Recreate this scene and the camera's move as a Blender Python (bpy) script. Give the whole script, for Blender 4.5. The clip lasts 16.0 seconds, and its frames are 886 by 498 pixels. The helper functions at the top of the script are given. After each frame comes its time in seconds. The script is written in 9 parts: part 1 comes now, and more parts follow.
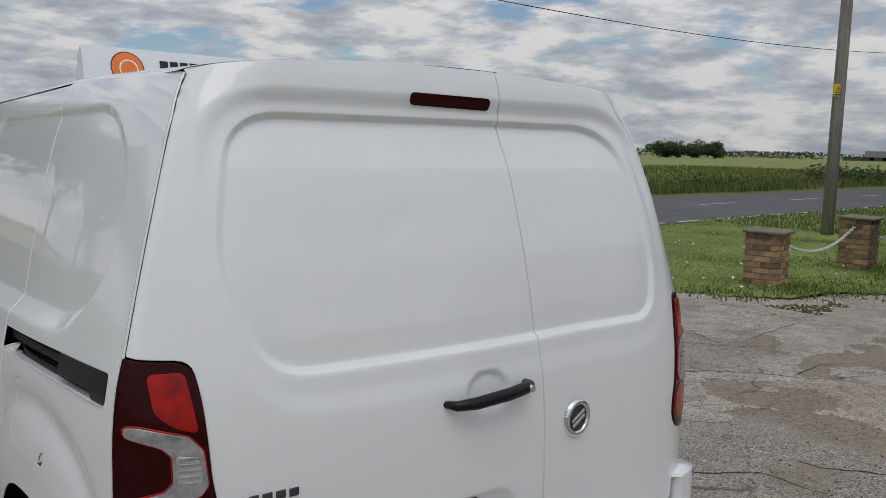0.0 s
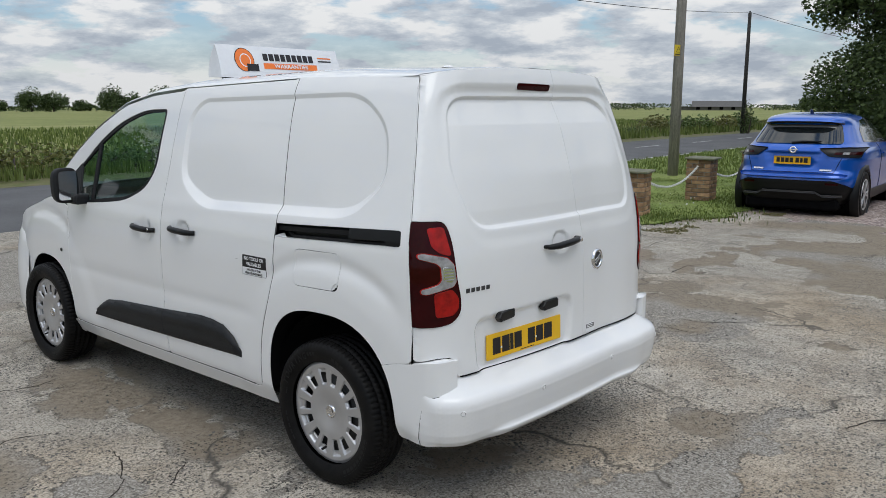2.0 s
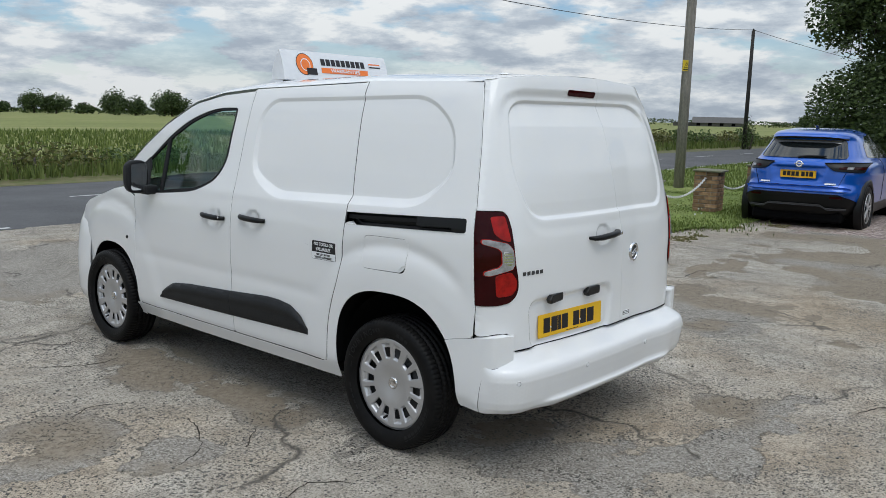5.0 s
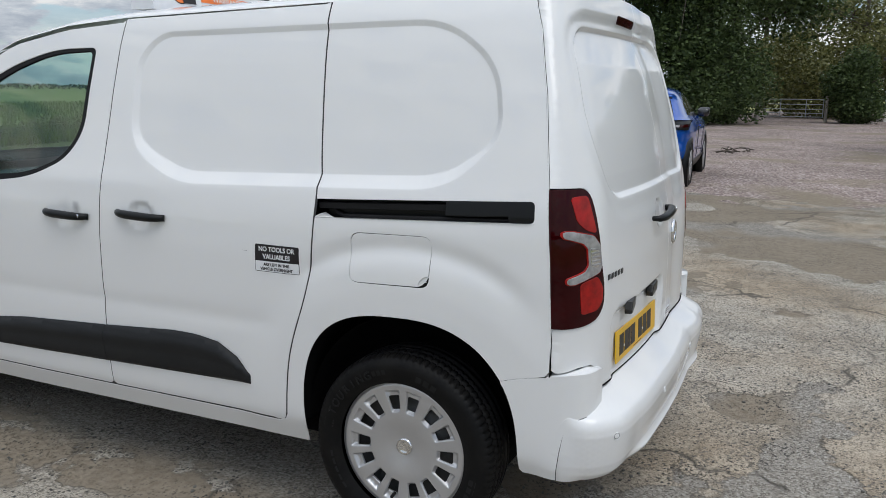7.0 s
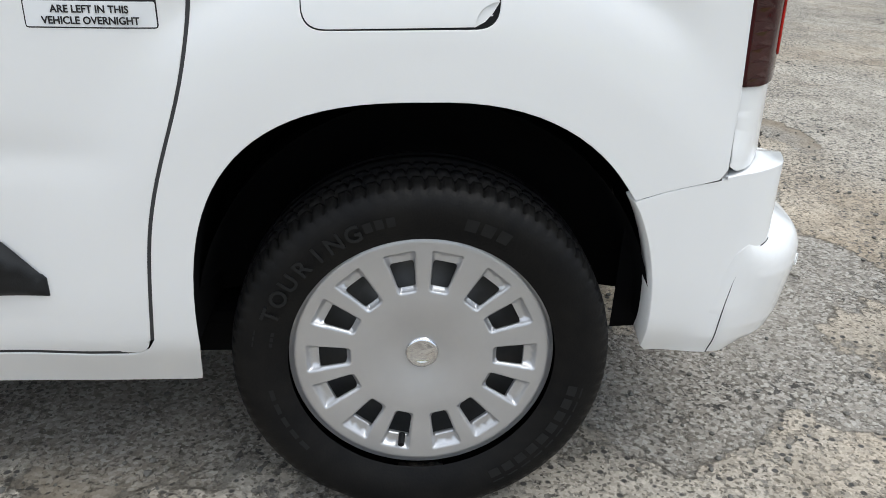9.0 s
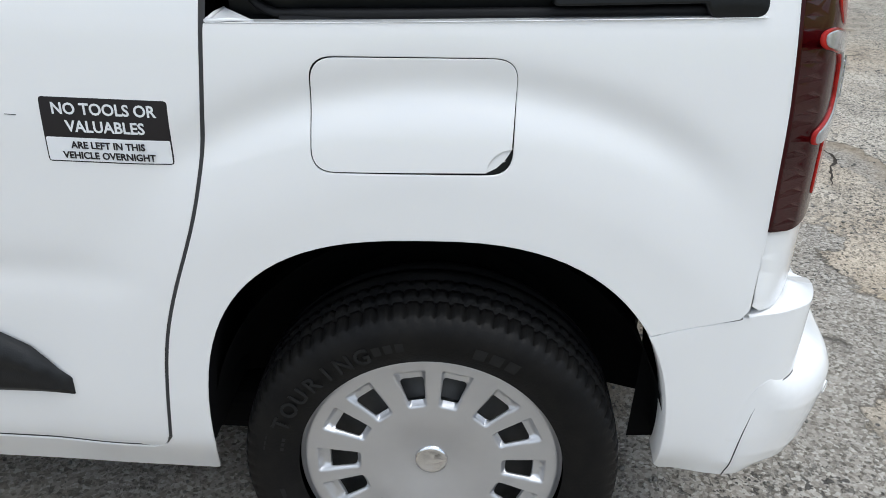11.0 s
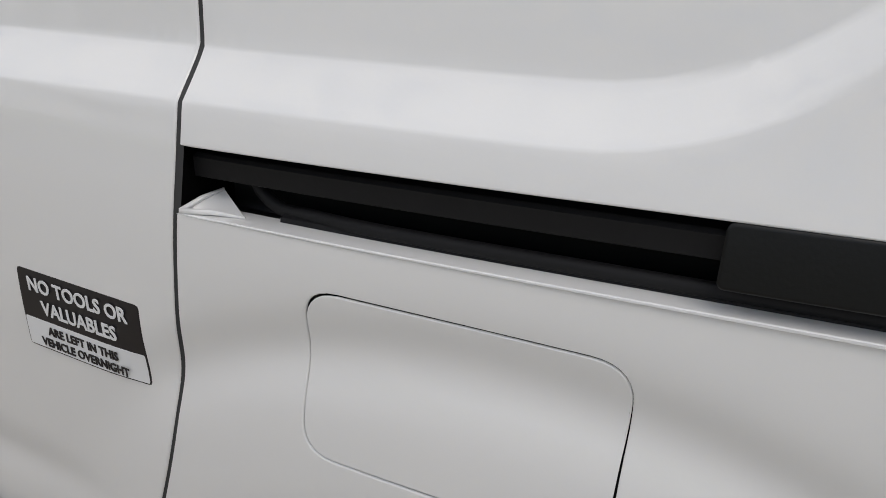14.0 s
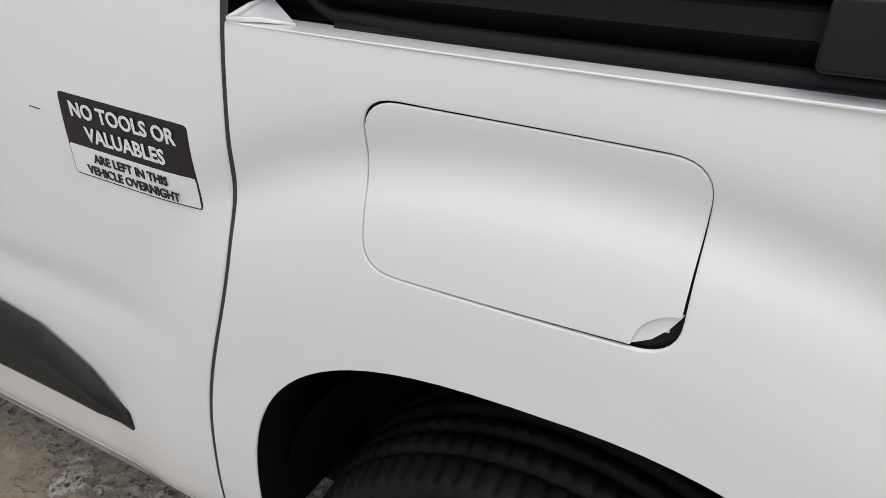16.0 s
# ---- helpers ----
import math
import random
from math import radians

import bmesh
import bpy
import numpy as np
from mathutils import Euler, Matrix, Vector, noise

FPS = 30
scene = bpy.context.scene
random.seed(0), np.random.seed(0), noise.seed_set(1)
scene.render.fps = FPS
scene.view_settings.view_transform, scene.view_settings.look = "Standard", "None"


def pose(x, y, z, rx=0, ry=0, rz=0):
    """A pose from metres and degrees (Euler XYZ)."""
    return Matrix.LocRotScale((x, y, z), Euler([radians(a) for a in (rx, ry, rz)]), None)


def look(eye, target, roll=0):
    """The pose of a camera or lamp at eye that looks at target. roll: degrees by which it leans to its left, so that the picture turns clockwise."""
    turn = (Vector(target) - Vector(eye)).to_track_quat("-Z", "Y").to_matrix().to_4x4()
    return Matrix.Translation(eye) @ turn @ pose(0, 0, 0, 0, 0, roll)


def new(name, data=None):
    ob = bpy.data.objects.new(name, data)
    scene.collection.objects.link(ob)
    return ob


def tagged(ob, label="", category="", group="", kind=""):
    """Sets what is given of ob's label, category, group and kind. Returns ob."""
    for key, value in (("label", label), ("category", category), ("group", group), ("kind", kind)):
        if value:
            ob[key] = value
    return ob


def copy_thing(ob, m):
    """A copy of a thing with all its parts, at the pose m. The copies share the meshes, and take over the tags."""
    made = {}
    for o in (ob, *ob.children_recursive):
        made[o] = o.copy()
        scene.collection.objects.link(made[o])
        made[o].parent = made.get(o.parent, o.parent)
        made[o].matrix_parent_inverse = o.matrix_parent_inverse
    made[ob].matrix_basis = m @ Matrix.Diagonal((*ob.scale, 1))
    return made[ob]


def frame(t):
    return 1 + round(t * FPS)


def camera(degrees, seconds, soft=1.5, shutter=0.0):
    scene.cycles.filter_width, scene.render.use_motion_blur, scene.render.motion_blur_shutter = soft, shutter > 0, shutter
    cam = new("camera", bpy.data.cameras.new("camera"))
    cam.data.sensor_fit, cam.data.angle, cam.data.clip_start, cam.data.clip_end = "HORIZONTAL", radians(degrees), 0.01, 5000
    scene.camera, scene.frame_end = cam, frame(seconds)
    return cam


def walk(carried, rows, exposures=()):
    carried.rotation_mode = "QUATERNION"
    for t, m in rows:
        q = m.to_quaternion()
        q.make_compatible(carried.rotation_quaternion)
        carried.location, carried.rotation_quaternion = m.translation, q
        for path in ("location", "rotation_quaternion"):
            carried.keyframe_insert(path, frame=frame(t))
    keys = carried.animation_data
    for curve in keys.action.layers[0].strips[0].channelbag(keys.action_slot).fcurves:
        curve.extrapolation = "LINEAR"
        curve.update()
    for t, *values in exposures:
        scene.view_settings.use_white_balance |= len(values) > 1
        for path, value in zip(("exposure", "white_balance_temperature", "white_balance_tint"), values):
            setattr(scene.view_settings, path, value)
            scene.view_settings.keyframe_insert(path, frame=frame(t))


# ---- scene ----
cam = camera(56.4, 16.0, 0.5)
PATH = [
    (0, (-1.338, -2.097, 1.651), (-0.097, -0.548, 1.407), 1.3),
    (0.5, (-1.846, -2.281, 1.658), (-0.481, -0.847, 1.374), 0.2),
    (1, (-2.388, -2.377, 1.661), (-0.924, -1.048, 1.36), -0.1),
    (1.5, (-2.867, -2.536, 1.656), (-1.405, -1.21, 1.338), -0.2),
    (2, (-3.206, -2.702, 1.677), (-1.72, -1.408, 1.337), 0.0),
    (2.5, (-3.567, -2.823, 1.624), (-2.047, -1.563, 1.304), 0.3),
    (3, (-3.753, -2.875, 1.638), (-2.259, -1.584, 1.317), 0.8),
    (3.5, (-3.781, -2.889, 1.647), (-2.288, -1.594, 1.336), 1.1),
    (4, (-3.786, -2.878, 1.642), (-2.303, -1.573, 1.329), 1.2),
    (6.5, (-3.347, -1.818, 1.606), (-1.724, -0.706, 1.249), 2.0),
    (7, (-3.200, -1.208, 1.518), (-1.417, -0.388, 1.137), 0.54),
    (7.2, (-3.124, -0.964, 1.447), (-1.272, -0.311, 1.055), 0.4),
    (7.5, (-2.970, -0.617, 1.344), (-1.043, -0.224, 0.981), 0.17),
    (8, (-2.572, -0.136, 1.237), (-0.652, -0.128, 0.679), 0.8),
    (8.2, (-2.386, -0.016, 1.166), (-0.508, -0.097, 0.483), 1.75),
    (8.5, (-2.202, 0.056, 1.097), (-0.378, -0.105, 0.294), 2.3),
    (11, (-2.003, -0.043, 1.351), (-0.236, 0.011, 0.416), 1.9),
    (11.2, (-1.946, -0.132, 1.397), (-0.147, 0.113, 0.559), 0.45),
    (11.5, (-1.823, -0.271, 1.434), (-0.124, 0.315, 0.557), -2.4),
    (11.7, (-1.716, -0.270, 1.419), (-0.046, 0.362, 0.518), -3.30),
    (12, (-1.526, -0.263, 1.391), (0.095, 0.462, 0.47), -3.8),
    (12.2, (-1.396, -0.246, 1.393), (0.210, 0.525, 0.483), -3.40),
    (12.5, (-1.293, -0.218, 1.397), (0.327, 0.515, 0.481), -2.1),
    (13, (-1.293, -0.21, 1.386), (0.365, 0.546, 0.56), 0.7),
    (13.5, (-1.302, -0.217, 1.388), (0.301, 0.624, 0.538), 0.9),
    (14, (-1.396, -0.217, 1.385), (0.199, 0.638, 0.533), 0.8),
    (14.5, (-1.469, -0.241, 1.385), (0.119, 0.624, 0.53), 1.1),
    (15, (-1.5, -0.25, 1.384), (0.03, 0.627, 0.442), 0.9),
    (15.5, (-1.484, -0.231, 1.365), (-0.018, 0.624, 0.307), 0.4),
    (16, (-1.419, -0.186, 1.324), (0.028, 0.633, 0.212), -0.3),
]
walk(cam, [(t, look(e, g, r)) for t, e, g, r in PATH], ((0.0, -.82, 6560, 11), (0.5, -.70, 6600, 11), (1.0, -.61, 6630, 11), (1.5, -.53, 6500, 10), (2.0, -.46, 6380, 9), (3.0, -.47, 6300, 7), (4.0, -.45, 6270, 7), (6.5, -.42, 6320, 8), (7.0, -.43, 6380, 9), (7.5, -.36, 6370, 8), (8.0, -.22, 6420, 8), (8.5, .10, 6440, 8),
      (11.0, .07, 6250, 8), (11.2, -.28, 6230, 9), (11.5, -.42, 6150, 12), (12.0, -.66, 6560, 12), (12.5, -.73, 6750, 12), (13.0, -.80, 6850, 12), (13.5, -.68, 6850, 12), (14.0, -.58, 6850, 12), (14.5, -.50, 6850, 12), (15.0, -.42, 6850, 12), (15.5, -.30, 6850, 12), (16.0, -.12, 6800, 12)))

from mathutils.geometry import delaunay_2d_cdt

# ---- light ----
SUN_EL, SUN_AZ = 64.0, 236.0          # degrees; azimuth from +x towards +y
world = bpy.data.worlds.new("cloudy_sky")
scene.world = world
world.use_nodes = True


def build_sky():
    nt = world.node_tree
    N, L = nt.nodes, nt.links
    bg = N["Background"]
    sky = N.new("ShaderNodeTexSky")
    sky.sky_type, sky.sun_disc = "NISHITA", False
    sky.air_density, sky.dust_density, sky.ozone_density = 1.0, 0.2, 3.0
    sky.sun_elevation, sky.sun_rotation = radians(SUN_EL), radians(90 - SUN_AZ)
    co = N.new("ShaderNodeTexCoord")
    sep = N.new("ShaderNodeSeparateXYZ")
    L.new(co.outputs["Generated"], sep.inputs[0])
    up = N.new("ShaderNodeMath")
    up.operation = "MULTIPLY"
    ab = N.new("ShaderNodeMath")
    ab.operation = "ABSOLUTE"
    L.new(sep.outputs[2], ab.inputs[0])
    L.new(ab.outputs[0], up.inputs[0])
    up.inputs[1].default_value = 1.0
    lift = N.new("ShaderNodeMath")
    lift.operation = "MULTIPLY"
    L.new(up.outputs[0], lift.inputs[0])
    lift.inputs[1].default_value = 3.4
    plane = N.new("ShaderNodeCombineXYZ")
    L.new(sep.outputs[0], plane.inputs[0])
    L.new(sep.outputs[1], plane.inputs[1])
    L.new(lift.outputs[0], plane.inputs[2])
    big = N.new("ShaderNodeTexNoise")
    big.inputs["Scale"].default_value, big.inputs["Detail"].default_value, big.inputs["Roughness"].default_value = 8.0, 12, 0.56
    L.new(plane.outputs[0], big.inputs["Vector"])
    cover = N.new("ShaderNodeValToRGB")
    cover.color_ramp.elements[0].position, cover.color_ramp.elements[1].position = 0.40, 0.49
    L.new(big.outputs["Fac"], cover.inputs[0])
    shade = N.new("ShaderNodeTexNoise")
    shade.inputs["Scale"].default_value, shade.inputs["Detail"].default_value, shade.inputs["Roughness"].default_value = 11.0, 12, 0.60
    move = N.new("ShaderNodeVectorMath")
    move.operation = "ADD"
    move.inputs[1].default_value = (3.1, 7.7, 1.3)
    L.new(plane.outputs[0], move.inputs[0])
    L.new(move.outputs[0], shade.inputs["Vector"])
    grey = N.new("ShaderNodeValToRGB")
    e = grey.color_ramp.elements
    e[0].position, e[0].color = 0.37, (0.52, 0.58, 0.67, 1)
    e[1].position, e[1].color = 0.575, (1.06, 1.06, 1.06, 1)
    m = e.new(0.48)
    m.color = (0.74, 0.79, 0.855, 1)
    L.new(shade.outputs["Fac"], grey.inputs[0])
    scale = N.new("ShaderNodeVectorMath")
    scale.operation = "SCALE"
    L.new(sky.outputs[0], scale.inputs[0])
    scale.inputs["Scale"].default_value = 0.125
    mix = N.new("ShaderNodeMix")
    mix.data_type = "RGBA"
    # low down the clouds close up
    low = N.new("ShaderNodeMapRange")
    low.inputs["From Min"].default_value, low.inputs["From Max"].default_value = 0.02, 0.10
    low.inputs["To Min"].default_value, low.inputs["To Max"].default_value = 1.0, 0.0
    L.new(ab.outputs[0], low.inputs["Value"])
    most = N.new("ShaderNodeMath")
    most.operation = "MAXIMUM"
    L.new(cover.outputs[0], most.inputs[0])
    L.new(low.outputs[0], most.inputs[1])
    L.new(most.outputs[0], mix.inputs["Factor"])
    L.new(scale.outputs[0], mix.inputs["A"])
    L.new(grey.outputs[0], mix.inputs["B"])
    # the cloud deck is brighter overhead than at the horizon
    rise = N.new("ShaderNodeMapRange")
    rise.inputs["To Min"].default_value, rise.inputs["To Max"].default_value = 0.92, 2.1
    L.new(ab.outputs[0], rise.inputs["Value"])
    deck = N.new("ShaderNodeVectorMath")
    deck.operation = "SCALE"
    L.new(mix.outputs["Result"], deck.inputs[0])
    L.new(rise.outputs[0], deck.inputs["Scale"])
    L.new(deck.outputs[0], bg.inputs["Color"])
    bg.inputs["Strength"].default_value = 1.0


build_sky()
sun = new("sun", bpy.data.lights.new("sun", "SUN"))
sun.data.energy, sun.data.angle, sun.data.color = 1.2, radians(34), (1.0, 0.96, 0.90)
_d = Vector((math.cos(radians(SUN_AZ)) * math.cos(radians(SUN_EL)), math.sin(radians(SUN_AZ)) * math.cos(radians(SUN_EL)), math.sin(radians(SUN_EL))))
sun.matrix_world = look(_d * 60, (0, 0, 0))


# ---- materials ----
def mat(name, color, rough=0.5, metal=0.0, coat=0.0, var=0.0, var_scale=6.0, color2=None, bump=0.0, bump_scale=60.0,
        fine=0.0, fine_scale=90.0, rand=0.0, spec=0.5, transmission=0.0, ior=1.45, stretch=None, emit=None, coat_rough=0.05):
    """A principled material with two scales of colour variation, fine relief and random tint per object."""
    m = bpy.data.materials.new(name)
    m.use_nodes = True
    nt = m.node_tree
    N, L = nt.nodes, nt.links
    p = N["Principled BSDF"]
    p.inputs["Base Color"].default_value = (*color, 1)
    p.inputs["Roughness"].default_value, p.inputs["Metallic"].default_value = rough, metal
    p.inputs["Coat Weight"].default_value, p.inputs["Coat Roughness"].default_value = coat, coat_rough
    p.inputs["Specular IOR Level"].default_value = spec
    p.inputs["Transmission Weight"].default_value, p.inputs["IOR"].default_value = transmission, ior
    if emit:
        p.inputs["Emission Color"].default_value, p.inputs["Emission Strength"].default_value = (*emit[0], 1), emit[1]
    co = N.new("ShaderNodeTexCoord")
    vec = co.outputs["Object"]
    if stretch:
        mp = N.new("ShaderNodeMapping")
        mp.inputs["Scale"].default_value = stretch
        L.new(vec, mp.inputs[0])
        vec = mp.outputs[0]
    out = None
    if var or color2 is not None:
        n = N.new("ShaderNodeTexNoise")
        n.inputs["Scale"].default_value, n.inputs["Detail"].default_value, n.inputs["Roughness"].default_value = var_scale, 6, 0.6
        L.new(vec, n.inputs["Vector"])
        r = N.new("ShaderNodeValToRGB")
        r.color_ramp.elements[0].position, r.color_ramp.elements[1].position = 0.32, 0.68
        c2 = color2 if color2 is not None else tuple(c * (1 - var) for c in color)
        r.color_ramp.elements[0].color, r.color_ramp.elements[1].color = (*c2, 1), (*color, 1)
        L.new(n.outputs["Fac"], r.inputs[0])
        out = r.outputs[0]
    if fine:
        n = N.new("ShaderNodeTexNoise")
        n.inputs["Scale"].default_value, n.inputs["Detail"].default_value = fine_scale, 3
        L.new(vec, n.inputs["Vector"])
        mr = N.new("ShaderNodeMapRange")
        mr.inputs["From Min"].default_value, mr.inputs["From Max"].default_value = 0.3, 0.7
        mr.inputs["To Min"].default_value, mr.inputs["To Max"].default_value = 1 - fine, 1 + fine
        L.new(n.outputs["Fac"], mr.inputs["Value"])
        mu = N.new("ShaderNodeMix")
        mu.data_type, mu.blend_type = "RGBA", "MULTIPLY"
        mu.inputs["Factor"].default_value = 1
        if out:
            L.new(out, mu.inputs["A"])
        else:
            mu.inputs["A"].default_value = (*color, 1)
        L.new(mr.outputs[0], mu.inputs["B"])
        out = mu.outputs["Result"]
    if rand:
        info = N.new("ShaderNodeObjectInfo")
        mr = N.new("ShaderNodeMapRange")
        mr.inputs["To Min"].default_value, mr.inputs["To Max"].default_value = 1 - rand, 1 + rand
        L.new(info.outputs["Random"], mr.inputs["Value"])
        mu = N.new("ShaderNodeMix")
        mu.data_type, mu.blend_type = "RGBA", "MULTIPLY"
        mu.inputs["Factor"].default_value = 1
        if out:
            L.new(out, mu.inputs["A"])
        else:
            mu.inputs["A"].default_value = (*color, 1)
        L.new(mr.outputs[0], mu.inputs["B"])
        out = mu.outputs["Result"]
    if out:
        L.new(out, p.inputs["Base Color"])
    if bump:
        n = N.new("ShaderNodeTexNoise")
        n.inputs["Scale"].default_value, n.inputs["Detail"].default_value = bump_scale, 5
        L.new(vec, n.inputs["Vector"])
        b = N.new("ShaderNodeBump")
        b.inputs["Strength"].default_value, b.inputs["Distance"].default_value = bump, 0.01
        L.new(n.outputs["Fac"], b.inputs["Height"])
        L.new(b.outputs[0], p.inputs["Normal"])
    return m


def leaf_mat(name, dark, light, rough=0.55, through_=0.25):
    """Foliage: a tint per leaf and a share of light that passes through."""
    m = bpy.data.materials.new(name)
    m.use_nodes = True
    N, L = m.node_tree.nodes, m.node_tree.links
    p = N["Principled BSDF"]
    g = N.new("ShaderNodeNewGeometry")
    r = N.new("ShaderNodeValToRGB")
    r.color_ramp.elements[0].color, r.color_ramp.elements[1].color = (*dark, 1), (*light, 1)
    L.new(g.outputs["Random Per Island"], r.inputs[0])
    L.new(r.outputs[0], p.inputs["Base Color"])
    p.inputs["Roughness"].default_value = rough
    p.inputs["Specular IOR Level"].default_value = 0.3
    t = N.new("ShaderNodeBsdfTranslucent")
    L.new(r.outputs[0], t.inputs["Color"])
    mx = N.new("ShaderNodeMixShader")
    mx.inputs[0].default_value = through_
    L.new(p.outputs[0], mx.inputs[1])
    L.new(t.outputs[0], mx.inputs[2])
    L.new(mx.outputs[0], N["Material Output"].inputs["Surface"])
    return m


PAINT = mat("white_van_paint", (0.79, 0.79, 0.785), 0.45, coat=1.0, coat_rough=0.035, var=0.015, var_scale=1.3, bump=0.012, bump_scale=220)
PLASTIC = mat("black_grained_plastic", (0.013, 0.014, 0.0155), 0.55, spec=0.35, var=0.25, var_scale=9, bump=0.12, bump_scale=420)
SATIN = mat("satin_black_plastic", (0.0038, 0.0044, 0.0050), 0.36, spec=0.34, var=0.2, var_scale=12, bump=0.03, bump_scale=300)
RUBBER = mat("black_rubber", (0.008, 0.008, 0.009), 0.6, spec=0.3, var=0.2, var_scale=20, bump=0.05, bump_scale=150)
TYRE = mat("tyre_rubber", (0.0042, 0.0043, 0.0047), 0.50, spec=0.15, var=0.35, var_scale=16, color2=(0.0095, 0.009, 0.0085), bump=0.08, bump_scale=200)
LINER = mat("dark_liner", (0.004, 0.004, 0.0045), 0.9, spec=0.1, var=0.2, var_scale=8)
SEAL_GREY = mat("grey_joint_seal", (0.060, 0.060, 0.061), 0.8, spec=0.2, var=0.2, var_scale=8)
SILVER = mat("silver_trim_paint", (0.56, 0.56, 0.57), 0.36, metal=0.72, coat=0.12, var=0.06, var_scale=14, bump=0.02, bump_scale=500)
CHROME = mat("chrome", (0.75, 0.75, 0.76), 0.08, metal=1.0, var=0.06, var_scale=40)
STEEL = mat("dull_steel", (0.10, 0.10, 0.10), 0.55, metal=0.7, var=0.3, var_scale=18)
LENS_DARK = mat("smoked_red_lens", (0.034, 0.0016, 0.0024), 0.10, spec=0.12, coat=0.12, coat_rough=0.02, var=0.35, var_scale=10)
LENS_RED = mat("red_lens", (0.42, 0.007, 0.004), 0.15, spec=0.25, coat=0.25, var=0.55, var_scale=22, bump=0.06, bump_scale=160)
LENS_CLEAR = mat("clear_lens", (0.36, 0.35, 0.35), 0.14, coat=1.0, var=0.5, var_scale=30, color2=(0.17, 0.165, 0.165), bump=0.10, bump_scale=120)
PLATE = mat("yellow_plate", (0.80, 0.46, 0.012), 0.32, var=0.04, var_scale=8)
INK = mat("black_print", (0.012, 0.010, 0.012), 0.4, var=0.15, var_scale=30)
VINYL = mat("white_vinyl", (0.78, 0.79, 0.80), 0.35, var=0.03, var_scale=20)
ORANGE = mat("orange_print", (0.85, 0.20, 0.035), 0.4, var=0.06, var_scale=12)
BLUE_CAP = mat("blue_cap_plastic", (0.010, 0.032, 0.19), 0.32, var=0.15, var_scale=60, bump=0.03, bump_scale=300)
WHITE_PLASTIC = mat("white_plastic", (0.75, 0.76, 0.78), 0.35, var=0.05, var_scale=30)


def pane_mat(name, tint, gloss):
    """A thin pane: tinted light passes, and a share is mirrored, more at a slant."""
    m = bpy.data.materials.new(name)
    m.use_nodes = True
    N, L = m.node_tree.nodes, m.node_tree.links
    N.remove(N["Principled BSDF"])
    tr, gl, fr, mx = N.new("ShaderNodeBsdfTransparent"), N.new("ShaderNodeBsdfGlossy"), N.new("ShaderNodeMapRange"), N.new("ShaderNodeMixShader")
    lw, pw = N.new("ShaderNodeLayerWeight"), N.new("ShaderNodeMath")
    pw.operation = "POWER"
    pw.inputs[1].default_value = 4.0
    L.new(lw.outputs["Facing"], pw.inputs[0])
    L.new(pw.outputs[0], fr.inputs["Value"])
    fr.inputs["To Min"].default_value, fr.inputs["To Max"].default_value = gloss, 0.8
    tr.inputs["Color"].default_value = (*tint, 1)
    gl.inputs["Roughness"].default_value = 0.01
    L.new(fr.outputs[0], mx.inputs[0])
    L.new(tr.outputs[0], mx.inputs[1])
    L.new(gl.outputs[0], mx.inputs[2])
    L.new(mx.outputs[0], N["Material Output"].inputs["Surface"])
    return m


GLASS = pane_mat("tinted_glass", (.70, .86, .83), 0.07)
SEAT = mat("grey_seat_fabric", (0.045, 0.055, 0.065), 0.9, var=0.3, var_scale=30, bump=0.2, bump_scale=300)
DASH = mat("dashboard_plastic", (0.03, 0.035, 0.04), 0.6, var=0.2, var_scale=15, bump=0.08, bump_scale=300)


# ---- mesh helpers ----
def smooth(a, b, x):
    t = np.clip((x - a) / (b - a), 0, 1)
    return t * t * (3 - 2 * t)


def link_mesh(name, me, material, parent=None, label=""):
    ob = new(name, me)
    if material:
        me.materials.append(material)
    if parent:
        ob.parent = parent
    if label:
        ob["label"] = label
    return ob


def arr(name, verts, faces, material, parent=None, label="", soft=True, normals=None):
    """An object from arrays of places and faces."""
    me = bpy.data.meshes.new(name)
    used = sorted({int(k) for f in faces for k in f})
    if len(used) < len(verts):
        back = {k: i for i, k in enumerate(used)}
        verts, faces = [verts[k] for k in used], [[back[int(k)] for k in f] for f in faces]
    me.from_pydata([tuple(map(float, v)) for v in verts], [], [tuple(map(int, f)) for f in faces])
    me.polygons.foreach_set("use_smooth", [soft] * len(me.polygons))
    if normals is not None:
        me.normals_split_custom_set(normals)
    me.update()
    return link_mesh(name, me, material, parent, label)


def part(name, bm, material, parent, label="", soft=False):
    me = bpy.data.meshes.new(name)
    bmesh.ops.recalc_face_normals(bm, faces=bm.faces)
    bm.to_mesh(me)
    bm.free()
    me.polygons.foreach_set("use_smooth", [soft] * len(me.polygons))
    return link_mesh(name, me, material, parent, label)


def thing(name, label, category, at=(0, 0, 0), group="", kind="", rz=0.0):
    ob = new(name)
    ob.empty_display_size = 0.1
    ob.matrix_world = pose(*at, 0, 0, rz)
    return tagged(ob, label, category, group, kind)


def rbox(a, b, r=0.004, seg=2, m=None):
    """A box between two corners with rounded edges."""
    bm = bmesh.new()
    bmesh.ops.create_cube(bm, size=1)
    a, b = Vector(a), Vector(b)
    for v in bm.verts:
        v.co = (a + b) / 2 + Vector((v.co[k] * (b - a)[k] for k in range(3)))
    r = min(r, 0.45 * min(abs(c) for c in (b - a)))
    if r > 0:
        bmesh.ops.bevel(bm, geom=bm.edges[:], offset=r, segments=seg, profile=0.5, affect="EDGES")
    if m:
        bm.transform(m)
    return bm


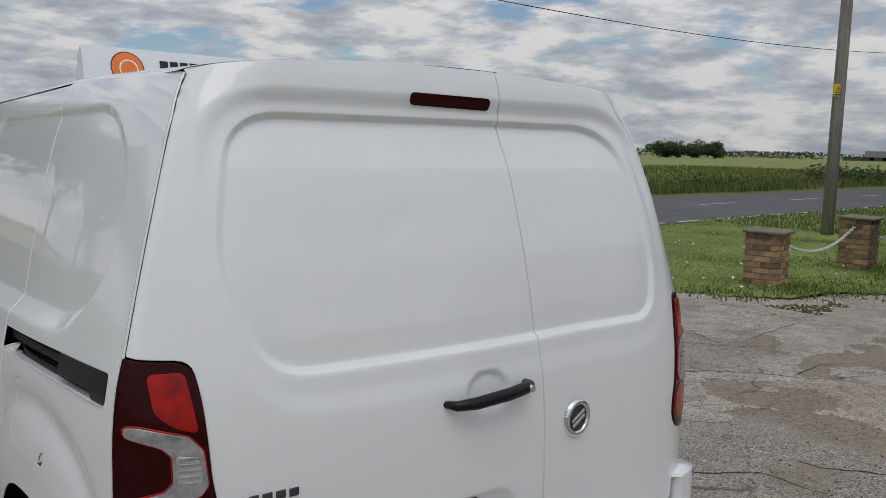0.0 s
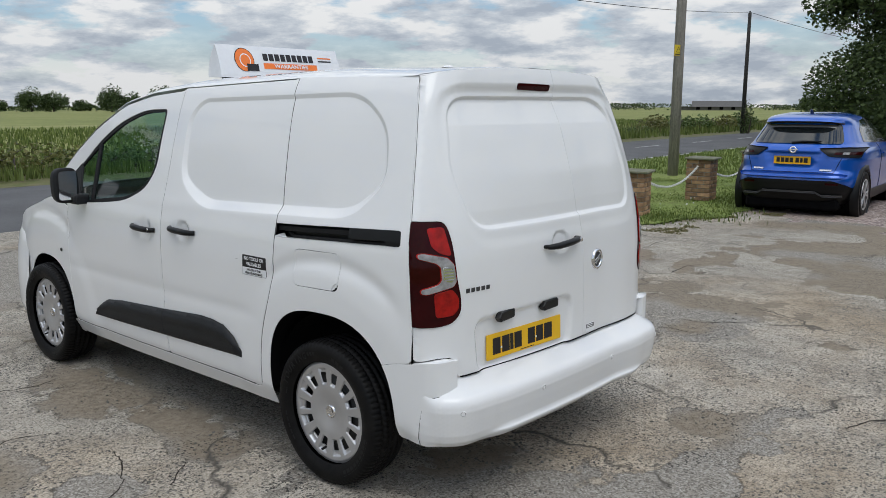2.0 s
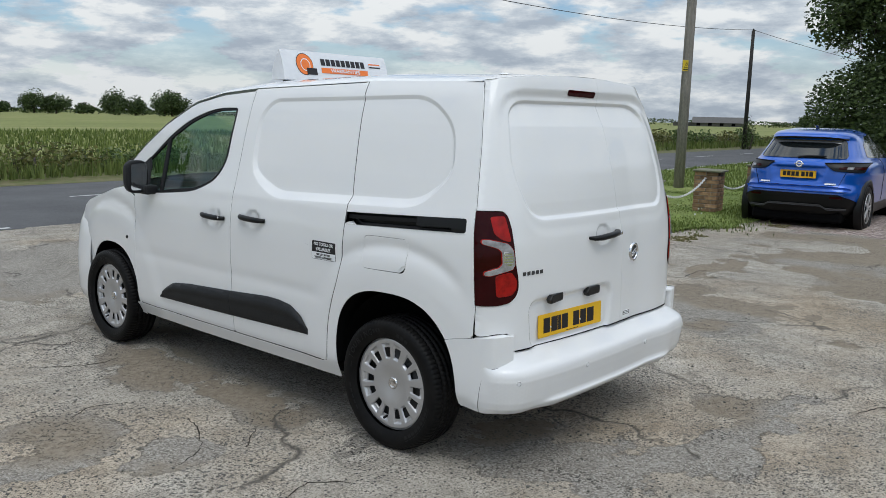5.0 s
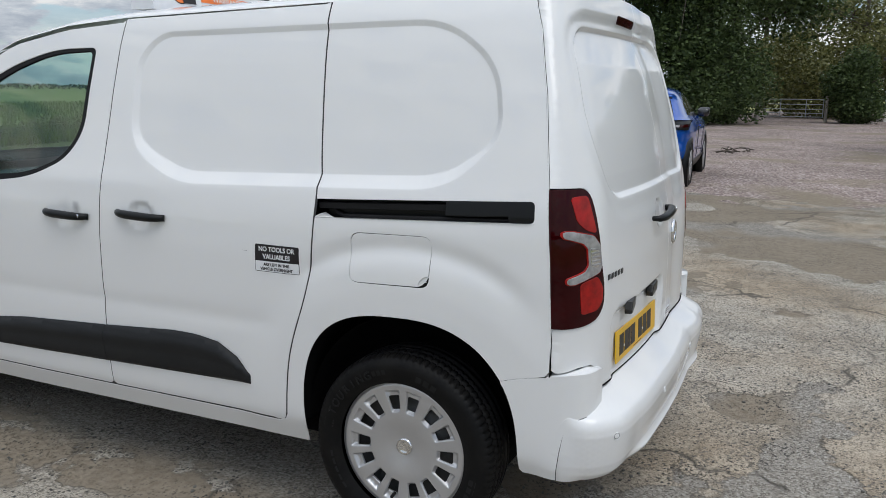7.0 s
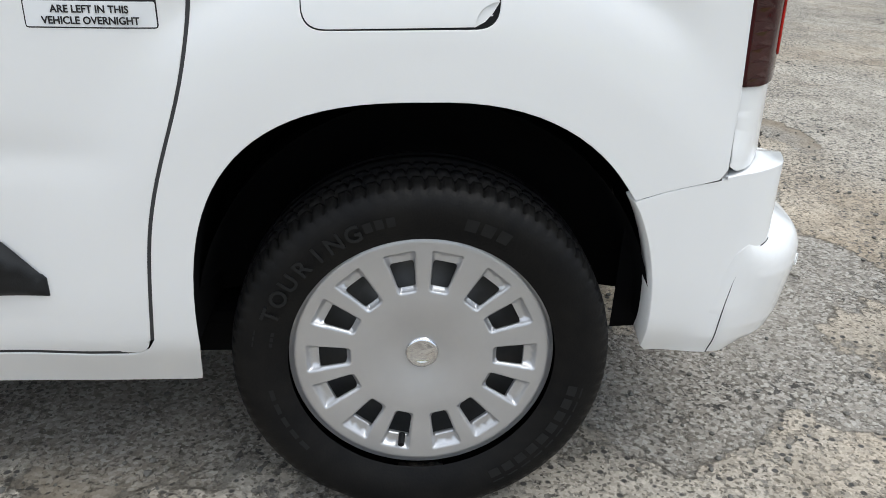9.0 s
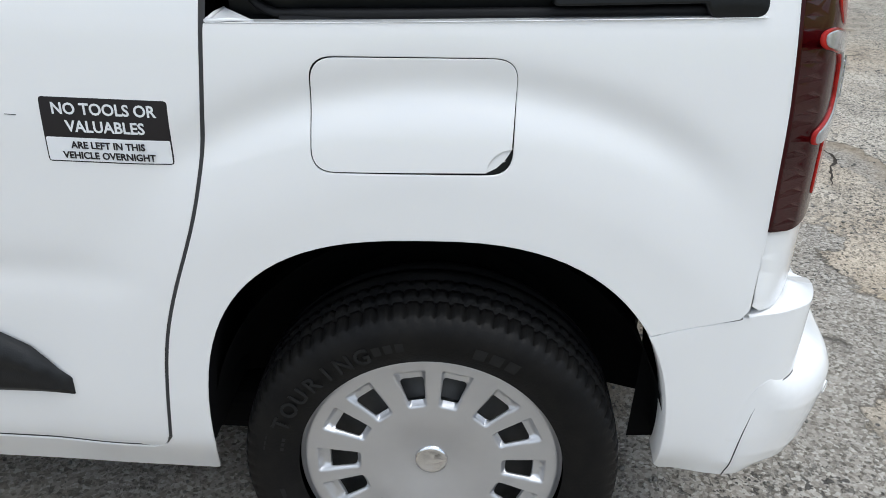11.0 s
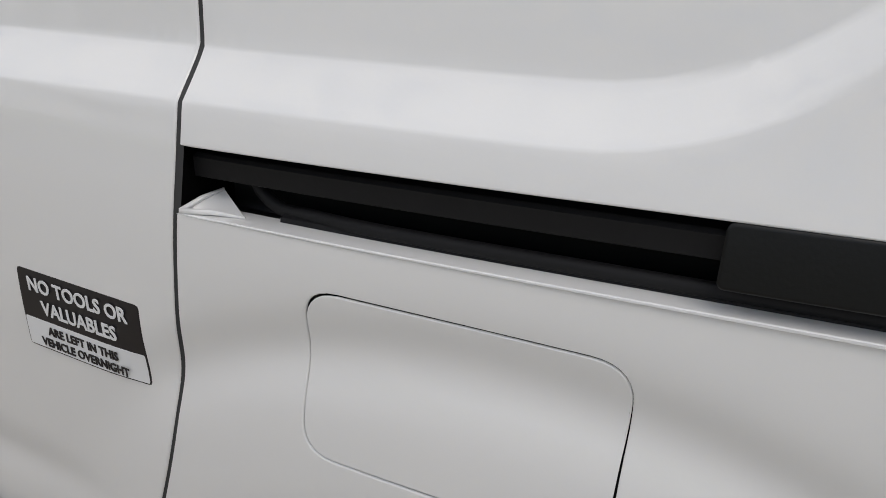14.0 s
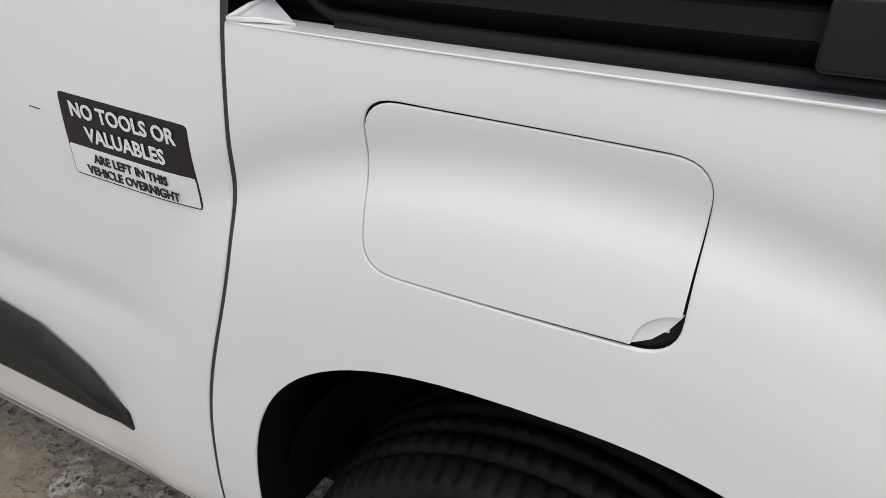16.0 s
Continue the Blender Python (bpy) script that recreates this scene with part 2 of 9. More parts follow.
def prism(outline, depth, r=0.0, seg=2, m=None):
    """An outline in x, y drawn up in z by depth, its upper rim rounded."""
    bm = bmesh.new()
    f = bm.faces.new([bm.verts.new((x, y, 0)) for x, y in outline])
    ex = bmesh.ops.extrude_face_region(bm, geom=[f])
    up = [v for v in ex["geom"] if isinstance(v, bmesh.types.BMVert)]
    for v in up:
        v.co.z += depth
    if r:
        top = [e for e in bm.edges if all(v in up for v in e.verts)]
        bmesh.ops.bevel(bm, geom=top, offset=r, segments=seg, profile=0.5, affect="EDGES")
    if m:
        bm.transform(m)
    return bm


def lathe(profile, n=48, m=None, close=False):
    """A profile of (radius, height) turned round z."""
    bm = bmesh.new()
    rings = []
    for r, h in profile:
        if r < 1e-5:
            rings.append([bm.verts.new((0, 0, h))] * n)
        else:
            rings.append([bm.verts.new((r * math.cos(2 * math.pi * k / n), r * math.sin(2 * math.pi * k / n), h)) for k in range(n)])
    pairs = list(zip(rings, rings[1:])) + ([(rings[-1], rings[0])] if close else [])
    for p, q in pairs:
        for k in range(n):
            c = [p[k], p[(k + 1) % n], q[(k + 1) % n], q[k]]
            c = [v for i, v in enumerate(c) if v not in c[:i]]
            if len(c) > 2:
                bm.faces.new(c)
    if m:
        bm.transform(m)
    return bm


def tube(points, radius, n=8, caps=True):
    """A round bar along points; radius may be a list."""
    pts = [Vector(p) for p in points]
    rad = radius if isinstance(radius, (list, tuple)) else [radius] * len(pts)
    bm = bmesh.new()
    rings, side = [], None
    for i, p in enumerate(pts):
        d = (pts[min(i + 1, len(pts) - 1)] - pts[max(i - 1, 0)]).normalized()
        if side is None:
            side = d.orthogonal().normalized()
        side = (side - d * side.dot(d)).normalized()
        up = d.cross(side)
        rings.append([bm.verts.new(p + (side * math.cos(a) + up * math.sin(a)) * rad[i]) for a in (2 * math.pi * k / n for k in range(n))])
    for p, q in zip(rings, rings[1:]):
        for k in range(n):
            bm.faces.new((p[k], p[(k + 1) % n], q[(k + 1) % n], q[k]))
    if caps:
        bm.faces.new(rings[0][::-1])
        bm.faces.new(rings[-1])
    return bm


def join(*bms):
    out = bmesh.new()
    for b in bms:
        me = bpy.data.meshes.new("tmp")
        b.to_mesh(me)
        b.free()
        out.from_mesh(me)
        bpy.data.meshes.remove(me)
    return out


def text_part(name, words, size, m, material, parent, depth=0.0004, align="CENTER", squash=1.0, piece=""):
    """Lettering in the built-in font, laid in x, y and placed by m; with piece each letter is an object of that name."""
    cu = bpy.data.curves.new("lettering", "FONT")
    cu.body, cu.size, cu.extrude, cu.align_x, cu.align_y, cu.resolution_u = words, size, depth, align, "CENTER", 3
    cu.offset = 0.02 * size
    tmp = bpy.data.objects.new("lettering", cu)
    me = bpy.data.meshes.new_from_object(tmp)
    bpy.data.objects.remove(tmp)
    bpy.data.curves.remove(cu)
    me.transform(m @ Matrix.Diagonal((squash, 1, 1, 1)))
    me.name = name
    if not piece:
        return link_mesh(name, me, material, parent)
    root = list(range(len(me.vertices)))

    def find(a):
        while root[a] != a:
            root[a] = root[root[a]]
            a = root[a]
        return a
    for e in me.edges:
        root[find(e.vertices[0])] = find(e.vertices[1])
    groups = {}
    for f in me.polygons:
        groups.setdefault(find(f.vertices[0]), []).append(tuple(f.vertices))
    co = [v.co.copy() for v in me.vertices]
    for fs in groups.values():
        arr(piece, co, fs, material, parent, soft=False)
    bpy.data.meshes.remove(me)


def rounded(points, r, n=6):
    """A closed outline with its corners rounded; r is one radius or one for each corner."""
    out, k = [], len(points)
    rr = r if isinstance(r, (list, tuple)) else [r] * k
    for i in range(k):
        p, a, b = np.array(points[i], float), np.array(points[i - 1], float), np.array(points[(i + 1) % k], float)
        da, db = a - p, b - p
        la, lb = np.linalg.norm(da), np.linalg.norm(db)
        d = min(rr[i], 0.48 * la, 0.48 * lb)
        if d < 1e-5:
            out.append(tuple(p))
            continue
        p0, p1 = p + da / la * d, p + db / lb * d
        for t in np.linspace(0, 1, n):
            out.append(tuple((1 - t) ** 2 * p0 + 2 * t * (1 - t) * p + t * t * p1))
    return out


def resample(loop, step):
    out = []
    for i in range(len(loop)):
        a, b = np.array(loop[i], float), np.array(loop[(i + 1) % len(loop)], float)
        n = max(1, int(math.ceil(np.linalg.norm(b - a) / step)))
        for t in range(n):
            q = a + (b - a) * t / n
            if not out or np.linalg.norm(q - out[-1]) > 1e-4:
                out.append(q)
    if np.linalg.norm(out[0] - out[-1]) < 1e-4:
        out.pop()
    return np.array(out)


def inside(pts, loop):
    x, y = pts[:, 0], pts[:, 1]
    res = np.zeros(len(pts), bool)
    a, b = loop, np.roll(loop, -1, 0)
    for (x0, y0), (x1, y1) in zip(a, b):
        if y0 == y1:
            continue
        c = ((y0 > y) != (y1 > y)) & (x < (x1 - x0) * (y - y0) / (y1 - y0) + x0)
        res ^= c
    return res


def edge_distance(pts, loop):
    d = np.full(len(pts), 1e9)
    for p, q in zip(loop, np.roll(loop, -1, 0)):
        v = q - p
        t = np.clip(((pts - p) @ v) / max(v @ v, 1e-12), 0, 1)
        d = np.minimum(d, np.hypot(*(pts - p - t[:, None] * v).T))
    return d


def signed(pts, loop):
    """Distance to an outline, positive inside."""
    loop = np.array(loop, float)
    return np.where(inside(pts, loop), 1, -1) * edge_distance(pts, loop)


def panel(name, outer, holes, fn, material, parent, label="", step=0.03, flange=0.02, flip=False, dense=None, lip=0.0015, lines=()):
    """A sheet over a 2D outline with holes, bent into space by fn(u, v), with turned-in rims. dense: (u0, u1, v0, v1, step); lines: outlines that mesh edges follow."""
    loops = [resample(outer, step * 0.7)] + [resample(h, step * 0.5) for h in holes]
    for i, lp in enumerate(loops):
        area = 0.5 * np.sum(lp[:, 0] * np.roll(lp[:, 1], -1) - np.roll(lp[:, 0], -1) * lp[:, 1])
        if (area < 0) == (i == 0):
            loops[i] = lp[::-1]
    lo, hi = loops[0].min(0), loops[0].max(0)

    def grid(u0, u1, v0, v1, s):
        gu, gv = np.meshgrid(np.arange(u0, u1, s), np.arange(v0, v1, s * 0.87))
        gu[1::2] += s / 2
        return np.stack([gu.ravel(), gv.ravel()], 1)
    cloud = grid(lo[0], hi[0], lo[1], hi[1], step)
    if dense:
        u0, u1, v0, v1, s = dense
        out = (cloud[:, 0] < u0) | (cloud[:, 0] > u1) | (cloud[:, 1] < v0) | (cloud[:, 1] > v1)
        cloud = np.concatenate([cloud[out], grid(max(u0, lo[0]), min(u1, hi[0]), max(v0, lo[1]), min(v1, hi[1]), s)])
    small = min(step, dense[4]) if dense else step
    keep = inside(cloud, loops[0])
    for h in loops[1:]:
        keep &= ~inside(cloud, h)
    cloud = cloud[keep]
    for lp in loops:
        cloud = cloud[edge_distance(cloud, lp) > small * 0.45]
    creases = []
    for ln in lines:
        q = resample(ln, max(small * 0.7, .006))
        ok = inside(q, loops[0])
        for i, lp in enumerate(loops):
            ok &= edge_distance(q, lp) > .0015
            if i:
                ok &= ~inside(q, lp)
        creases.append((q, ok))
        if len(cloud):
            cloud = cloud[edge_distance(cloud, np.array(ln, float)) > small * 0.3]
    pts = np.concatenate(loops + [cloud])
    edges, base = [], 0
    for lp in loops:
        n = len(lp)
        edges += [(base + k, base + (k + 1) % n) for k in range(n)]
        base += n
    base = len(pts)
    for q, ok in creases:
        ids = np.cumsum(ok) - 1 + base
        n = len(q)
        edges += [(int(ids[k]), int(ids[(k + 1) % n])) for k in range(n) if ok[k] and ok[(k + 1) % n]]
        pts = np.concatenate([pts, q[ok]])
        base = len(pts)
    vs, es, fs, ov, oe, of = delaunay_2d_cdt([Vector(p) for p in pts], edges, [], 0, 1e-7)
    p2 = np.array([(v.x, v.y) for v in vs])
    tri = np.array([f for f in fs if len(f) == 3])
    cen = p2[tri].mean(1)
    ok = inside(cen, loops[0])
    for h in loops[1:]:
        ok &= ~inside(cen, h)
    tri = tri[ok]
    where = {}
    for i, o in enumerate(ov):
        for k in o:
            where[k] = i
    sgn = -1.0 if flip else 1.0
    ar = (p2[tri[:, 1]] - p2[tri[:, 0]])
    br = (p2[tri[:, 2]] - p2[tri[:, 0]])
    cw = ar[:, 0] * br[:, 1] - ar[:, 1] * br[:, 0] < 0
    tri[cw] = tri[cw][:, ::-1]
    e = 4e-4

    def normal(q):
        du = fn(q[:, 0] + e, q[:, 1]) - fn(q[:, 0] - e, q[:, 1])
        dv = fn(q[:, 0], q[:, 1] + e) - fn(q[:, 0], q[:, 1] - e)
        n = np.cross(du, dv) * sgn
        return n / np.maximum(np.linalg.norm(n, axis=1), 1e-12)[:, None]
    p3, n3 = fn(p2[:, 0], p2[:, 1]), normal(p2)
    verts, faces, norms = [p3], [], []
    if flip:
        tri = tri[:, ::-1]
    for t in tri:
        faces.append(tuple(t))
        norms += [n3[k] for k in t]
    count = len(p3)
    start = 0
    for lp in loops:
        n = len(lp)
        ids = [where[start + k] for k in range(n)]
        start += n
        if flange <= 0:
            continue
        d = np.roll(lp, -1, 0) - np.roll(lp, 1, 0)
        o2 = np.stack([d[:, 1], -d[:, 0]], 1)
        o2 /= np.maximum(np.linalg.norm(o2, axis=1), 1e-9)[:, None]
        q = lp + o2 * lip
        nn = n3[ids]
        r1 = fn(q[:, 0], q[:, 1]) - nn * lip
        r2 = r1 - nn * flange
        out_n = fn(q[:, 0], q[:, 1]) - p3[ids]
        out_n /= np.maximum(np.linalg.norm(out_n, axis=1), 1e-9)[:, None]
        half_n = nn + out_n
        half_n /= np.maximum(np.linalg.norm(half_n, axis=1), 1e-9)[:, None]
        verts += [r1, r2]
        i1, i2 = count, count + n
        count += 2 * n
        for k in range(n):
            j = (k + 1) % n
            for quad, nq in (((ids[k], ids[j], i1 + j, i1 + k), (nn[k], nn[j], half_n[j], half_n[k])), ((i1 + k, i1 + j, i2 + j, i2 + k), (half_n[k], half_n[j], out_n[j], out_n[k]))):
                faces.append(quad[::-1] if not flip else quad)
                norms += list(nq[::-1] if not flip else nq)
    verts = np.concatenate(verts)
    return arr(name, verts, faces, material, parent, label, True, norms)


# ---- the van: shape functions ----
_z = np.linspace(0, 2.2, 2201)
_k = np.exp(-0.5 * (np.arange(-60, 61) / 18.0) ** 2)
_k /= _k.sum()


def table(zs, ws):
    t = np.interp(_z, zs, ws)
    return np.convolve(np.pad(t, 60, mode="edge"), _k, "valid")


WIDTH = table([.15, .24, .30, .36, .45, .6, .8, .95, 1.05, 1.10, 1.17, 1.22, 1.36, 1.5, 1.66, 1.75, 1.80, 1.84],
              [.80, .845, .870, .897, .906, .911, .915, .915, .908, .902, .889, .873, .835, .799, .752, .718, .69, .66])
REAR = table([.50, .60, .80, .95, 1.06, 1.18, 1.30, 1.39, 1.55, 1.70, 1.77, 1.82, 1.86],
             [.664, .668, .668, .666, .658, .640, .617, .600, .560, .515, .492, .482, .465])
HALF = table([.5, .65, .80, 1.0, 1.23, 1.4, 1.6, 1.74, 1.80, 1.84],
             [.868, .868, .866, .858, .836, .805, .755, .700, .660, .600])
RECESS = rounded([(1.17, 1.31), (.93, 1.192), (-.13, 1.226), (-.300, 1.372), (-.262, 1.592), (-.075, 1.730), (1.10, 1.708), (1.185, 1.62)],
                 [.10, .10, .14, .08, .10, .16, .10, .06], 8)
REAR_RECESS = rounded([(-.600, 1.712), (-.668, 1.40), (-.585, 1.178), (.605, 1.178), (.640, 1.31), (.575, 1.716)], [.11, .10, .10, .06, .12, .17], 8)
REAR_OUTER = rounded([(-.66, 1.775), (-.735, 1.40), (-.62, 1.085), (.66, 1.085), (.735, 1.35), (.655, 1.782)], [.16, .14, .16, .16, .14, .22], 8)
PLATE_DIP = rounded([(-.625, .805), (-.600, .575), (.045, .575), (.070, .815)], [.07, .05, .05, .09], 8)


def offset(loop, d):
    """An outline moved inwards by d."""
    lp = np.array(loop, float)
    t = np.roll(lp, -1, 0) - np.roll(lp, 1, 0)
    area = np.sum(lp[:, 0] * np.roll(lp[:, 1], -1) - np.roll(lp[:, 0], -1) * lp[:, 1])
    n = np.stack([-t[:, 1], t[:, 0]], 1) * np.sign(area)
    return lp + d * n / np.maximum(np.linalg.norm(n, axis=1), 1e-9)[:, None]


SIDE_LINES = [offset(RECESS, d) for d in (-.0222, -.0185, -.0118, -.0085, .0085, .0118, .0185, .0222)]
TAIL_LINES = [offset(REAR_RECESS, d) for d in (-.0095, -.0055, .0055, .0095)] + [offset(REAR_OUTER, d) for d in (-.004, .02, .045)] + [offset(PLATE_DIP, d) for d in (-.011, .005, .021)]
HUB_R, HUB_F, HUB_Z = 0.0, 2.785, 0.326


def bevel(d, hw, soft=.0018):
    """A straight bevel from 0 to 1 over twice hw, with softly rounded edges."""
    return .5 + (np.sqrt((d + hw) ** 2 + soft ** 2) - np.sqrt((d - hw) ** 2 + soft ** 2)) / (4 * hw)


def side_x(y, z):
    """Half width of the body at a place of its side."""
    y, z = np.asarray(y, float), np.asarray(z, float)
    w = np.interp(z, _z, WIDTH) - .05 * (np.maximum(0, .35 - y) / .85) ** 2 - .033 * np.maximum(0, y - 1.6) ** 2
    w = w - .16 * np.maximum(0, y - 3.0) ** 2 + .011 * (1 - smooth(-.50, -.05, y)) * np.exp(-((z - 1.32) / .30) ** 2)
    pts = np.stack([np.ravel(y), np.ravel(z)], 1)
    d = signed(pts, RECESS).reshape(np.shape(y))
    deep = np.interp(z, [1.2, 1.35, 1.6], [.030, .020, .011])
    hw = np.interp(z, [1.24, 1.32], [.0202, .0100])
    w = w - deep * bevel(d, hw)
    for hub, top, span in ((HUB_R, .372, 1.0), (HUB_F, .30, .95)):
        r = np.hypot((y - hub + .01) * .98 * span, (z - HUB_Z))
        up_ = smooth(.34, .62, z)
        w = w + .010 * (1 - smooth(.545, .685, r)) * smooth(.2, .40, z) - .010 * np.exp(-((r - .690) / .036) ** 2) * up_ * (1 - smooth(.30, .46, np.abs(y - hub)))
    crease = np.exp(-((z - .70) / .035) ** 2) * smooth(.40, .62, y) * (1 - smooth(2.3, 2.5, y))
    w = w - .004 * crease
    for hy, hz in ((1.465, 1.026), (1.088, 1.046)):
        w = w - .012 * (1 - smooth(.03, .055, np.hypot((y - hy) * .78, z - hz)))
    return w


def left(y, z):
    return np.stack([-side_x(y, z), np.asarray(y, float) + 0 * z, np.asarray(z, float) + 0 * y], -1)


def right(y, z):
    p = left(y, z)
    p[..., 0] *= -1
    return p


def rear_base(x, z):
    x, z = np.asarray(x, float), np.asarray(z, float)
    y = -np.interp(z, _z, REAR) + .105 * x * x
    pts = np.stack([np.ravel(x), np.ravel(z)], 1)
    d = signed(pts, REAR_RECESS).reshape(np.shape(x))
    o = signed(pts, REAR_OUTER).reshape(np.shape(x))
    q = signed(pts, PLATE_DIP).reshape(np.shape(x))
    y = y + np.interp(z, [1.1, 1.3, 1.6, 1.75], [.004, .005, .012, .022]) * smooth(-.005, .05, o)
    y = y + np.interp(z, [1.15, 1.25, 1.6, 1.72], [.017, .010, .010, .022]) * bevel(d, .0075, .0025)
    y = y + .020 * smooth(-.012, .022, q)
    y = y + .012 * (1 - smooth(.035, .058, np.hypot((x + .030) * .75, z - 1.066)))
    return y


REAR_SEAM = [(-.500, .650), (-.498, .80), (-.488, 1.0), (-.466, 1.23), (-.428, 1.5), (-.386, 1.70), (-.350, 1.798)]
_ez = np.linspace(.60, 1.86, 64)
_ey = np.interp(_ez, [q[1] for q in REAR_SEAM], [q[0] for q in REAR_SEAM])
EDGE_X = side_x(_ey, _ez)
EDGE_DY = _ey - .0025 - rear_base(EDGE_X - .0062, _ez)
EDGE_DY = np.convolve(np.pad(EDGE_DY, 1, mode="edge"), np.ones(3) / 3, "valid")


def rear_y(x, z):
    """The tail's shape, drawn at its outer edges to the rear edge of the sides."""
    x, z = np.asarray(x, float), np.asarray(z, float)
    t = np.clip((np.abs(x) / (np.interp(z, _ez, EDGE_X) - .0062) - .76) / .24, 0, 1)
    return rear_base(x, z) + np.interp(z, _ez, EDGE_DY) * (.27 * smooth(0, 1, t) + .73 * (1 - (1 - t ** 2.6) ** (1 / 2.6)))


def tail(x, z):
    return np.stack([np.asarray(x, float) + 0 * z, rear_y(x, z), np.asarray(z, float) + 0 * x], -1)


def roof_line(y):
    return np.interp(y, [-.6, -.36, .38, 1.30, 1.60, 1.88, 2.17, 2.42, 2.57, 2.66], [1.792, 1.80, 1.806, 1.776, 1.752, 1.698, 1.566, 1.407, 1.283, 1.2])


def arch(hub, n=48, a=.391, h=.429, base=.36, cut=.27, ahead=2.9, behind=2.32):
    """Points of a wheel arch from its front foot over the top to its rear foot."""
    out = []
    for t in np.linspace(0, math.pi, n):
        c, s = math.cos(t), math.sin(t)
        k = 2 / (ahead if c > 0 else behind)
        out.append((hub - .012 + a * math.copysign(abs(c) ** k, c), base + h * abs(s) ** k))
    return [(out[0][0] + .012, cut)] + out + [(out[-1][0] - .005, cut)]


SEAM = [(.372, 1.806), (.328, 1.245), (.316, 1.195), (.314, 1.158), (.323, 1.086), (.324, 1.01), (.333, .93), (.343, .86), (.360, .79), (.386, .72), (.411, .647), (.429, .57), (.439, .475), (.445, .40), (.449, .375)]


def seam_curve(off):
    """The joint between sliding door and quarter panel, smoothed, top to bottom, moved ahead by off."""
    z = np.linspace(.375, 1.806, 60)
    s = np.array(SEAM)[::-1]
    y = np.interp(z, s[:, 1], s[:, 0])
    for _ in range(6):
        y[1:-1] = (y[:-2] + 2 * y[1:-1] + y[2:]) / 4
    return [(a + off, b) for a, b in zip(y[::-1], z[::-1])]


FLAP_BOX = rounded([(.184, 1.056), (.184, .889), (-.106, .893), (-.106, 1.060)], .036, 8)

van = thing("van", "white panel van with black side mouldings, parked on worn tarmac", "van")


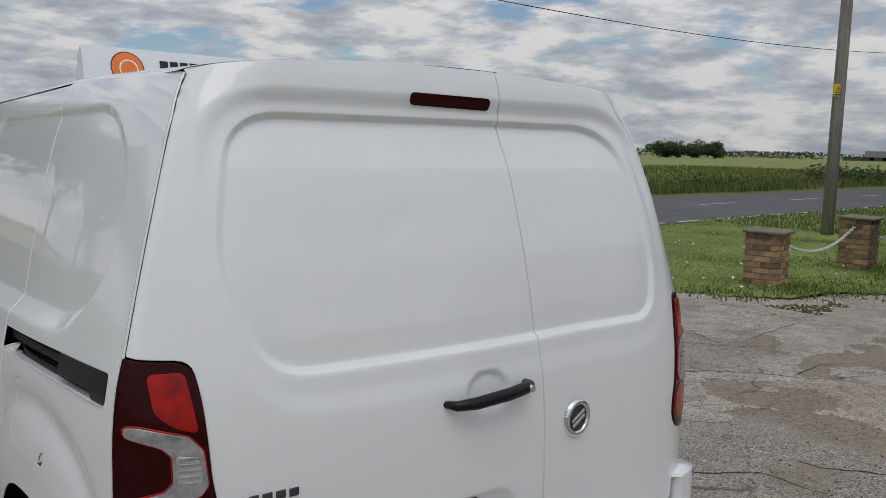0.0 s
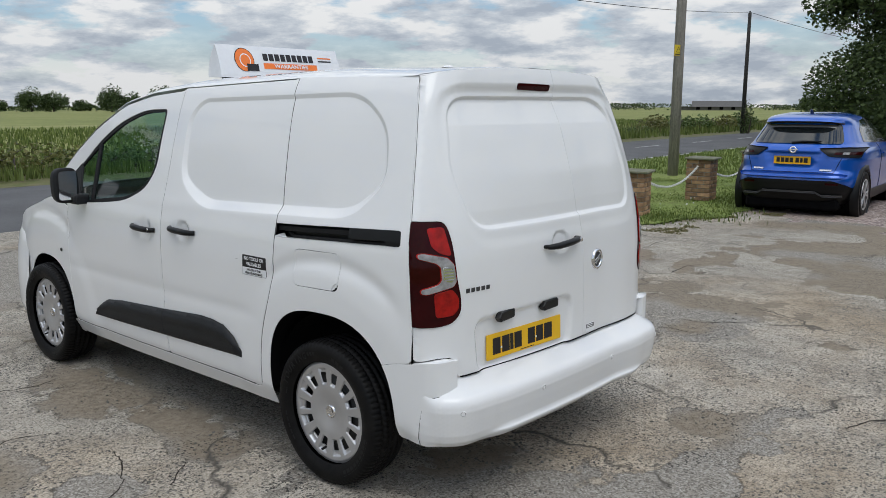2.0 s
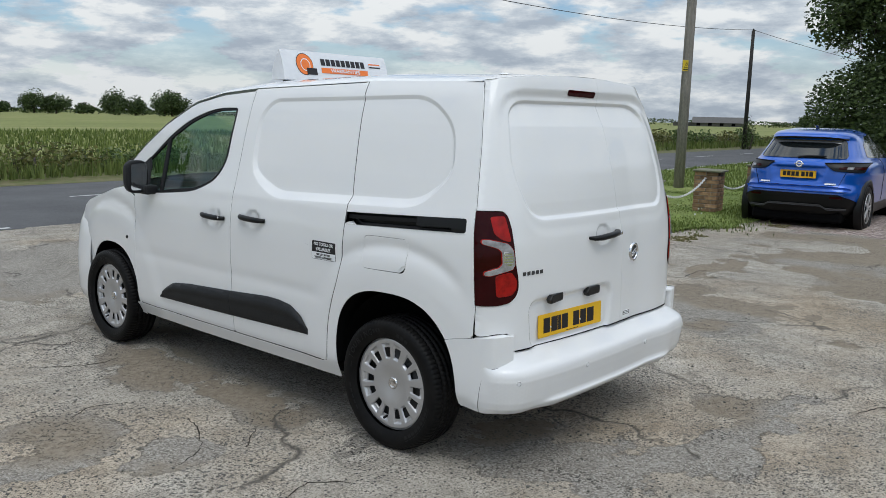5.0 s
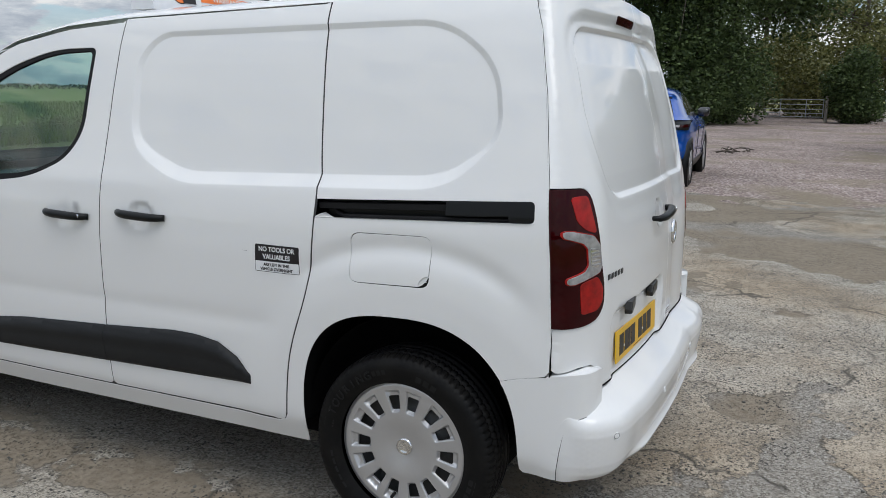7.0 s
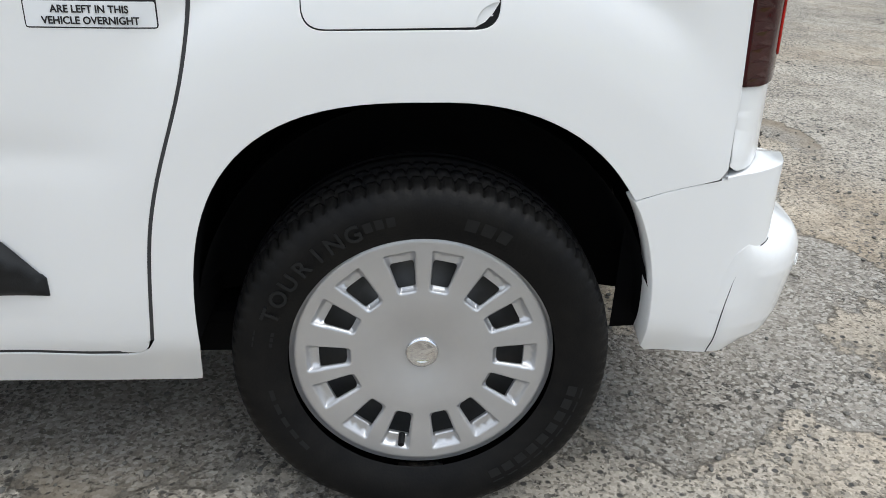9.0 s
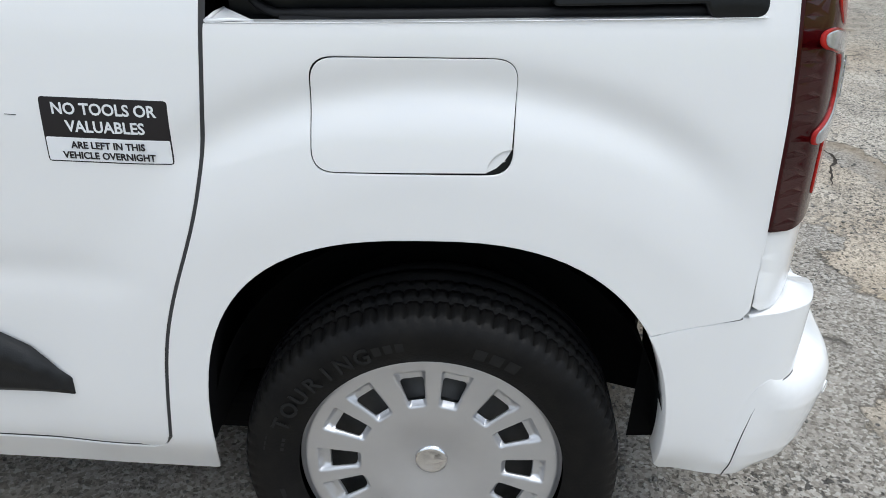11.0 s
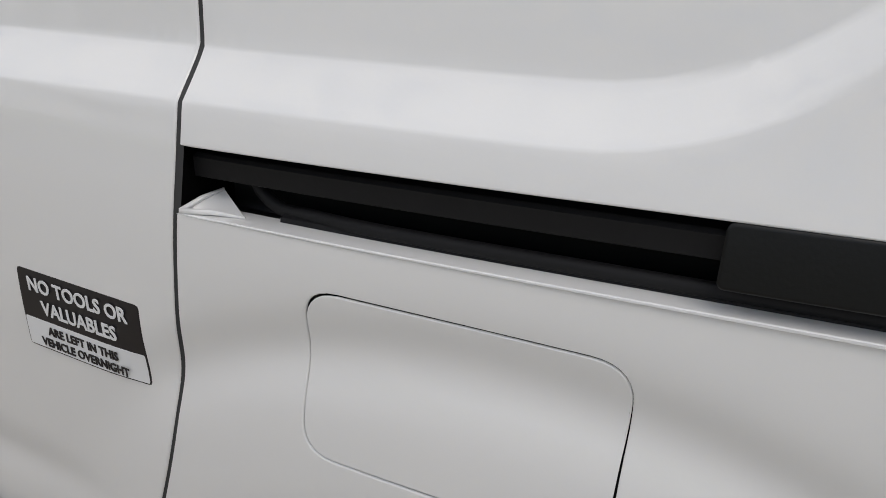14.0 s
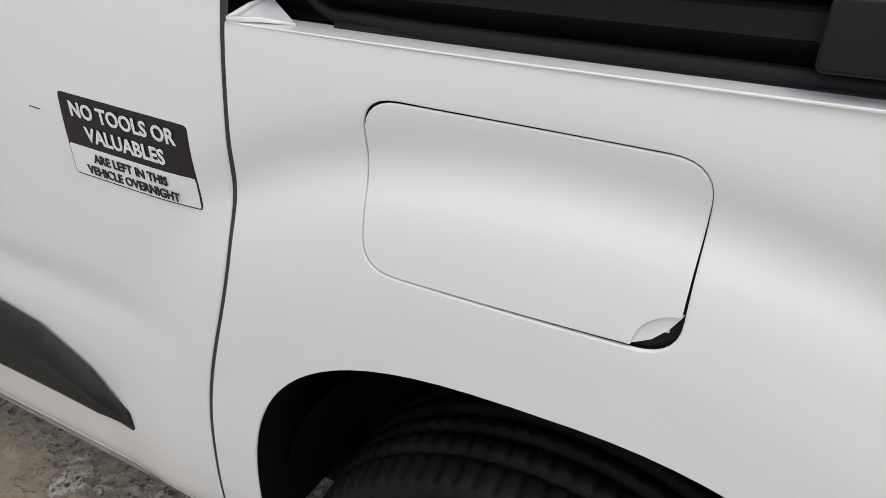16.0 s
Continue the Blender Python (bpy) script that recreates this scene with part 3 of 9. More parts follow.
def build_side(fn, s):
    """The panels of one side; s is -1 on the near side."""
    flip = s < 0
    a = arch(HUB_R)
    lower = [(2.43, .338), (2.43, .262), (.40, .268)]
    sill_up = [(.462, .352), (.490, .340)]
    arch_pts = [p for p in a if not (p[0] < -.29 and p[1] < .632)]
    sc = seam_curve(0)
    ys_ = lambda z: float(np.interp(z, [q[1] for q in sc[::-1]], [q[0] for q in sc[::-1]]))
    cut_slot = rounded([(ys_(1.1555), 1.1555), (-.430, 1.188), (-.434, 1.120), (ys_(1.0912), 1.0912)], [0, .016, .016, 0], 5)
    seam_in = [q for q in sc if q[1] > 1.158] + cut_slot + [q for q in sc if q[1] < 1.089]
    outer = seam_in + sill_up + lower + arch_pts + [(-.3450, .6215), (-.40, .636), (-.485, .652), (-.497, .668)] + REAR_SEAM[1:] + [(y, float(roof_line(y))) for y in np.linspace(-.33, .36, 12)]
    holes = [FLAP_BOX] if s < 0 else []
    part_ = panel("quarter_panel", outer, holes, fn, PAINT, van, step=.017, dense=(-.5, .55, .74, 1.20, .0095), flip=flip, flange=.003, lines=SIDE_LINES)
    door_b = seam_curve(.0095)
    out = door_b + rounded([(.457, .375), (.470, .349), (.52, .349)], .02, 4)[1:-1] + [(1.28, .349), (1.2925, .36), (1.2925, 1.30), (1.2925, float(roof_line(1.293)) - .006)]
    out += [(y, float(roof_line(y)) - .006) for y in np.linspace(1.26, .40, 12)]
    panel("sliding_door", out, [], fn, PAINT, van, step=.017, dense=(.30, .75, .60, 1.0, .012), flip=flip, flange=.003, lines=SIDE_LINES)
    win = rounded([(1.417, 1.665), (1.64, 1.662), (1.895, 1.594), (2.10, 1.485), (2.29, 1.340), (2.575, 1.135), (2.44, 1.092), (2.02, 1.116), (1.685, 1.154), (1.50, 1.232), (1.420, 1.34)],
                  [.03, .1, .15, .2, .2, .05, .02, .2, .1, .12, .12], 6)
    out = [(1.3010, .36), (1.312, .349), (2.38, .349), (2.405, .375), (2.408, .76), (2.416, 1.05), (2.425, 1.078), (2.60, 1.125), (2.615, 1.20)]
    out += [(y, float(roof_line(y)) - .018) for y in np.linspace(2.57, 1.31, 24)] + [(1.3010, float(roof_line(1.3)) - .012)]
    fd = panel("front_door", out, [win], fn, PAINT, van, step=.035, flip=flip, flange=.003)
    inner = lambda d: (lambda y, z: fn(y, z) + np.array([-s * d, 0, 0]))
    wl = np.array(win)
    cen = wl.mean(0)
    sm = [tuple(cen + (p - cen) * (1 - .024 / np.linalg.norm(p - cen))) for p in wl]
    panel("window_seal", win, [sm], inner(.004), RUBBER, fd, "black window seal", step=.04, flip=flip, flange=.012)
    panel("window_glass", sm, [], inner(.010), GLASS, fd, "tinted side window glass", step=.08, flip=flip, flange=0)
    panel("window_divider", [(2.095, 1.49), (2.070, 1.10), (2.100, 1.098), (2.125, 1.475)], [], inner(.003), RUBBER, fd, step=.04, flip=flip, flange=.012)
    panel("mirror_sail", [(2.30, 1.335), (2.235, 1.10), (2.44, 1.086), (2.59, 1.132)], [], inner(-.002), PLASTIC, fd, step=.05, flip=flip, flange=.012)
    # dark sealing skin close behind the joints
    def seal(line, w):
        q = np.array(spline(line, 160))
        t = np.gradient(q, axis=0)
        t /= np.linalg.norm(t, axis=1)[:, None]
        m = np.stack([-t[:, 1], t[:, 0]], 1)
        pts = np.concatenate([fn(q[:, 0] + k * m[:, 0], q[:, 1] + k * m[:, 1]) + np.array([-s * .0032, 0, 0]) for k in (-w, w)])
        arr("joint_seal", pts, [(k, k + 1, 161 + k, 160 + k) for k in range(159)], SEAL_GREY, van)
    seal([(a_ + .0045, b_) for a_, b_ in sc], .0056)
    seal([(1.2968, z) for z in np.linspace(.36, 1.765, 20)], .0052)
    seal([(2.4095, .37), (2.4115, .76), (2.420, 1.03)], .006)
    seal([(.50, .3475), (1.2, .3475), (2.39, .3475)], .010)
    seal([(-.355, .6215), (-.40, .634), (-.49, .650)], .010)
    # corner piece of the bumper, from the arch round the rear corner
    rear_foot = [p for p in a if p[0] < -.29 and p[1] < .617][:-1]
    path = spline([(-.868, -.33), (-.868, -.42), (-.866, -.50), (-.858, -.560), (-.836, -.602), (-.795, -.624), (-.742, -.634), (-.690, -.640)], 90)
    run = np.concatenate([[0], np.cumsum(np.linalg.norm(np.diff(path, axis=0), axis=1))])
    u_at = lambda y: float(np.interp(-y, -path[:, 1], run))
    u_end = float(np.interp(-.742, path[:, 0], run))

    def corner(u, z):
        u, z = np.asarray(u, float), np.asarray(z, float)
        x, y = np.interp(u, run, path[:, 0]), np.interp(u, run, path[:, 1])
        k = 1 - smooth(.42, .55, -y)
        low_ = -.016 * (1 - smooth(.300, .350, z)) * (1 - k)
        return np.stack([s * (k * side_x(y, z) + (1 - k) * (-x + low_)), y + 0 * z, z + 0 * u], -1)
    joint_ = [(u_at(-.524), .306), (u_at(-.530), .36), (u_at(-.540), .43), (u_at(-.550), .475), (u_at(-.568), .506), (u_at(-.590), .520), (u_at(-.610), .526), (u_at(-.624), .530), (u_end, .536)]
    joint_ = [tuple(q) for q in spline(joint_, 40)]
    out = [(u_at(-.3455), .6165)] + [(u_at(y), z) for y, z in rear_foot] + [(u_at(rear_foot[-1][0]), .318), (u_at(rear_foot[-1][0]) + .010, .306)] + joint_ + [(u_end, .660), (u_end - .03, .666), (u_at(-.590), .664), (u_at(-.52), .655), (u_at(-.485), .6475), (u_at(-.40), .632)]
    cp = panel("bumper_side", out, [], corner, PAINT, van, "white painted bumper corner", step=.012, flip=not flip, flange=.045)
    q = corner(np.array([a_ for a_, b_ in joint_]), np.array([b_ for a_, b_ in joint_]))
    part("bumper_joint", tube([Vector(v) + Vector((s * .0002, -.0003, 0)) for v in q], .0012, 5), SEAL_GREY, cp)
    us_ = np.linspace(u_at(-.46), u_end, 24)
    zc = np.interp(us_, [u_at(-.485), u_at(-.52), u_at(-.590), u_end], [.6475, .655, .664, .660])
    rim = corner(us_, zc) + np.array([0, 0, -.0012])
    inn = np.stack([rim[:, 0] - s * .07, rim[:, 1] + .06 * np.linspace(0, 1, 24), zc - .004], 1)
    arr("bumper_horn_top", np.concatenate([rim, inn]), [(k, k + 1, 25 + k, 24 + k) for k in range(23)], PAINT, cp)
    # front wing with its arch
    fa = arch(HUB_F, 40, .372, .375, .345, .25, 2.4, 2.4)
    bon = [(2.60, 1.118), (2.75, 1.092), (2.90, 1.050), (3.06, 1.010), (3.18, .978), (3.28, .93), (3.34, .85)]
    out = [(2.432, 1.064), (2.414, .76), (2.411, .36), (2.418, .25)] + [p for p in fa if p[1] > .25] + [(3.19, .25), (3.33, .25), (3.35, .55)] + bon[::-1]
    panel("front_wing", out, [], fn, PAINT, van, step=.035, flip=flip, flange=.003)
    bm = lathe([(0, .006), (.010, .006), (.012, .003), (.012, -.004)], 16, pose(*fn(np.array(2.52), np.array(.782)), 0, 90 * s, 0))
    part("side_repeater", bm, SATIN, van)
    # liners behind the joints and the wheels
    ys, zs = np.linspace(-.44, 1.28, 30), np.linspace(.30, 1.74, 30)
    for nm, hub in (("rear_arch_liner", HUB_R), ("front_arch_liner", HUB_F)):
        r = .425 if hub == HUB_R else .385
        pts, fs = [], []
        for i, t in enumerate(np.linspace(0, math.pi, 30)):
            for x in (.858, .66, .58):
                k = (r * 1.02 if x > .8 else r) if x > .6 else .15
                pts.append((s * x, hub - .008 + k * .92 * math.cos(t), .345 + k * math.sin(t)))
            if i:
                o = 3 * i
                fs += [(o - 3, o - 2, o + 1, o), (o - 2, o - 1, o + 2, o + 1)]
        arr(nm, pts, fs, LINER, van)
    for nm, hub, loop in (("rear_arch_lip", HUB_R, a), ("front_arch_lip", HUB_F, fa)):
        lp = [(hub + (y - hub) * 1.006, .36 + (z - .36) * 1.006) for y, z in loop if z > .29]
        pts = []
        for y, z in lp:
            pts += [(s * (float(side_x(np.array(y), np.array(z))) - .005), y, z), (s * .62, y, z)]
        arr(nm, pts, [(2 * i, 2 * i + 1, 2 * i + 3, 2 * i + 2) for i in range(len(lp) - 1)], LINER, van)
    # moulding in two lengths
    up = lambda y: np.interp(y, [.60, .66, .74, .84, .95, 1.3, 1.75, 1.93, 2.04, 2.11], [.492, .56, .605, .620, .622, .598, .573, .552, .50, .436])
    for nm, y0, y1 in (("door_moulding", .604, 1.2945), ("front_door_moulding", 1.2995, 2.108)):
        yy = np.linspace(y0, y1, 26)
        lo = [(y, float(np.interp(y, [.6, 2.11], [.466, .430]))) for y in yy]
        hi_ = [(y, float(up(y))) for y in yy[::-1]]
        o = [lo[0]] + lo[1:] + hi_

        def bulge(y, z):
            p = fn(y, z)
            top = np.interp(y, yy, up(yy))
            bot = np.interp(y, [.6, 2.11], [.466, .430])
            t = np.clip((z - bot) / np.maximum(top - bot, .02), 0, 1)
            e = np.clip(4 * t * (1 - t), 0, 1) ** .4 * smooth(.600, .66, y) * (1 - smooth(2.07, 2.11, y))
            p = p.copy()
            p[..., 0] += s * (.004 + .016 * e + .008 * e * smooth(.45, .75, t) * (1 - smooth(.75, .98, t)))
            return p
        panel(nm, o, [], bulge, PLASTIC, van, "black textured plastic side moulding", step=.018, flip=flip, flange=.014)
    # door handles
    for nm, hy, hz in (("front_door_handle", 1.468, 1.024), ("sliding_door_handle", 1.086, 1.046)):
        x0 = float(side_x(1.3, hz))
        prof = []
        n = 14
        for i in range(n + 1):
            t = -1 + 2 * i / n
            prof.append((s * (x0 + .030 - .030 * t ** 4), hy + .115 * t, hz + .004 * t))
        bm = tube(prof, [.012 + .004 * (1 - abs(2 * i / n - 1) ** 3) for i in range(n + 1)], 10)
        h = part(nm, bm, SATIN, van, "black door pull handle", True)
        if nm.startswith("front") and s < 0:
            part("lock", lathe([(0, .003), (.007, .003), (.008, 0), (.008, -.006)], 14, pose(s * (x0 + .030), hy - .088, hz, 0, 90 * s, 0)), CHROME, h)


def build_roof():
    ys = np.concatenate([np.linspace(-.25, 1.30, 28), np.linspace(1.36, 2.0, 14)])
    us = np.linspace(-1, 1, 61)

    def row(y):
        zt = float(roof_line(y))
        w = float(side_x(np.array(y), np.array(zt)))
        h = np.interp(y, [-.25, .5, 1.2, 1.6, 2.0], [.056, .070, .078, .074, .064])
        out = []
        for u in us:
            v = math.copysign(math.sin(abs(u) * math.pi / 2), u)
            out.append((v * w, y, zt + h * (1 - abs(v) ** 2.2) ** .62))
        return np.array(out)
    # the rear edge lies on the tops of the doors
    xe = np.sin(us * math.pi / 2) * .662
    ze = 1.800 + .048 * np.clip(1 - (xe / .664) ** 2, 0, 1) ** .6 + .004
    end = np.stack([xe, rear_y(xe, ze - .004) + .002, ze - .003], 1)
    near_ = row(-.25)
    pts = []
    for t in np.linspace(1, 0, 12)[:-1]:
        p = near_ + (end - near_) * t
        p[:, 2] = near_[:, 2] + (end[:, 2] - near_[:, 2]) * t ** 2.2
        p[:, 0] = near_[:, 0] + (end[:, 0] - near_[:, 0]) * t ** 1.5
        pts += [tuple(v) for v in p]
    for y in ys:
        pts += [tuple(v) for v in row(float(y))]
    ys = np.zeros(11 + len(ys))
    n = len(us)
    fs = [(i * n + j, i * n + j + 1, (i + 1) * n + j + 1, (i + 1) * n + j) for i in range(len(ys) - 1) for j in range(n - 1)]
    arr("roof", pts, fs, PAINT, van)
    # windscreen, pillars and bonnet
    pts, n = [], 31
    for t in np.linspace(0, 1, 14):
        y, zc = 2.0 + .86 * t, np.interp(t, [0, .5, 1], [1.762, 1.48, 1.105])
        yl = 2.0 + .60 * t
        zl = float(roof_line(yl))
        w = float(side_x(np.array(yl), np.array(zl))) - .006
        for u in np.linspace(-1, 1, n):
            k = 1 - abs(u) ** 2.4
            pts.append((u * w, yl + (y - yl) * k, zl + (zc - zl) * k))
    fs = [(i * n + j, i * n + j + 1, (i + 1) * n + j + 1, (i + 1) * n + j) for i in range(13) for j in range(n - 1)]
    glass = [f for f in fs if 2 <= f[0] % n <= n - 4]
    frame_ = [f for f in fs if not 2 <= f[0] % n <= n - 4]
    arr("windscreen", pts, glass, GLASS, van, "tinted windscreen glass")
    arr("windscreen_pillar", pts, [f for f in frame_ if f[0] % n < n / 2], PAINT, van)
    arr("windscreen_pillar", pts, [f for f in frame_ if f[0] % n > n / 2], PAINT, van)
    pts = []
    for t in np.linspace(0, 1, 16):
        for u in np.linspace(-1, 1, n):
            yl = 2.60 + .72 * t
            zl = float(np.interp(yl, [2.60, 2.75, 2.90, 3.06, 3.18, 3.28, 3.34], [1.118, 1.092, 1.050, 1.010, .978, .93, .85]))
            w = float(side_x(np.array(yl), np.array(zl))) - .004
            y = yl + (.26 - .05 * t) * (1 - u * u)
            pts.append((u * w, y, zl + (.05 - .02 * t) * (1 - abs(u) ** 3)))
    fs = [(i * n + j, i * n + j + 1, (i + 1) * n + j + 1, (i + 1) * n + j) for i in range(15) for j in range(n - 1)]
    arr("bonnet", pts, fs, PAINT, van)


def sweep(name, plan, profile, material, parent, label=""):
    """A bumper: profile points (inset, z) carried along a plan of (x, y)."""
    plan = np.array(plan)
    d = np.gradient(plan, axis=0)
    nrm = np.stack([d[:, 1], -d[:, 0]], 1)
    nrm /= np.linalg.norm(nrm, axis=1)[:, None]
    m = len(profile)
    pts = [(x - nx * ins, y - ny * ins, z) for (x, y), (nx, ny) in zip(plan, nrm) for ins, z in profile]
    fs = [(i * m + j, i * m + j + 1, (i + 1) * m + j + 1, (i + 1) * m + j) for i in range(len(plan) - 1) for j in range(m - 1)]
    return arr(name, pts, fs, material, parent, label)


def spline(pts, n):
    """Points along a smooth line through the given ones."""
    p = np.array(pts, float)
    t = np.concatenate([[0], np.cumsum(np.linalg.norm(np.diff(p, axis=0), axis=1))])
    m = np.gradient(p, t, axis=0)
    out = []
    for s in np.linspace(0, t[-1], n):
        i = min(int(np.searchsorted(t, s, "right")) - 1, len(t) - 2)
        h = t[i + 1] - t[i]
        u = (s - t[i]) / h
        out.append((2 * u ** 3 - 3 * u ** 2 + 1) * p[i] + (u ** 3 - 2 * u ** 2 + u) * h * m[i] + (-2 * u ** 3 + 3 * u ** 2) * p[i + 1] + (u ** 3 - u ** 2) * h * m[i + 1])
    return np.array(out)


def build_rear():
    split = lambda z: np.interp(z, [.57, 1.18, 1.84], [.168, .155, .125])
    zs = np.linspace(.672, 1.795, 40)
    hl = lambda z: float(np.interp(z, _ez, EDGE_X)) - .0062
    for nm, s in (("rear_door", -1), ("rear_door_small", 1)):
        e = -.003 if s < 0 else .003
        inn = [(float(split(z)) + e, z) for z in np.linspace(.584, 1.846, 30)]
        low = [(s * .705, .584), (s * .716, .605), (s * .722, .652), (s * .745, .670), (s * .80, .672), (s * min(.862, hl(.664)), .664)]
        out_ = [(s * float(hl(z)), z) for z in zs]
        up = [(s * x, 1.800 + .048 * (1 - (x / .66) ** 2) ** .6) for x in np.linspace(.655, .14, 14)]
        # the lamp is let into the outer edge
        lz0, lz1 = .803, 1.224
        edge = [p for p in out_ if p[1] < lz0 - .004]
        edge2 = [p for p in out_ if p[1] > lz1 + .004]
        bite = rounded([(s * .875, .800), (s * .79, .799), (s * .732, .809), (s * .693, .853), (s * .693, .912), (s * .708, .98), (s * .718, 1.15), (s * .731, 1.2265), (s * .85, 1.2285)],
                       [0, .03, .05, .04, .05, .05, .05, .03, 0], 5)
        bite = [(s * min(abs(x), float(hl(z))), z) for x, z in bite]
        outer = low + edge + bite + edge2 + up + inn[::-1]
        panel(nm, outer, [], tail, PAINT, van, "white rear door of the van", step=.0135, flange=.003, lines=TAIL_LINES)
        # the lamp
        lo = rounded([(s * .80, 1.2228), (s * .736, 1.221), (s * .722, 1.15), (s * .713, .98), (s * .699, .91), (s * .699, .855), (s * .735, .814), (s * .79, .804), (s * .82, .804)],
                     [0, .03, .05, .05, .05, .04, .05, .03, 0], 5)
        lo += [(s * (float(hl(z)) + .002), z) for z in np.linspace(.805, 1.2235, 24)]
        proud = lambda d: (lambda x, z: tail(x, z) + np.stack([np.sign(x) * d * .7 * smooth(.70, .85, np.abs(x)), -d + 0 * z, 0 * z], -1))
        lb = panel("tail_lamp", lo, [], proud(.005), LENS_DARK, van, "smoked red tail lamp lens", step=.014, flange=.012)
        red = rounded([(s * .806, 1.200), (s * .748, 1.203), (s * .732, 1.088), (s * .772, 1.100), (s * .800, 1.128)], .012, 4)
        panel("upper_red_lens", red, [], proud(.0075), LENS_RED, lb, "glowing red upper lens", step=.012, flange=.004)
        red = rounded([(s * .806, .938), (s * .738, .952), (s * .712, .915), (s * .712, .872), (s * .735, .846), (s * .800, .842)], .012, 4)
        panel("lower_red_lens", red, [], proud(.0075), LENS_RED, lb, "red lower lens", step=.012, flange=.004)
        cl = rounded([(s * .846, 1.100), (s * .828, 1.101), (s * .750, 1.080), (s * .728, 1.052), (s * .722, .985), (s * .735, .966), (s * .829, .942), (s * .847, .944), (s * .847, .958), (s * .792, .974), (s * .776, .992), (s * .776, 1.046), (s * .792, 1.064), (s * .846, 1.084)], .006, 4)
        panel("lens_outline", offset(cl, -.003), [], proud(.0090), LENS_RED, lb, "thin red line round the clear lens", step=.014, flange=.004)
        panel("clear_lens", cl, [], proud(.0115), LENS_CLEAR, lb, "clear reversing light lens with ribs", step=.012, flange=.004)
        core = rounded([(s * .770, 1.046), (s * .742, 1.042), (s * .733, 1.028), (s * .731, .996), (s * .742, .982), (s * .770, .990)], .006, 4)
        panel("reflector_bowl", core, [], proud(.0125), CHROME, lb, "bright reflector behind ribbed lens", step=.012, flange=.003)
        for k in range(5):
            z = .992 + k * .012
            panel("lens_rib", [(s * .768, z), (s * .735, z), (s * .735, z + .0025), (s * .768, z + .0025)], [], proud(.0145), LENS_CLEAR, lb, step=.02, flange=.003)
        # dark seal between door and side
        pts = []
        for z in np.linspace(.65, 1.782, 90):
            ys_ = float(np.interp(z, [q[1] for q in REAR_SEAM], [q[0] for q in REAR_SEAM]))
            q = Vector((float(side_x(np.array(ys_), np.array(z))), ys_))
            d = Vector((hl(z), float(rear_y(np.array(hl(z)), np.array(z)))))
            t = (d - q).normalized() if (d - q).length > 1e-4 else Vector((-.7, -.7))
            n = Vector((-.6, .8)) * .0012
            for v in (q - t * .0012 + n, d + t * .0012 + n):
                pts.append((s * v.x, v.y, z))
        arr("door_seal", pts, [(2 * k, 2 * k + 1, 2 * k + 3, 2 * k + 2) for k in range(89)], LINER, van, "black rubber door seal")
    # inner shell behind the joints
    pts, fs = [], []
    for z in np.linspace(.45, 1.80, 20):
        for x in np.linspace(-1, 1, 24):
            h = float(np.interp(z, _z, HALF)) - .03
            pts.append((x * h, float(rear_y(np.array(x * h), np.array(z))) + .030, z))
    fs = [(i * 24 + j, i * 24 + j + 1, (i + 1) * 24 + j + 1, (i + 1) * 24 + j) for i in range(19) for j in range(23)]
    arr("rear_inner_shell", pts, fs, LINER, van)
    # third brake light, handle, badge, plate, knobs
    oval = rounded([(-.157, 1.779), (-.157, 1.751), (.092, 1.747), (.092, 1.775)], .012, 6)
    panel("brake_light", oval, [], lambda x, z: tail(x, z) + np.array([0, -.004, 0]), LENS_DARK, van, "dark red high brake light", step=.012, flange=.008)
    y0 = float(rear_y(np.array(.12), np.array(1.05)))
    bm = tube([(-.164, y0 + .006, 1.058), (-.15, y0 - .022, 1.058), (-.10, y0 - .034, 1.059), (0, y0 - .036, 1.064), (.06, y0 - .030, 1.068), (.086, y0 - .018, 1.068), (.092, y0 + .006, 1.068)],
              [.008, .012, .015, .016, .016, .015, .012], 12)
    h = part("rear_door_handle", bm, SATIN, van, "black rear door handle with key lock", True)
    part("lock", lathe([(0, .003), (.009, .003), (.010, 0), (.010, -.006)], 16, pose(.072, y0 - .043, 1.068, 90, 0, 0)), CHROME, h)
    yb = float(rear_y(np.array(.285), np.array(.943)))
    ring = lathe([(.036, -.002), (.036, .006), (.042, .010), (.050, .006), (.052, -.002)], 40, pose(.285, yb - .002, .943, 90, 0, 4))
    b = part("badge", ring, CHROME, van, "round chrome maker's badge", True)
    part("badge_disc", lathe([(0, .001), (.036, .001), (.036, -.003)], 32, pose(.285, yb - .002, .943, 90, 0, 4)), STEEL, b)
    part("badge_emblem", join(rbox((-.030, -.008, 0), (.026, .002, .006), .002, 2, pose(.285, yb - .003, .943, 90, 0, 4) @ pose(0, .010, 0, 0, 0, 28)),
                              rbox((-.024, -.004, 0), (.030, .006, .006), .002, 2, pose(.285, yb - .003, .943, 90, 0, 4) @ pose(0, -.010, 0, 0, 0, 28))), CHROME, b)
    for k in range(5):
        x = -.672 + k * .0285
        yy = float(rear_y(np.array(x + .011), np.array(.937)))
        part("model_badge_piece", rbox((x, yy - .003, .928), (x + .022, yy + .001, .946), .004, 2), STEEL, van, "small dark chrome model badge block")
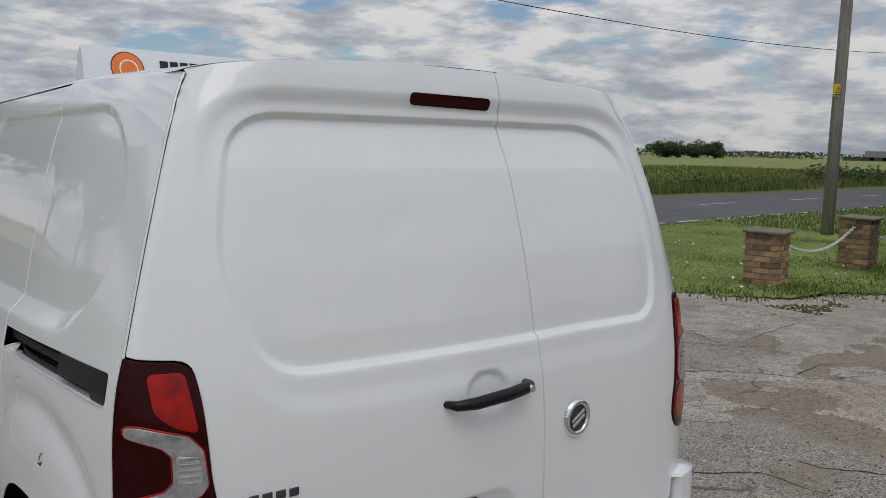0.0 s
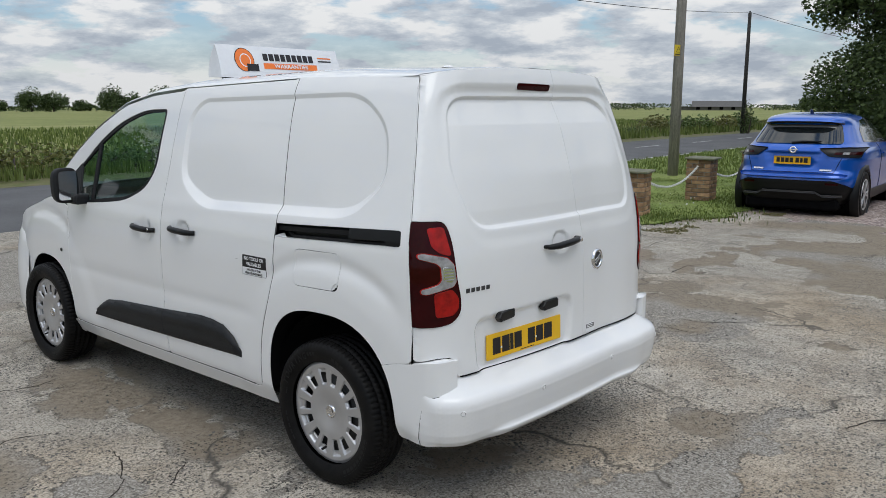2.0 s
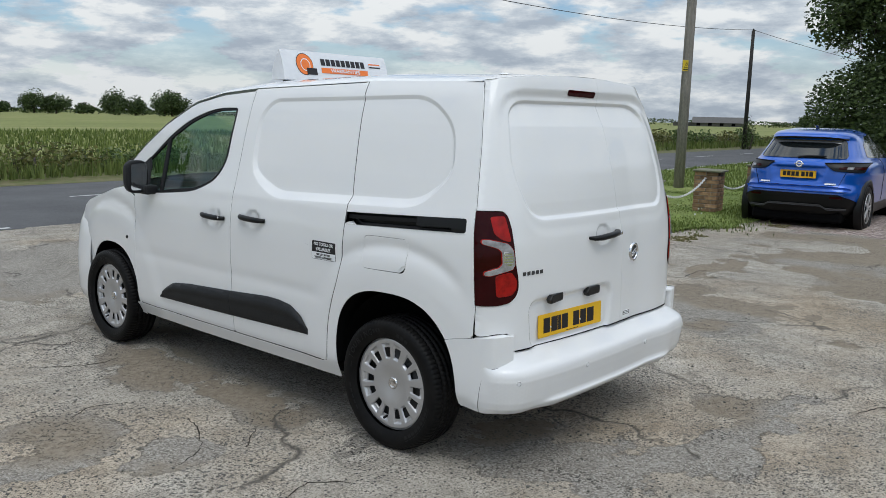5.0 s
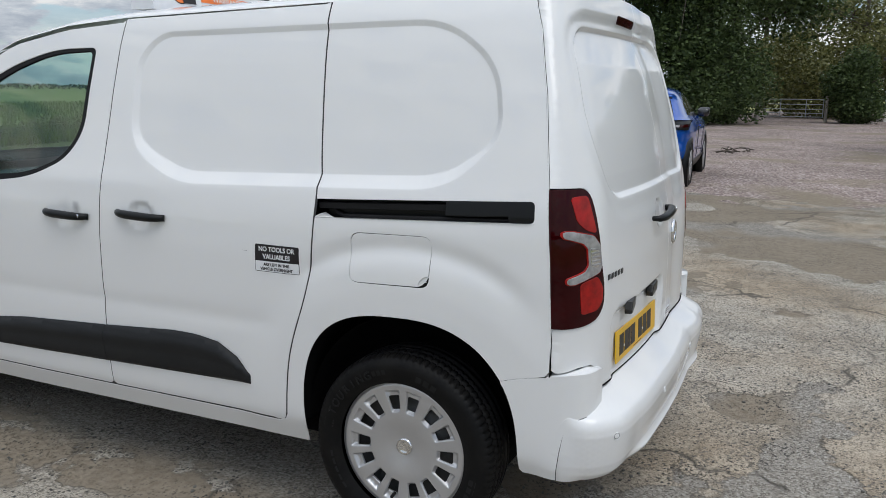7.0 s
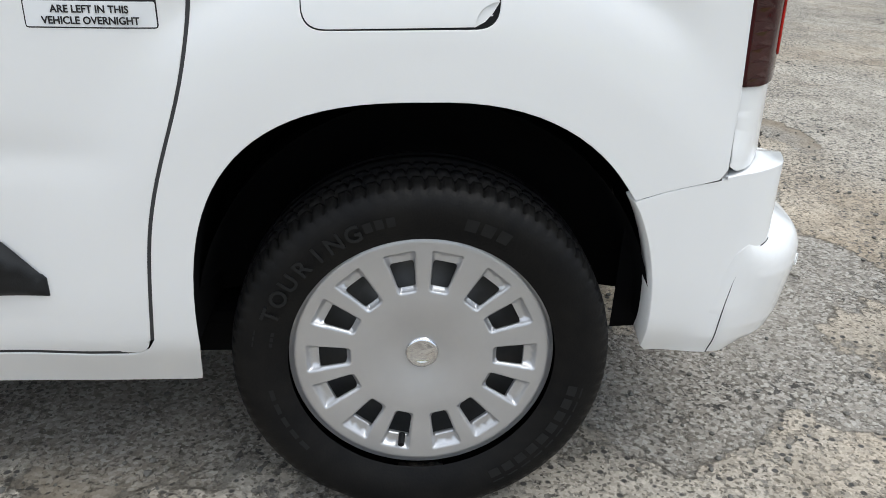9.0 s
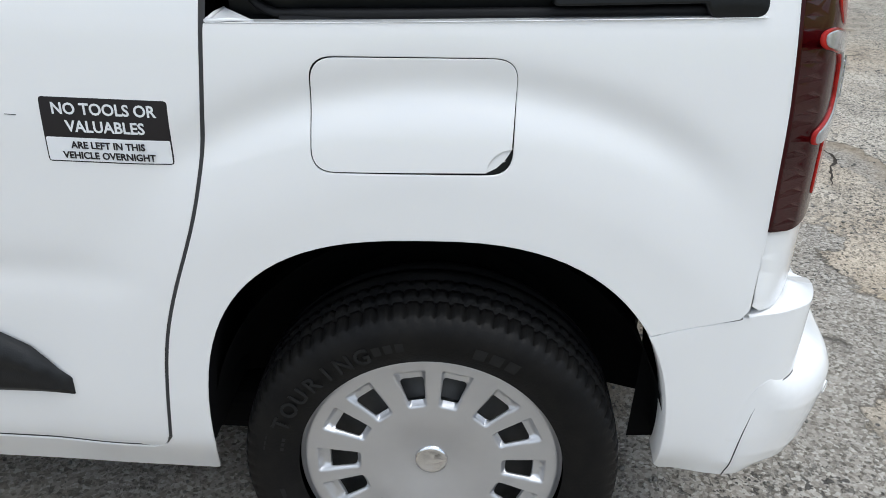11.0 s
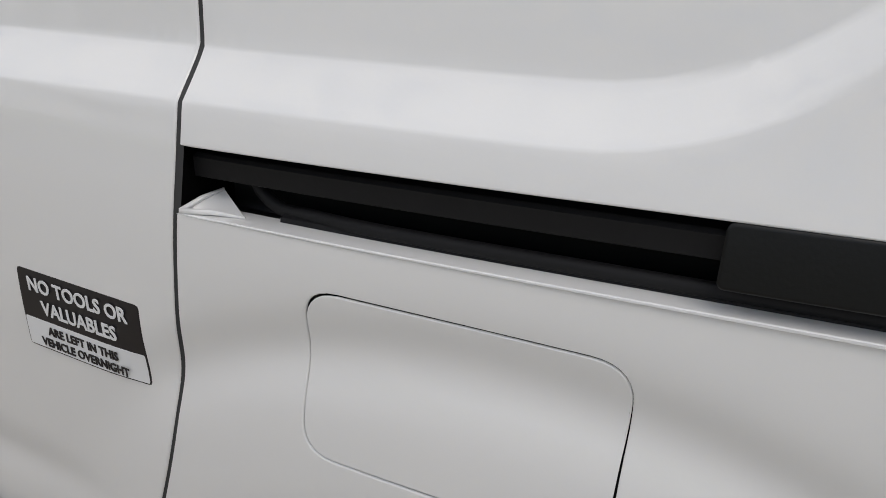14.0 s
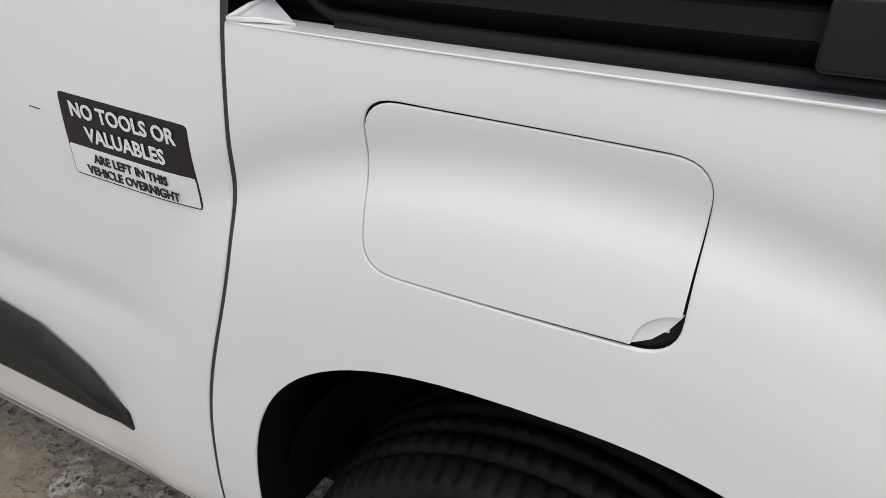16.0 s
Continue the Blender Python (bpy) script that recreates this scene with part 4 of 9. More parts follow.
    for x, z in ((-.437, .797), (-.123, .790)):
        yy = float(rear_y(np.array(x), np.array(z)))
        m = pose(x, yy, z, 90, 0, 7 if x < -.3 else 3)
        ol = [(-.070, 0), (-.052, -.020), (.055, -.020), (.062, -.012), (.062, .016), (.055, .022), (-.048, .022)]
        part("plate_lamp_cover", prism(ol, .026, .006, 2, m), SATIN, van, "black plate light cover")
    ya, yz = float(rear_y(np.array(-.543), np.array(.67))), float(rear_y(np.array(-.022), np.array(.67)))
    ang = math.degrees(math.atan2(yz - ya, .521))
    m = pose(-.283, (ya + yz) / 2 - .007, .667, 90, 0, ang) @ pose(0, 0, 0, -2, 0, 0)
    pl = part("number_plate", prism(rounded([(-.26, -.0555), (.26, -.0555), (.26, .0555), (-.26, .0555)], .006, 4), .004, .001, 1, m), PLATE, van, "yellow rear number plate with dark bars")
    for k, w in enumerate((.050, .050, .022, .050, 0, .050, .050, .058)):
        if w:
            x = (-.196, -.135, -.095, -.052, 0, .042, .101, .163)[k]
            part("plate_bar", prism([(x - w / 2, -.036), (x + w / 2, -.036), (x + w / 2, .036), (x - w / 2, .036)], .0008, 0, 1, m @ pose(0, 0, .004)), INK, pl)
    part("plate_bar", prism([(-.04, -.050), (.06, -.050), (.06, -.047), (-.04, -.047)], .0005, 0, 1, m @ pose(0, 0, .004)), INK, pl)
    for x in (-.165, .075):
        part("plate_screw", lathe([(0, .003), (.004, .002), (.005, 0)], 10, m @ pose(x, -.012, .004)), VINYL, pl)
    yy = float(rear_y(np.array(.235), np.array(.615)))
    st = part("warning_sticker", rbox((.195, yy - .0025, .592), (.268, yy + .002, .632), .001, 1, pose(0, 0, 0)), VINYL, van, "small black and white warning sticker")
    part("sticker_band", rbox((.197, yy - .0032, .610), (.266, yy - .002, .630), .0005, 1), INK, st)
    for k in range(2):
        part("sticker_bar", rbox((.204, yy - .0036, .6135 + .0085 * k), (.259, yy - .003, .6185 + .0085 * k), .0003, 1), VINYL, st)
    gap_ = [(x, float(rear_y(np.array(x), np.array(.586))) - .001, .5815) for x in np.linspace(-.700, .700, 50)]
    part("door_foot_seal", tube([Vector(q) for q in gap_], .0032, 5), LINER, van, "black rubber seal under the rear doors")
    # bumper: one skin round the tail, its shelf under the doors and a ridge along its foot
    half = spline([(-.8635, -.470), (-.8630, -.545), (-.843, -.628), (-.776, -.692), (-.60, -.730), (-.30, -.752), (0, -.759)], 60)
    plan = np.concatenate([half, half[::-1][1:] * np.array([-1, 1])])
    run = np.concatenate([[0], np.cumsum(np.linalg.norm(np.diff(plan, axis=0), axis=1))])
    dplan = np.gradient(plan, run, axis=0)
    nplan = np.stack([dplan[:, 1], -dplan[:, 0]], 1)
    mid_ = run[-1] / 2
    u_at = lambda y: float(np.interp(-y, -half[:, 1], run[:len(half)]))
    u_x = lambda x: float(np.interp(x, half[:, 0], run[:len(half)]))

    def skin_(u, z):
        u, z = np.asarray(u, float), np.asarray(z, float)
        x, y = np.interp(u, run, plan[:, 0]), np.interp(u, run, plan[:, 1])
        nx, ny = np.interp(u, run, nplan[:, 0]), np.interp(u, run, nplan[:, 1])
        k = smooth(.545, .62, -y)
        ins = np.interp(z, [.300, .312, .330, .365, .42, .465, .492, .508, .520, .530, .540, .552, .566, .580], [.055, .038, .022, .010, .001, -.005, -.003, .004, .013, .027, .045, .066, .090, .114])
        tuck = np.interp(z, [.300, .325, .36, .40], [.022, .012, .004, 0])
        ridge = .020 * bevel(.350 - z, .005, .0025) * (1 - smooth(.50, .66, np.abs(x)))
        d = k * (ins - ridge) + (1 - k) * tuck
        return np.stack([x - nx * d, y - ny * d, z + 0 * u], -1)
    up_left = [(u_at(-.500), .304), (u_at(-.506), .36), (u_at(-.516), .43), (u_at(-.528), .480), (u_at(-.548), .515), (u_at(-.582), .537), (u_at(-.636), .547), (u_x(-.795), .556), (u_x(-.765), .566), (u_x(-.748), .576), (u_x(-.728), .581)]
    up_left = [tuple(q) for q in spline(up_left, 44)]
    outer = up_left + [(2 * mid_ - u, z) for u, z in up_left[::-1]]
    bp = panel("rear_bumper", outer, [], skin_, PAINT, van, "white painted rear bumper with parking sensors", step=.012, flange=.02)
    for x, ang in ((-.776, -36), (-.295, -4), (.295, 4), (.776, 36)):
        q = skin_(np.array(u_x(-abs(x)) if x < 0 else 2 * mid_ - u_x(-abs(x))), np.array(.462))
        part("parking_sensor", lathe([(0, .0015), (.008, .0015), (.0095, .0), (.0115, .002), (.0135, -.003)], 20, pose(float(q[0]), float(q[1]), .462, 90, 0, ang)), PAINT, bp)
        part("sensor_ring", lathe([(.0090, .0008), (.0100, .0010), (.0106, .0008)], 20, pose(float(q[0]), float(q[1]), .462, 90, 0, ang)), SEAL_GREY, bp)
    fh = spline([(-.850, 3.16), (-.845, 3.30), (-.80, 3.46), (-.62, 3.60), (-.3, 3.66), (0, 3.675)], 30)
    plan = np.concatenate([fh, fh[::-1][1:] * np.array([-1, 1])])[::-1]
    sweep("front_bumper", plan, [(.10, .22), (.02, .23), (0, .30), (-.004, .45), (.0, .58), (.012, .70), (.03, .80), (.06, .87), (.10, .90)], PAINT, van)
    part("front_grille", join(*[rbox((-.52, 3.655 - .06 * k, .40 + .1 * k - .03), (.52, 3.672 - .03 * k, .40 + .1 * k + .03), .008, 2) for k in range(3)]), SATIN, van)
    for s in (-1, 1):
        ol = rounded([(s * .40, .74), (s * .66, .80), (s * .65, .88), (s * .46, .85)], .03, 5)
        part("headlamp", prism([(x, z) for x, z in ol], .06, .01, 2, pose(0, 3.56, 0, 90, 0, 0)), LENS_CLEAR, van, "clear headlamp")


MARK = mat("worn_rubber_lettering", (.012, .0125, .013), .5, spec=.25, var=.3, var_scale=40)


def build_wheel():
    """One wheel at the origin, its face towards -x."""
    w = part("wheel", lathe([(.03, .02), (.10, .02), (.13, .0), (.19, -.02), (.215, .005), (.232, .020)], 48, pose(-.028, 0, 0, 0, -90, 0)), STEEL, van, "dark steel wheel with silver plastic trim", True)
    R, n = HUB_Z, 420
    prof = [(-.086, .232), (-.096, .246), (-.103, .262), (-.107, .280), (-.106, .294), (-.1025, .3035), (-.099, .3095), (-.094, .3150), (-.088, .3190),
            (-.078, .3220), (-.066, .3240), (-.058, .3248), (-.056, .3165), (-.048, .3165), (-.046, .3255), (-.030, .3260), (-.022, .3260), (-.020, .3175), (-.010, .3175), (-.008, .3262),
            (.008, .3262), (.010, .3175), (.020, .3175), (.022, .3260), (.046, .3255), (.048, .3165), (.056, .3165), (.058, .3248), (.078, .3220), (.094, .3150), (.106, .294), (.103, .262), (.086, .232)]
    pts, fs, m = [], [], len(prof)
    for i in range(n):
        t = 2 * math.pi * i / n
        for j, (x, r) in enumerate(prof):
            q = r
            if -.092 < x < -.057 and r > .3 and i % 5 == 0:
                q -= .0080
            if -.047 < x < -.021 and (i + 2) % 5 == 0:
                q -= .0060
            if abs(x) < .009 and i % 5 == 1:
                q -= .004
            if -.100 < x < -.096 and r > .29 and i % 5 in (0, 1):
                q -= .0025
            if x == -.107 and i % 2:
                q -= .0
            tt = t + (.012 if -.047 < x < -.021 else 0)
            q = .232 + (q - .232) * 1.065
            pts.append((x, q * math.cos(tt), q * math.sin(tt)))
    for i in range(n):
        k = (i + 1) % n
        fs += [(i * m + j, k * m + j, k * m + j + 1, i * m + j + 1) for j in range(m - 1)]
    ty = arr("tyre", pts, fs, TYRE, w, "black road tyre with block tread")
    # raised marks on the sidewall
    bm = bmesh.new()
    for a0, a1, r0, r1 in ((100, 112, .266, .284), (-62, -8, .262, .288), (165, 172, .258, .292), (60, 78, .262, .284), (190, 222, .262, .270)):
        k = max(3, int((a1 - a0) / 6))
        for q in range(k):
            b0, b1 = a0 + (a1 - a0) * q / k, a0 + (a1 - a0) * (q + .72) / k
            vs = []
            for ang, r in ((b0, r0), (b1, r0), (b1, r1), (b0, r1)):
                x = np.interp(r, [.246, .262, .280, .294], [-.0962, -.1032, -.1072, -.1062]) - .0006
                vs.append(bm.verts.new((x, -r * math.cos(radians(ang)), r * math.sin(radians(ang)))))
            bm.faces.new(vs)
    tagged(part("sidewall_mark", bm, MARK, w), kind="stuff")
    for k, ch in enumerate("TOURING"):
        g = radians(158 - 7.2 * k)
        m = Matrix(((0, 0, -1, -.1078), (-math.sin(g), -math.cos(g), 0, -.272 * math.cos(g)), (-math.cos(g), math.sin(g), 0, .272 * math.sin(g)), (0, 0, 0, 1)))
        text_part("tyre_letter", ch, .040, m, MARK, w, .0008)
    # silver trim with seven pairs of windows
    holes, bays = [], []
    wedge = lambda a, r0, r1, d0, d1: [(r * math.cos(a + d), r * math.sin(a + d)) for r, d in ((r0, d0), (r0, -d0), (r1, -d1), (r1, d1))]
    for k in range(7):
        for sgn in (-1, 1):
            a = math.pi / 2 - 2 * math.pi * k / 7 + sgn * .205
            holes.append(rounded(wedge(a, .133, .184, .112, .116), .006, 4))
            bays.append(rounded(wedge(a, .124, .207, .150, .148), .008, 4))

    def dish(u, v):
        u, v = np.asarray(u, float), np.asarray(v, float)
        r = np.hypot(u, v)
        x = -.070 + .015 * (1 - smooth(.0, .115, r)) - .003 * smooth(.13, .19, r) + .004 * smooth(.219, .2310, r) 
        pts = np.stack([np.ravel(u), np.ravel(v)], 1)
        for bay in bays:
            x = x + .013 * smooth(.0, .011, signed(pts, bay)).reshape(np.shape(x))
        return np.stack([x, u, v], -1)
    tr = panel("wheel_trim", [(.2310 * math.cos(t), .2310 * math.sin(t)) for t in np.linspace(0, 2 * math.pi, 120, endpoint=False)], holes, dish, SILVER, w,
               "silver plastic wheel trim with fourteen slots", step=.0075, flip=True, flange=.010, lines=bays + [offset(q, .0045) for q in bays] + [[(q * math.cos(t), q * math.sin(t)) for t in np.linspace(0, 2 * math.pi, 120, endpoint=False)] for q in (.2160, .2200, .2250)])
    part("trim_badge", lathe([(0, .004), (.020, .004), (.024, .007), (.029, .005), (.031, -.004)], 32, pose(-.057, 0, 0, 0, -90, 0)), CHROME, w, "", True)
    part("brake_drum", lathe([(0, .02), (.12, .02), (.13, -.06)], 40, pose(-.03, 0, 0, 0, -90, 0)), STEEL, w)
    part("valve", tube([(-.060, .035, -.176), (-.084, .037, -.182)], .006, 8), RUBBER, w)
    return w


def build_wheels():
    proto = build_wheel()
    proto.matrix_basis = pose(-.813, 0, HUB_Z)
    for x, y, rz, spin in ((-.813, HUB_F, 0, 17), (.853, 0, 180, 9), (.853, HUB_F, 180, 31)):
        copy_thing(proto, pose(x, y, HUB_Z, 0, 0, rz) @ pose(0, 0, 0, spin, 0, 0))


def build_rail():
    """The sliding door's rail in its slot, and its cover, on the near side."""
    base = lambda y: float(side_x(np.array(y), np.array(1.08)))
    zb = lambda y: np.interp(y, [-.434, .34], [1.120, 1.0905])
    zt = lambda y: np.interp(y, [-.430, .34], [1.188, 1.155])
    # channel: back wall, upper and lower ledge
    def strip(name, rows, material, label="", y0=.318):
        ys = np.linspace(y0, -.434, 40)
        pts, m = [], len(rows(0.0))
        for y in ys:
            pts += [(-x, y, z) for x, z in rows(y)]
        fs = [(i * m + j, i * m + j + 1, (i + 1) * m + j + 1, (i + 1) * m + j) for i in range(len(ys) - 1) for j in range(m - 1)]
        return arr(name, pts, fs, material, van, label, soft=False)
    strip("rail_channel", lambda y: [(base(y) - .028, zb(y) - .003), (base(y) - .050, zb(y) - .004), (base(y) - .056, zb(y) + .002), (base(y) - .056, zt(y) - .002), (base(y) - .022, zt(y) + .003)], SATIN, "black channel of the sliding door rail", .300)
    rail = strip("door_rail", lambda y: [(base(y) - .054, zt(y) - .010 - .002), (base(y) - .030, zt(y) - .013), (base(y) - .026, zt(y) - .016), (base(y) - .026, zt(y) - .034), (base(y) - .030, zt(y) - .036), (base(y) - .054, zt(y) - .034)], RUBBER, "dark steel sliding door rail")
    seal = strip("rail_seal", lambda y: [(base(y) - .027, zb(y) - .001), (base(y) - .029, zb(y) + .004), (base(y) - .034, zb(y) + .006), (base(y) - .039, zb(y) + .004), (base(y) - .043, zb(y) + .006), (base(y) - .050, zb(y) + .004)], RUBBER, "black rubber seal under the rail", .225)
    # white ledge along the foot of the slot, rising in a gusset at its front end
    ys = np.linspace(.3215, -.432, 40)
    pts = [(-base(y) + d, y, float(zb(y)) + .0012 - .05 * d) for y in ys for d in (.0012, .006, .018, .034)]
    arr("slot_ledge", pts, [(4 * i + j, 4 * i + j + 1, 4 * i + j + 5, 4 * i + j + 4) for i in range(39) for j in range(3)], PAINT, van, "white painted ledge in the rail slot")
    g0, g1, g2 = Vector((-base(.31) + .004, .319, 1.0945)), Vector((-base(.29) + .046, .304, 1.1050)), Vector((-base(.26) + .020, .258, 1.0945))
    pts = [g0.lerp(g1, a) .lerp(g0.lerp(g2, a), b) - Vector((0, 0, .006 * math.sin(math.pi * a) * math.sin(math.pi * b))) for a in np.linspace(.02, 1, 9) for b in np.linspace(0, 1, 9)]
    arr("slot_gusset", pts, [(9 * i + j, 9 * i + j + 1, 9 * i + j + 10, 9 * i + j + 9) for i in range(8) for j in range(8)], PAINT, van, "white sealed corner of the rail slot")
    part("sealant_bead", tube([g0, g0.lerp(g1, .5) + Vector((0, 0, .002)), g1], [.0030, .0026, .0016], 8), PAINT, van, "white bead of sealant", True)
    part("sealant_bead", tube([g0, g0.lerp(g2, .5) + Vector((0, 0, .002)), g2], [.0032, .0026, .0012], 8), PAINT, van, "white bead of sealant", True)
    lip = [(-base(.27) + .052, .272, 1.135), (-base(.26) + .049, .266, 1.118), (-base(.25) + .044, .252, 1.108)] + [(-base(y) + .031 + .012 * max(0, (y - .12) / .13) ** 1.5, y, float(zb(y)) + .007) for y in (.235, .20, .15, .08, 0, -.1, -.2, -.3, -.42)]
    part("seal_lip", tube([Vector(v) for v in spline(lip, 50)], .0065, 8), RUBBER, van, "black rubber seal lip", True)
    ex = lambda z: -float(side_x(np.array(.33), np.array(z))) + .008
    arr("rail_end_plate", [(ex(1.08), .3285, 1.08), (ex(1.08) + .08, .3285, 1.08), (ex(1.08) + .08, .3285, 1.165), (ex(1.165), .3285, 1.165)], [(0, 1, 2, 3)], LINER, van, soft=False)
    # cover block with the notch at its foot
    ol = rounded([(-.1495, 1.1715), (-.1495, 1.1315), (-.352, 1.1405), (-.360, 1.1195), (-.4315, 1.1215), (-.4285, 1.1845)], [.003, .003, .003, .008, .014, .014], 5)

    def cover(y, z):
        p = left(y, z)
        x = np.interp(y, [-.45, .35], [side_x(np.array(-.45), np.array(1.10)), side_x(np.array(.35), np.array(1.10))])
        p = p.copy()
        p[..., 0] = -np.minimum(side_x(y, 0 * z + 1.10) - .0035, side_x(y, z) + .0015)
        return p
    cv = panel("rail_cover", ol, [], cover, SATIN, van, "satin black plastic rail cover", step=.008, flange=.030, lip=.003, flip=True)
    # dark plate that stands in for the shade in the cover's notch
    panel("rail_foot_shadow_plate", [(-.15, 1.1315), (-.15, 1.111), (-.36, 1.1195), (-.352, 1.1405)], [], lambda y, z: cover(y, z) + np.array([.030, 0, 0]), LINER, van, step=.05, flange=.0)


def build_filler():
    """The fuel flap, its bracket and the filler pocket."""
    fx = lambda y, z: float(side_x(np.array(y), np.array(z)))
    # pocket: rim flange, walls, floor
    ctr = np.array([.039, .975])
    lp = resample(FLAP_BOX, .008)
    pts, fs, n = [], [], len(lp)
    depth = ((.0, 0.0), (.0015, .008), (.012, .0085), (.013, .0165), (.0185, .018), (.024, .062), (.036, .070))
    for inset, dp in depth:
        for p in lp:
            d = ctr - p
            # pull towards the middle line of the box
            q = p + np.array([np.sign(d[0]) * min(inset, abs(d[0])), np.sign(d[1]) * min(inset, abs(d[1]))])
            q = p + (q - p) * np.array([min(1, abs(d[0]) / .11), min(1, abs(d[1]) / .05)])
            pts.append((-fx(*p) + dp, q[0], q[1]))
    for i in range(len(depth) - 1):
        fs += [(i * n + k, i * n + (k + 1) % n, (i + 1) * n + (k + 1) % n, (i + 1) * n + k) for k in range(n)]
    pocket = arr("filler_pocket", pts, fs + [tuple((len(depth) - 1) * n + k for k in range(n))], SATIN, van, "black plastic fuel filler pocket", soft=False)
    part("pocket_rim", join(*[tube([(-fx(*p) + .0095, *(p + (ctr - p) * .05)) for p in list(lp[s:s + 9])], .0016, 6) for s in range(0, n, 8)]), SATIN, pocket)
    # raised platform round both caps
    xf = -.832
    ol = rounded([(.150, 1.005), (.150, .955), (.105, .935), (.062, .922), (-.045, .912), (-.070, .935), (-.072, 1.010), (-.03, 1.030), (.05, 1.018), (.10, 1.025)], [.02] * 10, 5)
    face = Matrix(((0, 0, -1, xf), (1, 0, 0, 0), (0, 1, 0, 0), (0, 0, 0, 1)))
    part("cap_platform", prism(ol, .020, .006, 3, face), SATIN, pocket, "moulded black platform under the caps", True)
    tiltm = lambda y, z, d: Matrix(((0, 0, -1, xf - d), (1, 0, 0, y), (0, 1, 0, z), (0, 0, 0, 1))) @ pose(0, 0, 0, -6, -6, 0)
    # blue cap with white button
    m = tiltm(.098, .977, .012)
    part("cap_collar", lathe([(.022, 0), (.027, 0), (.027, .010), (.0245, .012), (.022, .010)], 40, m), SATIN, pocket, "", True)
    cap = part("blue_filler_cap", lathe([(0, .024), (.011, .024), (.012, .022), (.019, .0225), (.0215, .020), (.0225, .014), (.0225, 0)], 48, m), BLUE_CAP, van, "bright blue screw cap with a white button", True)
    part("cap_button", lathe([(0, .0275), (.0065, .027), (.0085, .025), (.0085, .022)], 28, m), WHITE_PLASTIC, cap, "", True)
    for k in range(4):
        a0 = radians(35 + 90 * k)
        seg = [(.0195 * math.cos(a0 + t), .0195 * math.sin(a0 + t), .0232) for t in np.linspace(0, .85, 7)]
        seg = [(.017 * math.cos(a0), .017 * math.sin(a0), .0235)] + seg
        bm = tube(seg, .0004, 5)
        bm.transform(m)
        part("cap_arc_mark", bm, VINYL, cap)
    text_part("cap_word", "OPEN", .0052, m @ pose(-.0045 + .0095, .0130, .0228, 0, 0, 0) @ pose(0, 0, 0, 0, 0, -20), VINYL, cap, .0002)
    bm = tube([(-.001, .0138, .0230), (-.009, .0125, .0230)], .0007, 5)
    bm.transform(m)
    part("cap_arrow", bm, VINYL, cap)
    for k, (a, w) in enumerate(((170, .007), (205, .006), (238, .007), (300, .006))):
        part("cap_word_bar", rbox((-w / 2, -.0010, 0), (w / 2, .0010, .0004), .0002, 1, m @ pose(.0145 * math.cos(radians(a)), .0145 * math.sin(radians(a)), .0226, 0, 0, a + 90)), VINYL, cap)
    # large black cap with key lock
    m = tiltm(.008, .966, .012)
    part("cap_seat", lathe([(.044, .0), (.050, .0), (.052, .004), (.050, .010), (.044, .008)], 56, m), SATIN, pocket, "", True)
    prof = [(0, .030), (.030, .030), (.036, .0285), (.040, .024), (.0415, .016), (.0415, 0)]
    cap = part("black_fuel_cap", lathe(prof, 64, m), SATIN, van, "black plastic fuel cap with a key lock", True)
    for a0 in (35, 215):
        a = [radians(a0 + k * 11) for k in range(10)]
        ol = [(.0325 * math.cos(t), .0325 * math.sin(t)) for t in a] + [(.0265 * math.cos(t), .0265 * math.sin(t)) for t in a[::-1]]
        part("grip_slot", prism(ol, .0009, 0, 1, m @ pose(0, 0, .0297)), LINER, cap)
    for k in range(2):
        part("grip_lug", rbox((.036, -.012, .002), (.0455, .012, .022), .004, 2, m @ pose(0, 0, 0, 0, 0, 20 + 180 * k)), SATIN, cap)
    lk = part("lock_barrel", lathe([(0, .0335), (.0075, .0335), (.0098, .0325), (.0105, .029)], 32, m), SILVER, cap, "silver key lock", True)
    part("key_slit", rbox((-.0016, -.0048, .0334), (.0016, .0048, .0339), .0004, 1, m), STEEL, cap)
    # ribs and clips inside the pocket
    for a, b in (((-.868, -.098, .918), (-.842, -.078, .925)), ((-.866, -.095, .955), (-.84, -.083, .965)), ((-.872, -.010, .902), (-.846, .020, .908)), ((-.868, -.055, .898), (-.838, -.048, .920)),
                 ((-.862, .09, .9), (-.84, .155, .906)), ((-.866, -.100, .985), (-.852, -.094, 1.010))):
        part("pocket_rib", rbox(a, b, .002, 2), SATIN, pocket)
    # pads and ledges on the rim and floor
    for y0, y1, z0, z1 in ((.075, .112, 1.043, 1.050), (-.005, .015, 1.046, 1.052), (.060, .095, .8975, .9045), (-.060, -.030, .899, .906)):
        xx = fx((y0 + y1) / 2, (z0 + z1) / 2)
        part("rim_pad", rbox((-xx + .0055, y0, z0), (-xx + .011, y1, z1), .001, 1), SATIN, pocket)
    for a, b in (((-.880, -.090, .905), (-.850, -.062, .930)), ((-.876, -.060, .902), (-.850, -.038, .918)), ((-.872, -.092, .938), (-.846, -.066, .944)), ((-.878, .02, .9), (-.850, .13, .908)), ((-.872, -.092, .962), (-.850, -.078, .968))):
        part("pocket_ledge", rbox(a, b, .0025, 2), SATIN, pocket)
    part("pocket_eye", lathe([(.008, 0), (.013, 0), (.013, .006), (.008, .006)], 20, tiltm(-.083, .985, .006) @ Matrix.Diagonal((.8, 1.2, 1, 1)), True), SATIN, pocket)
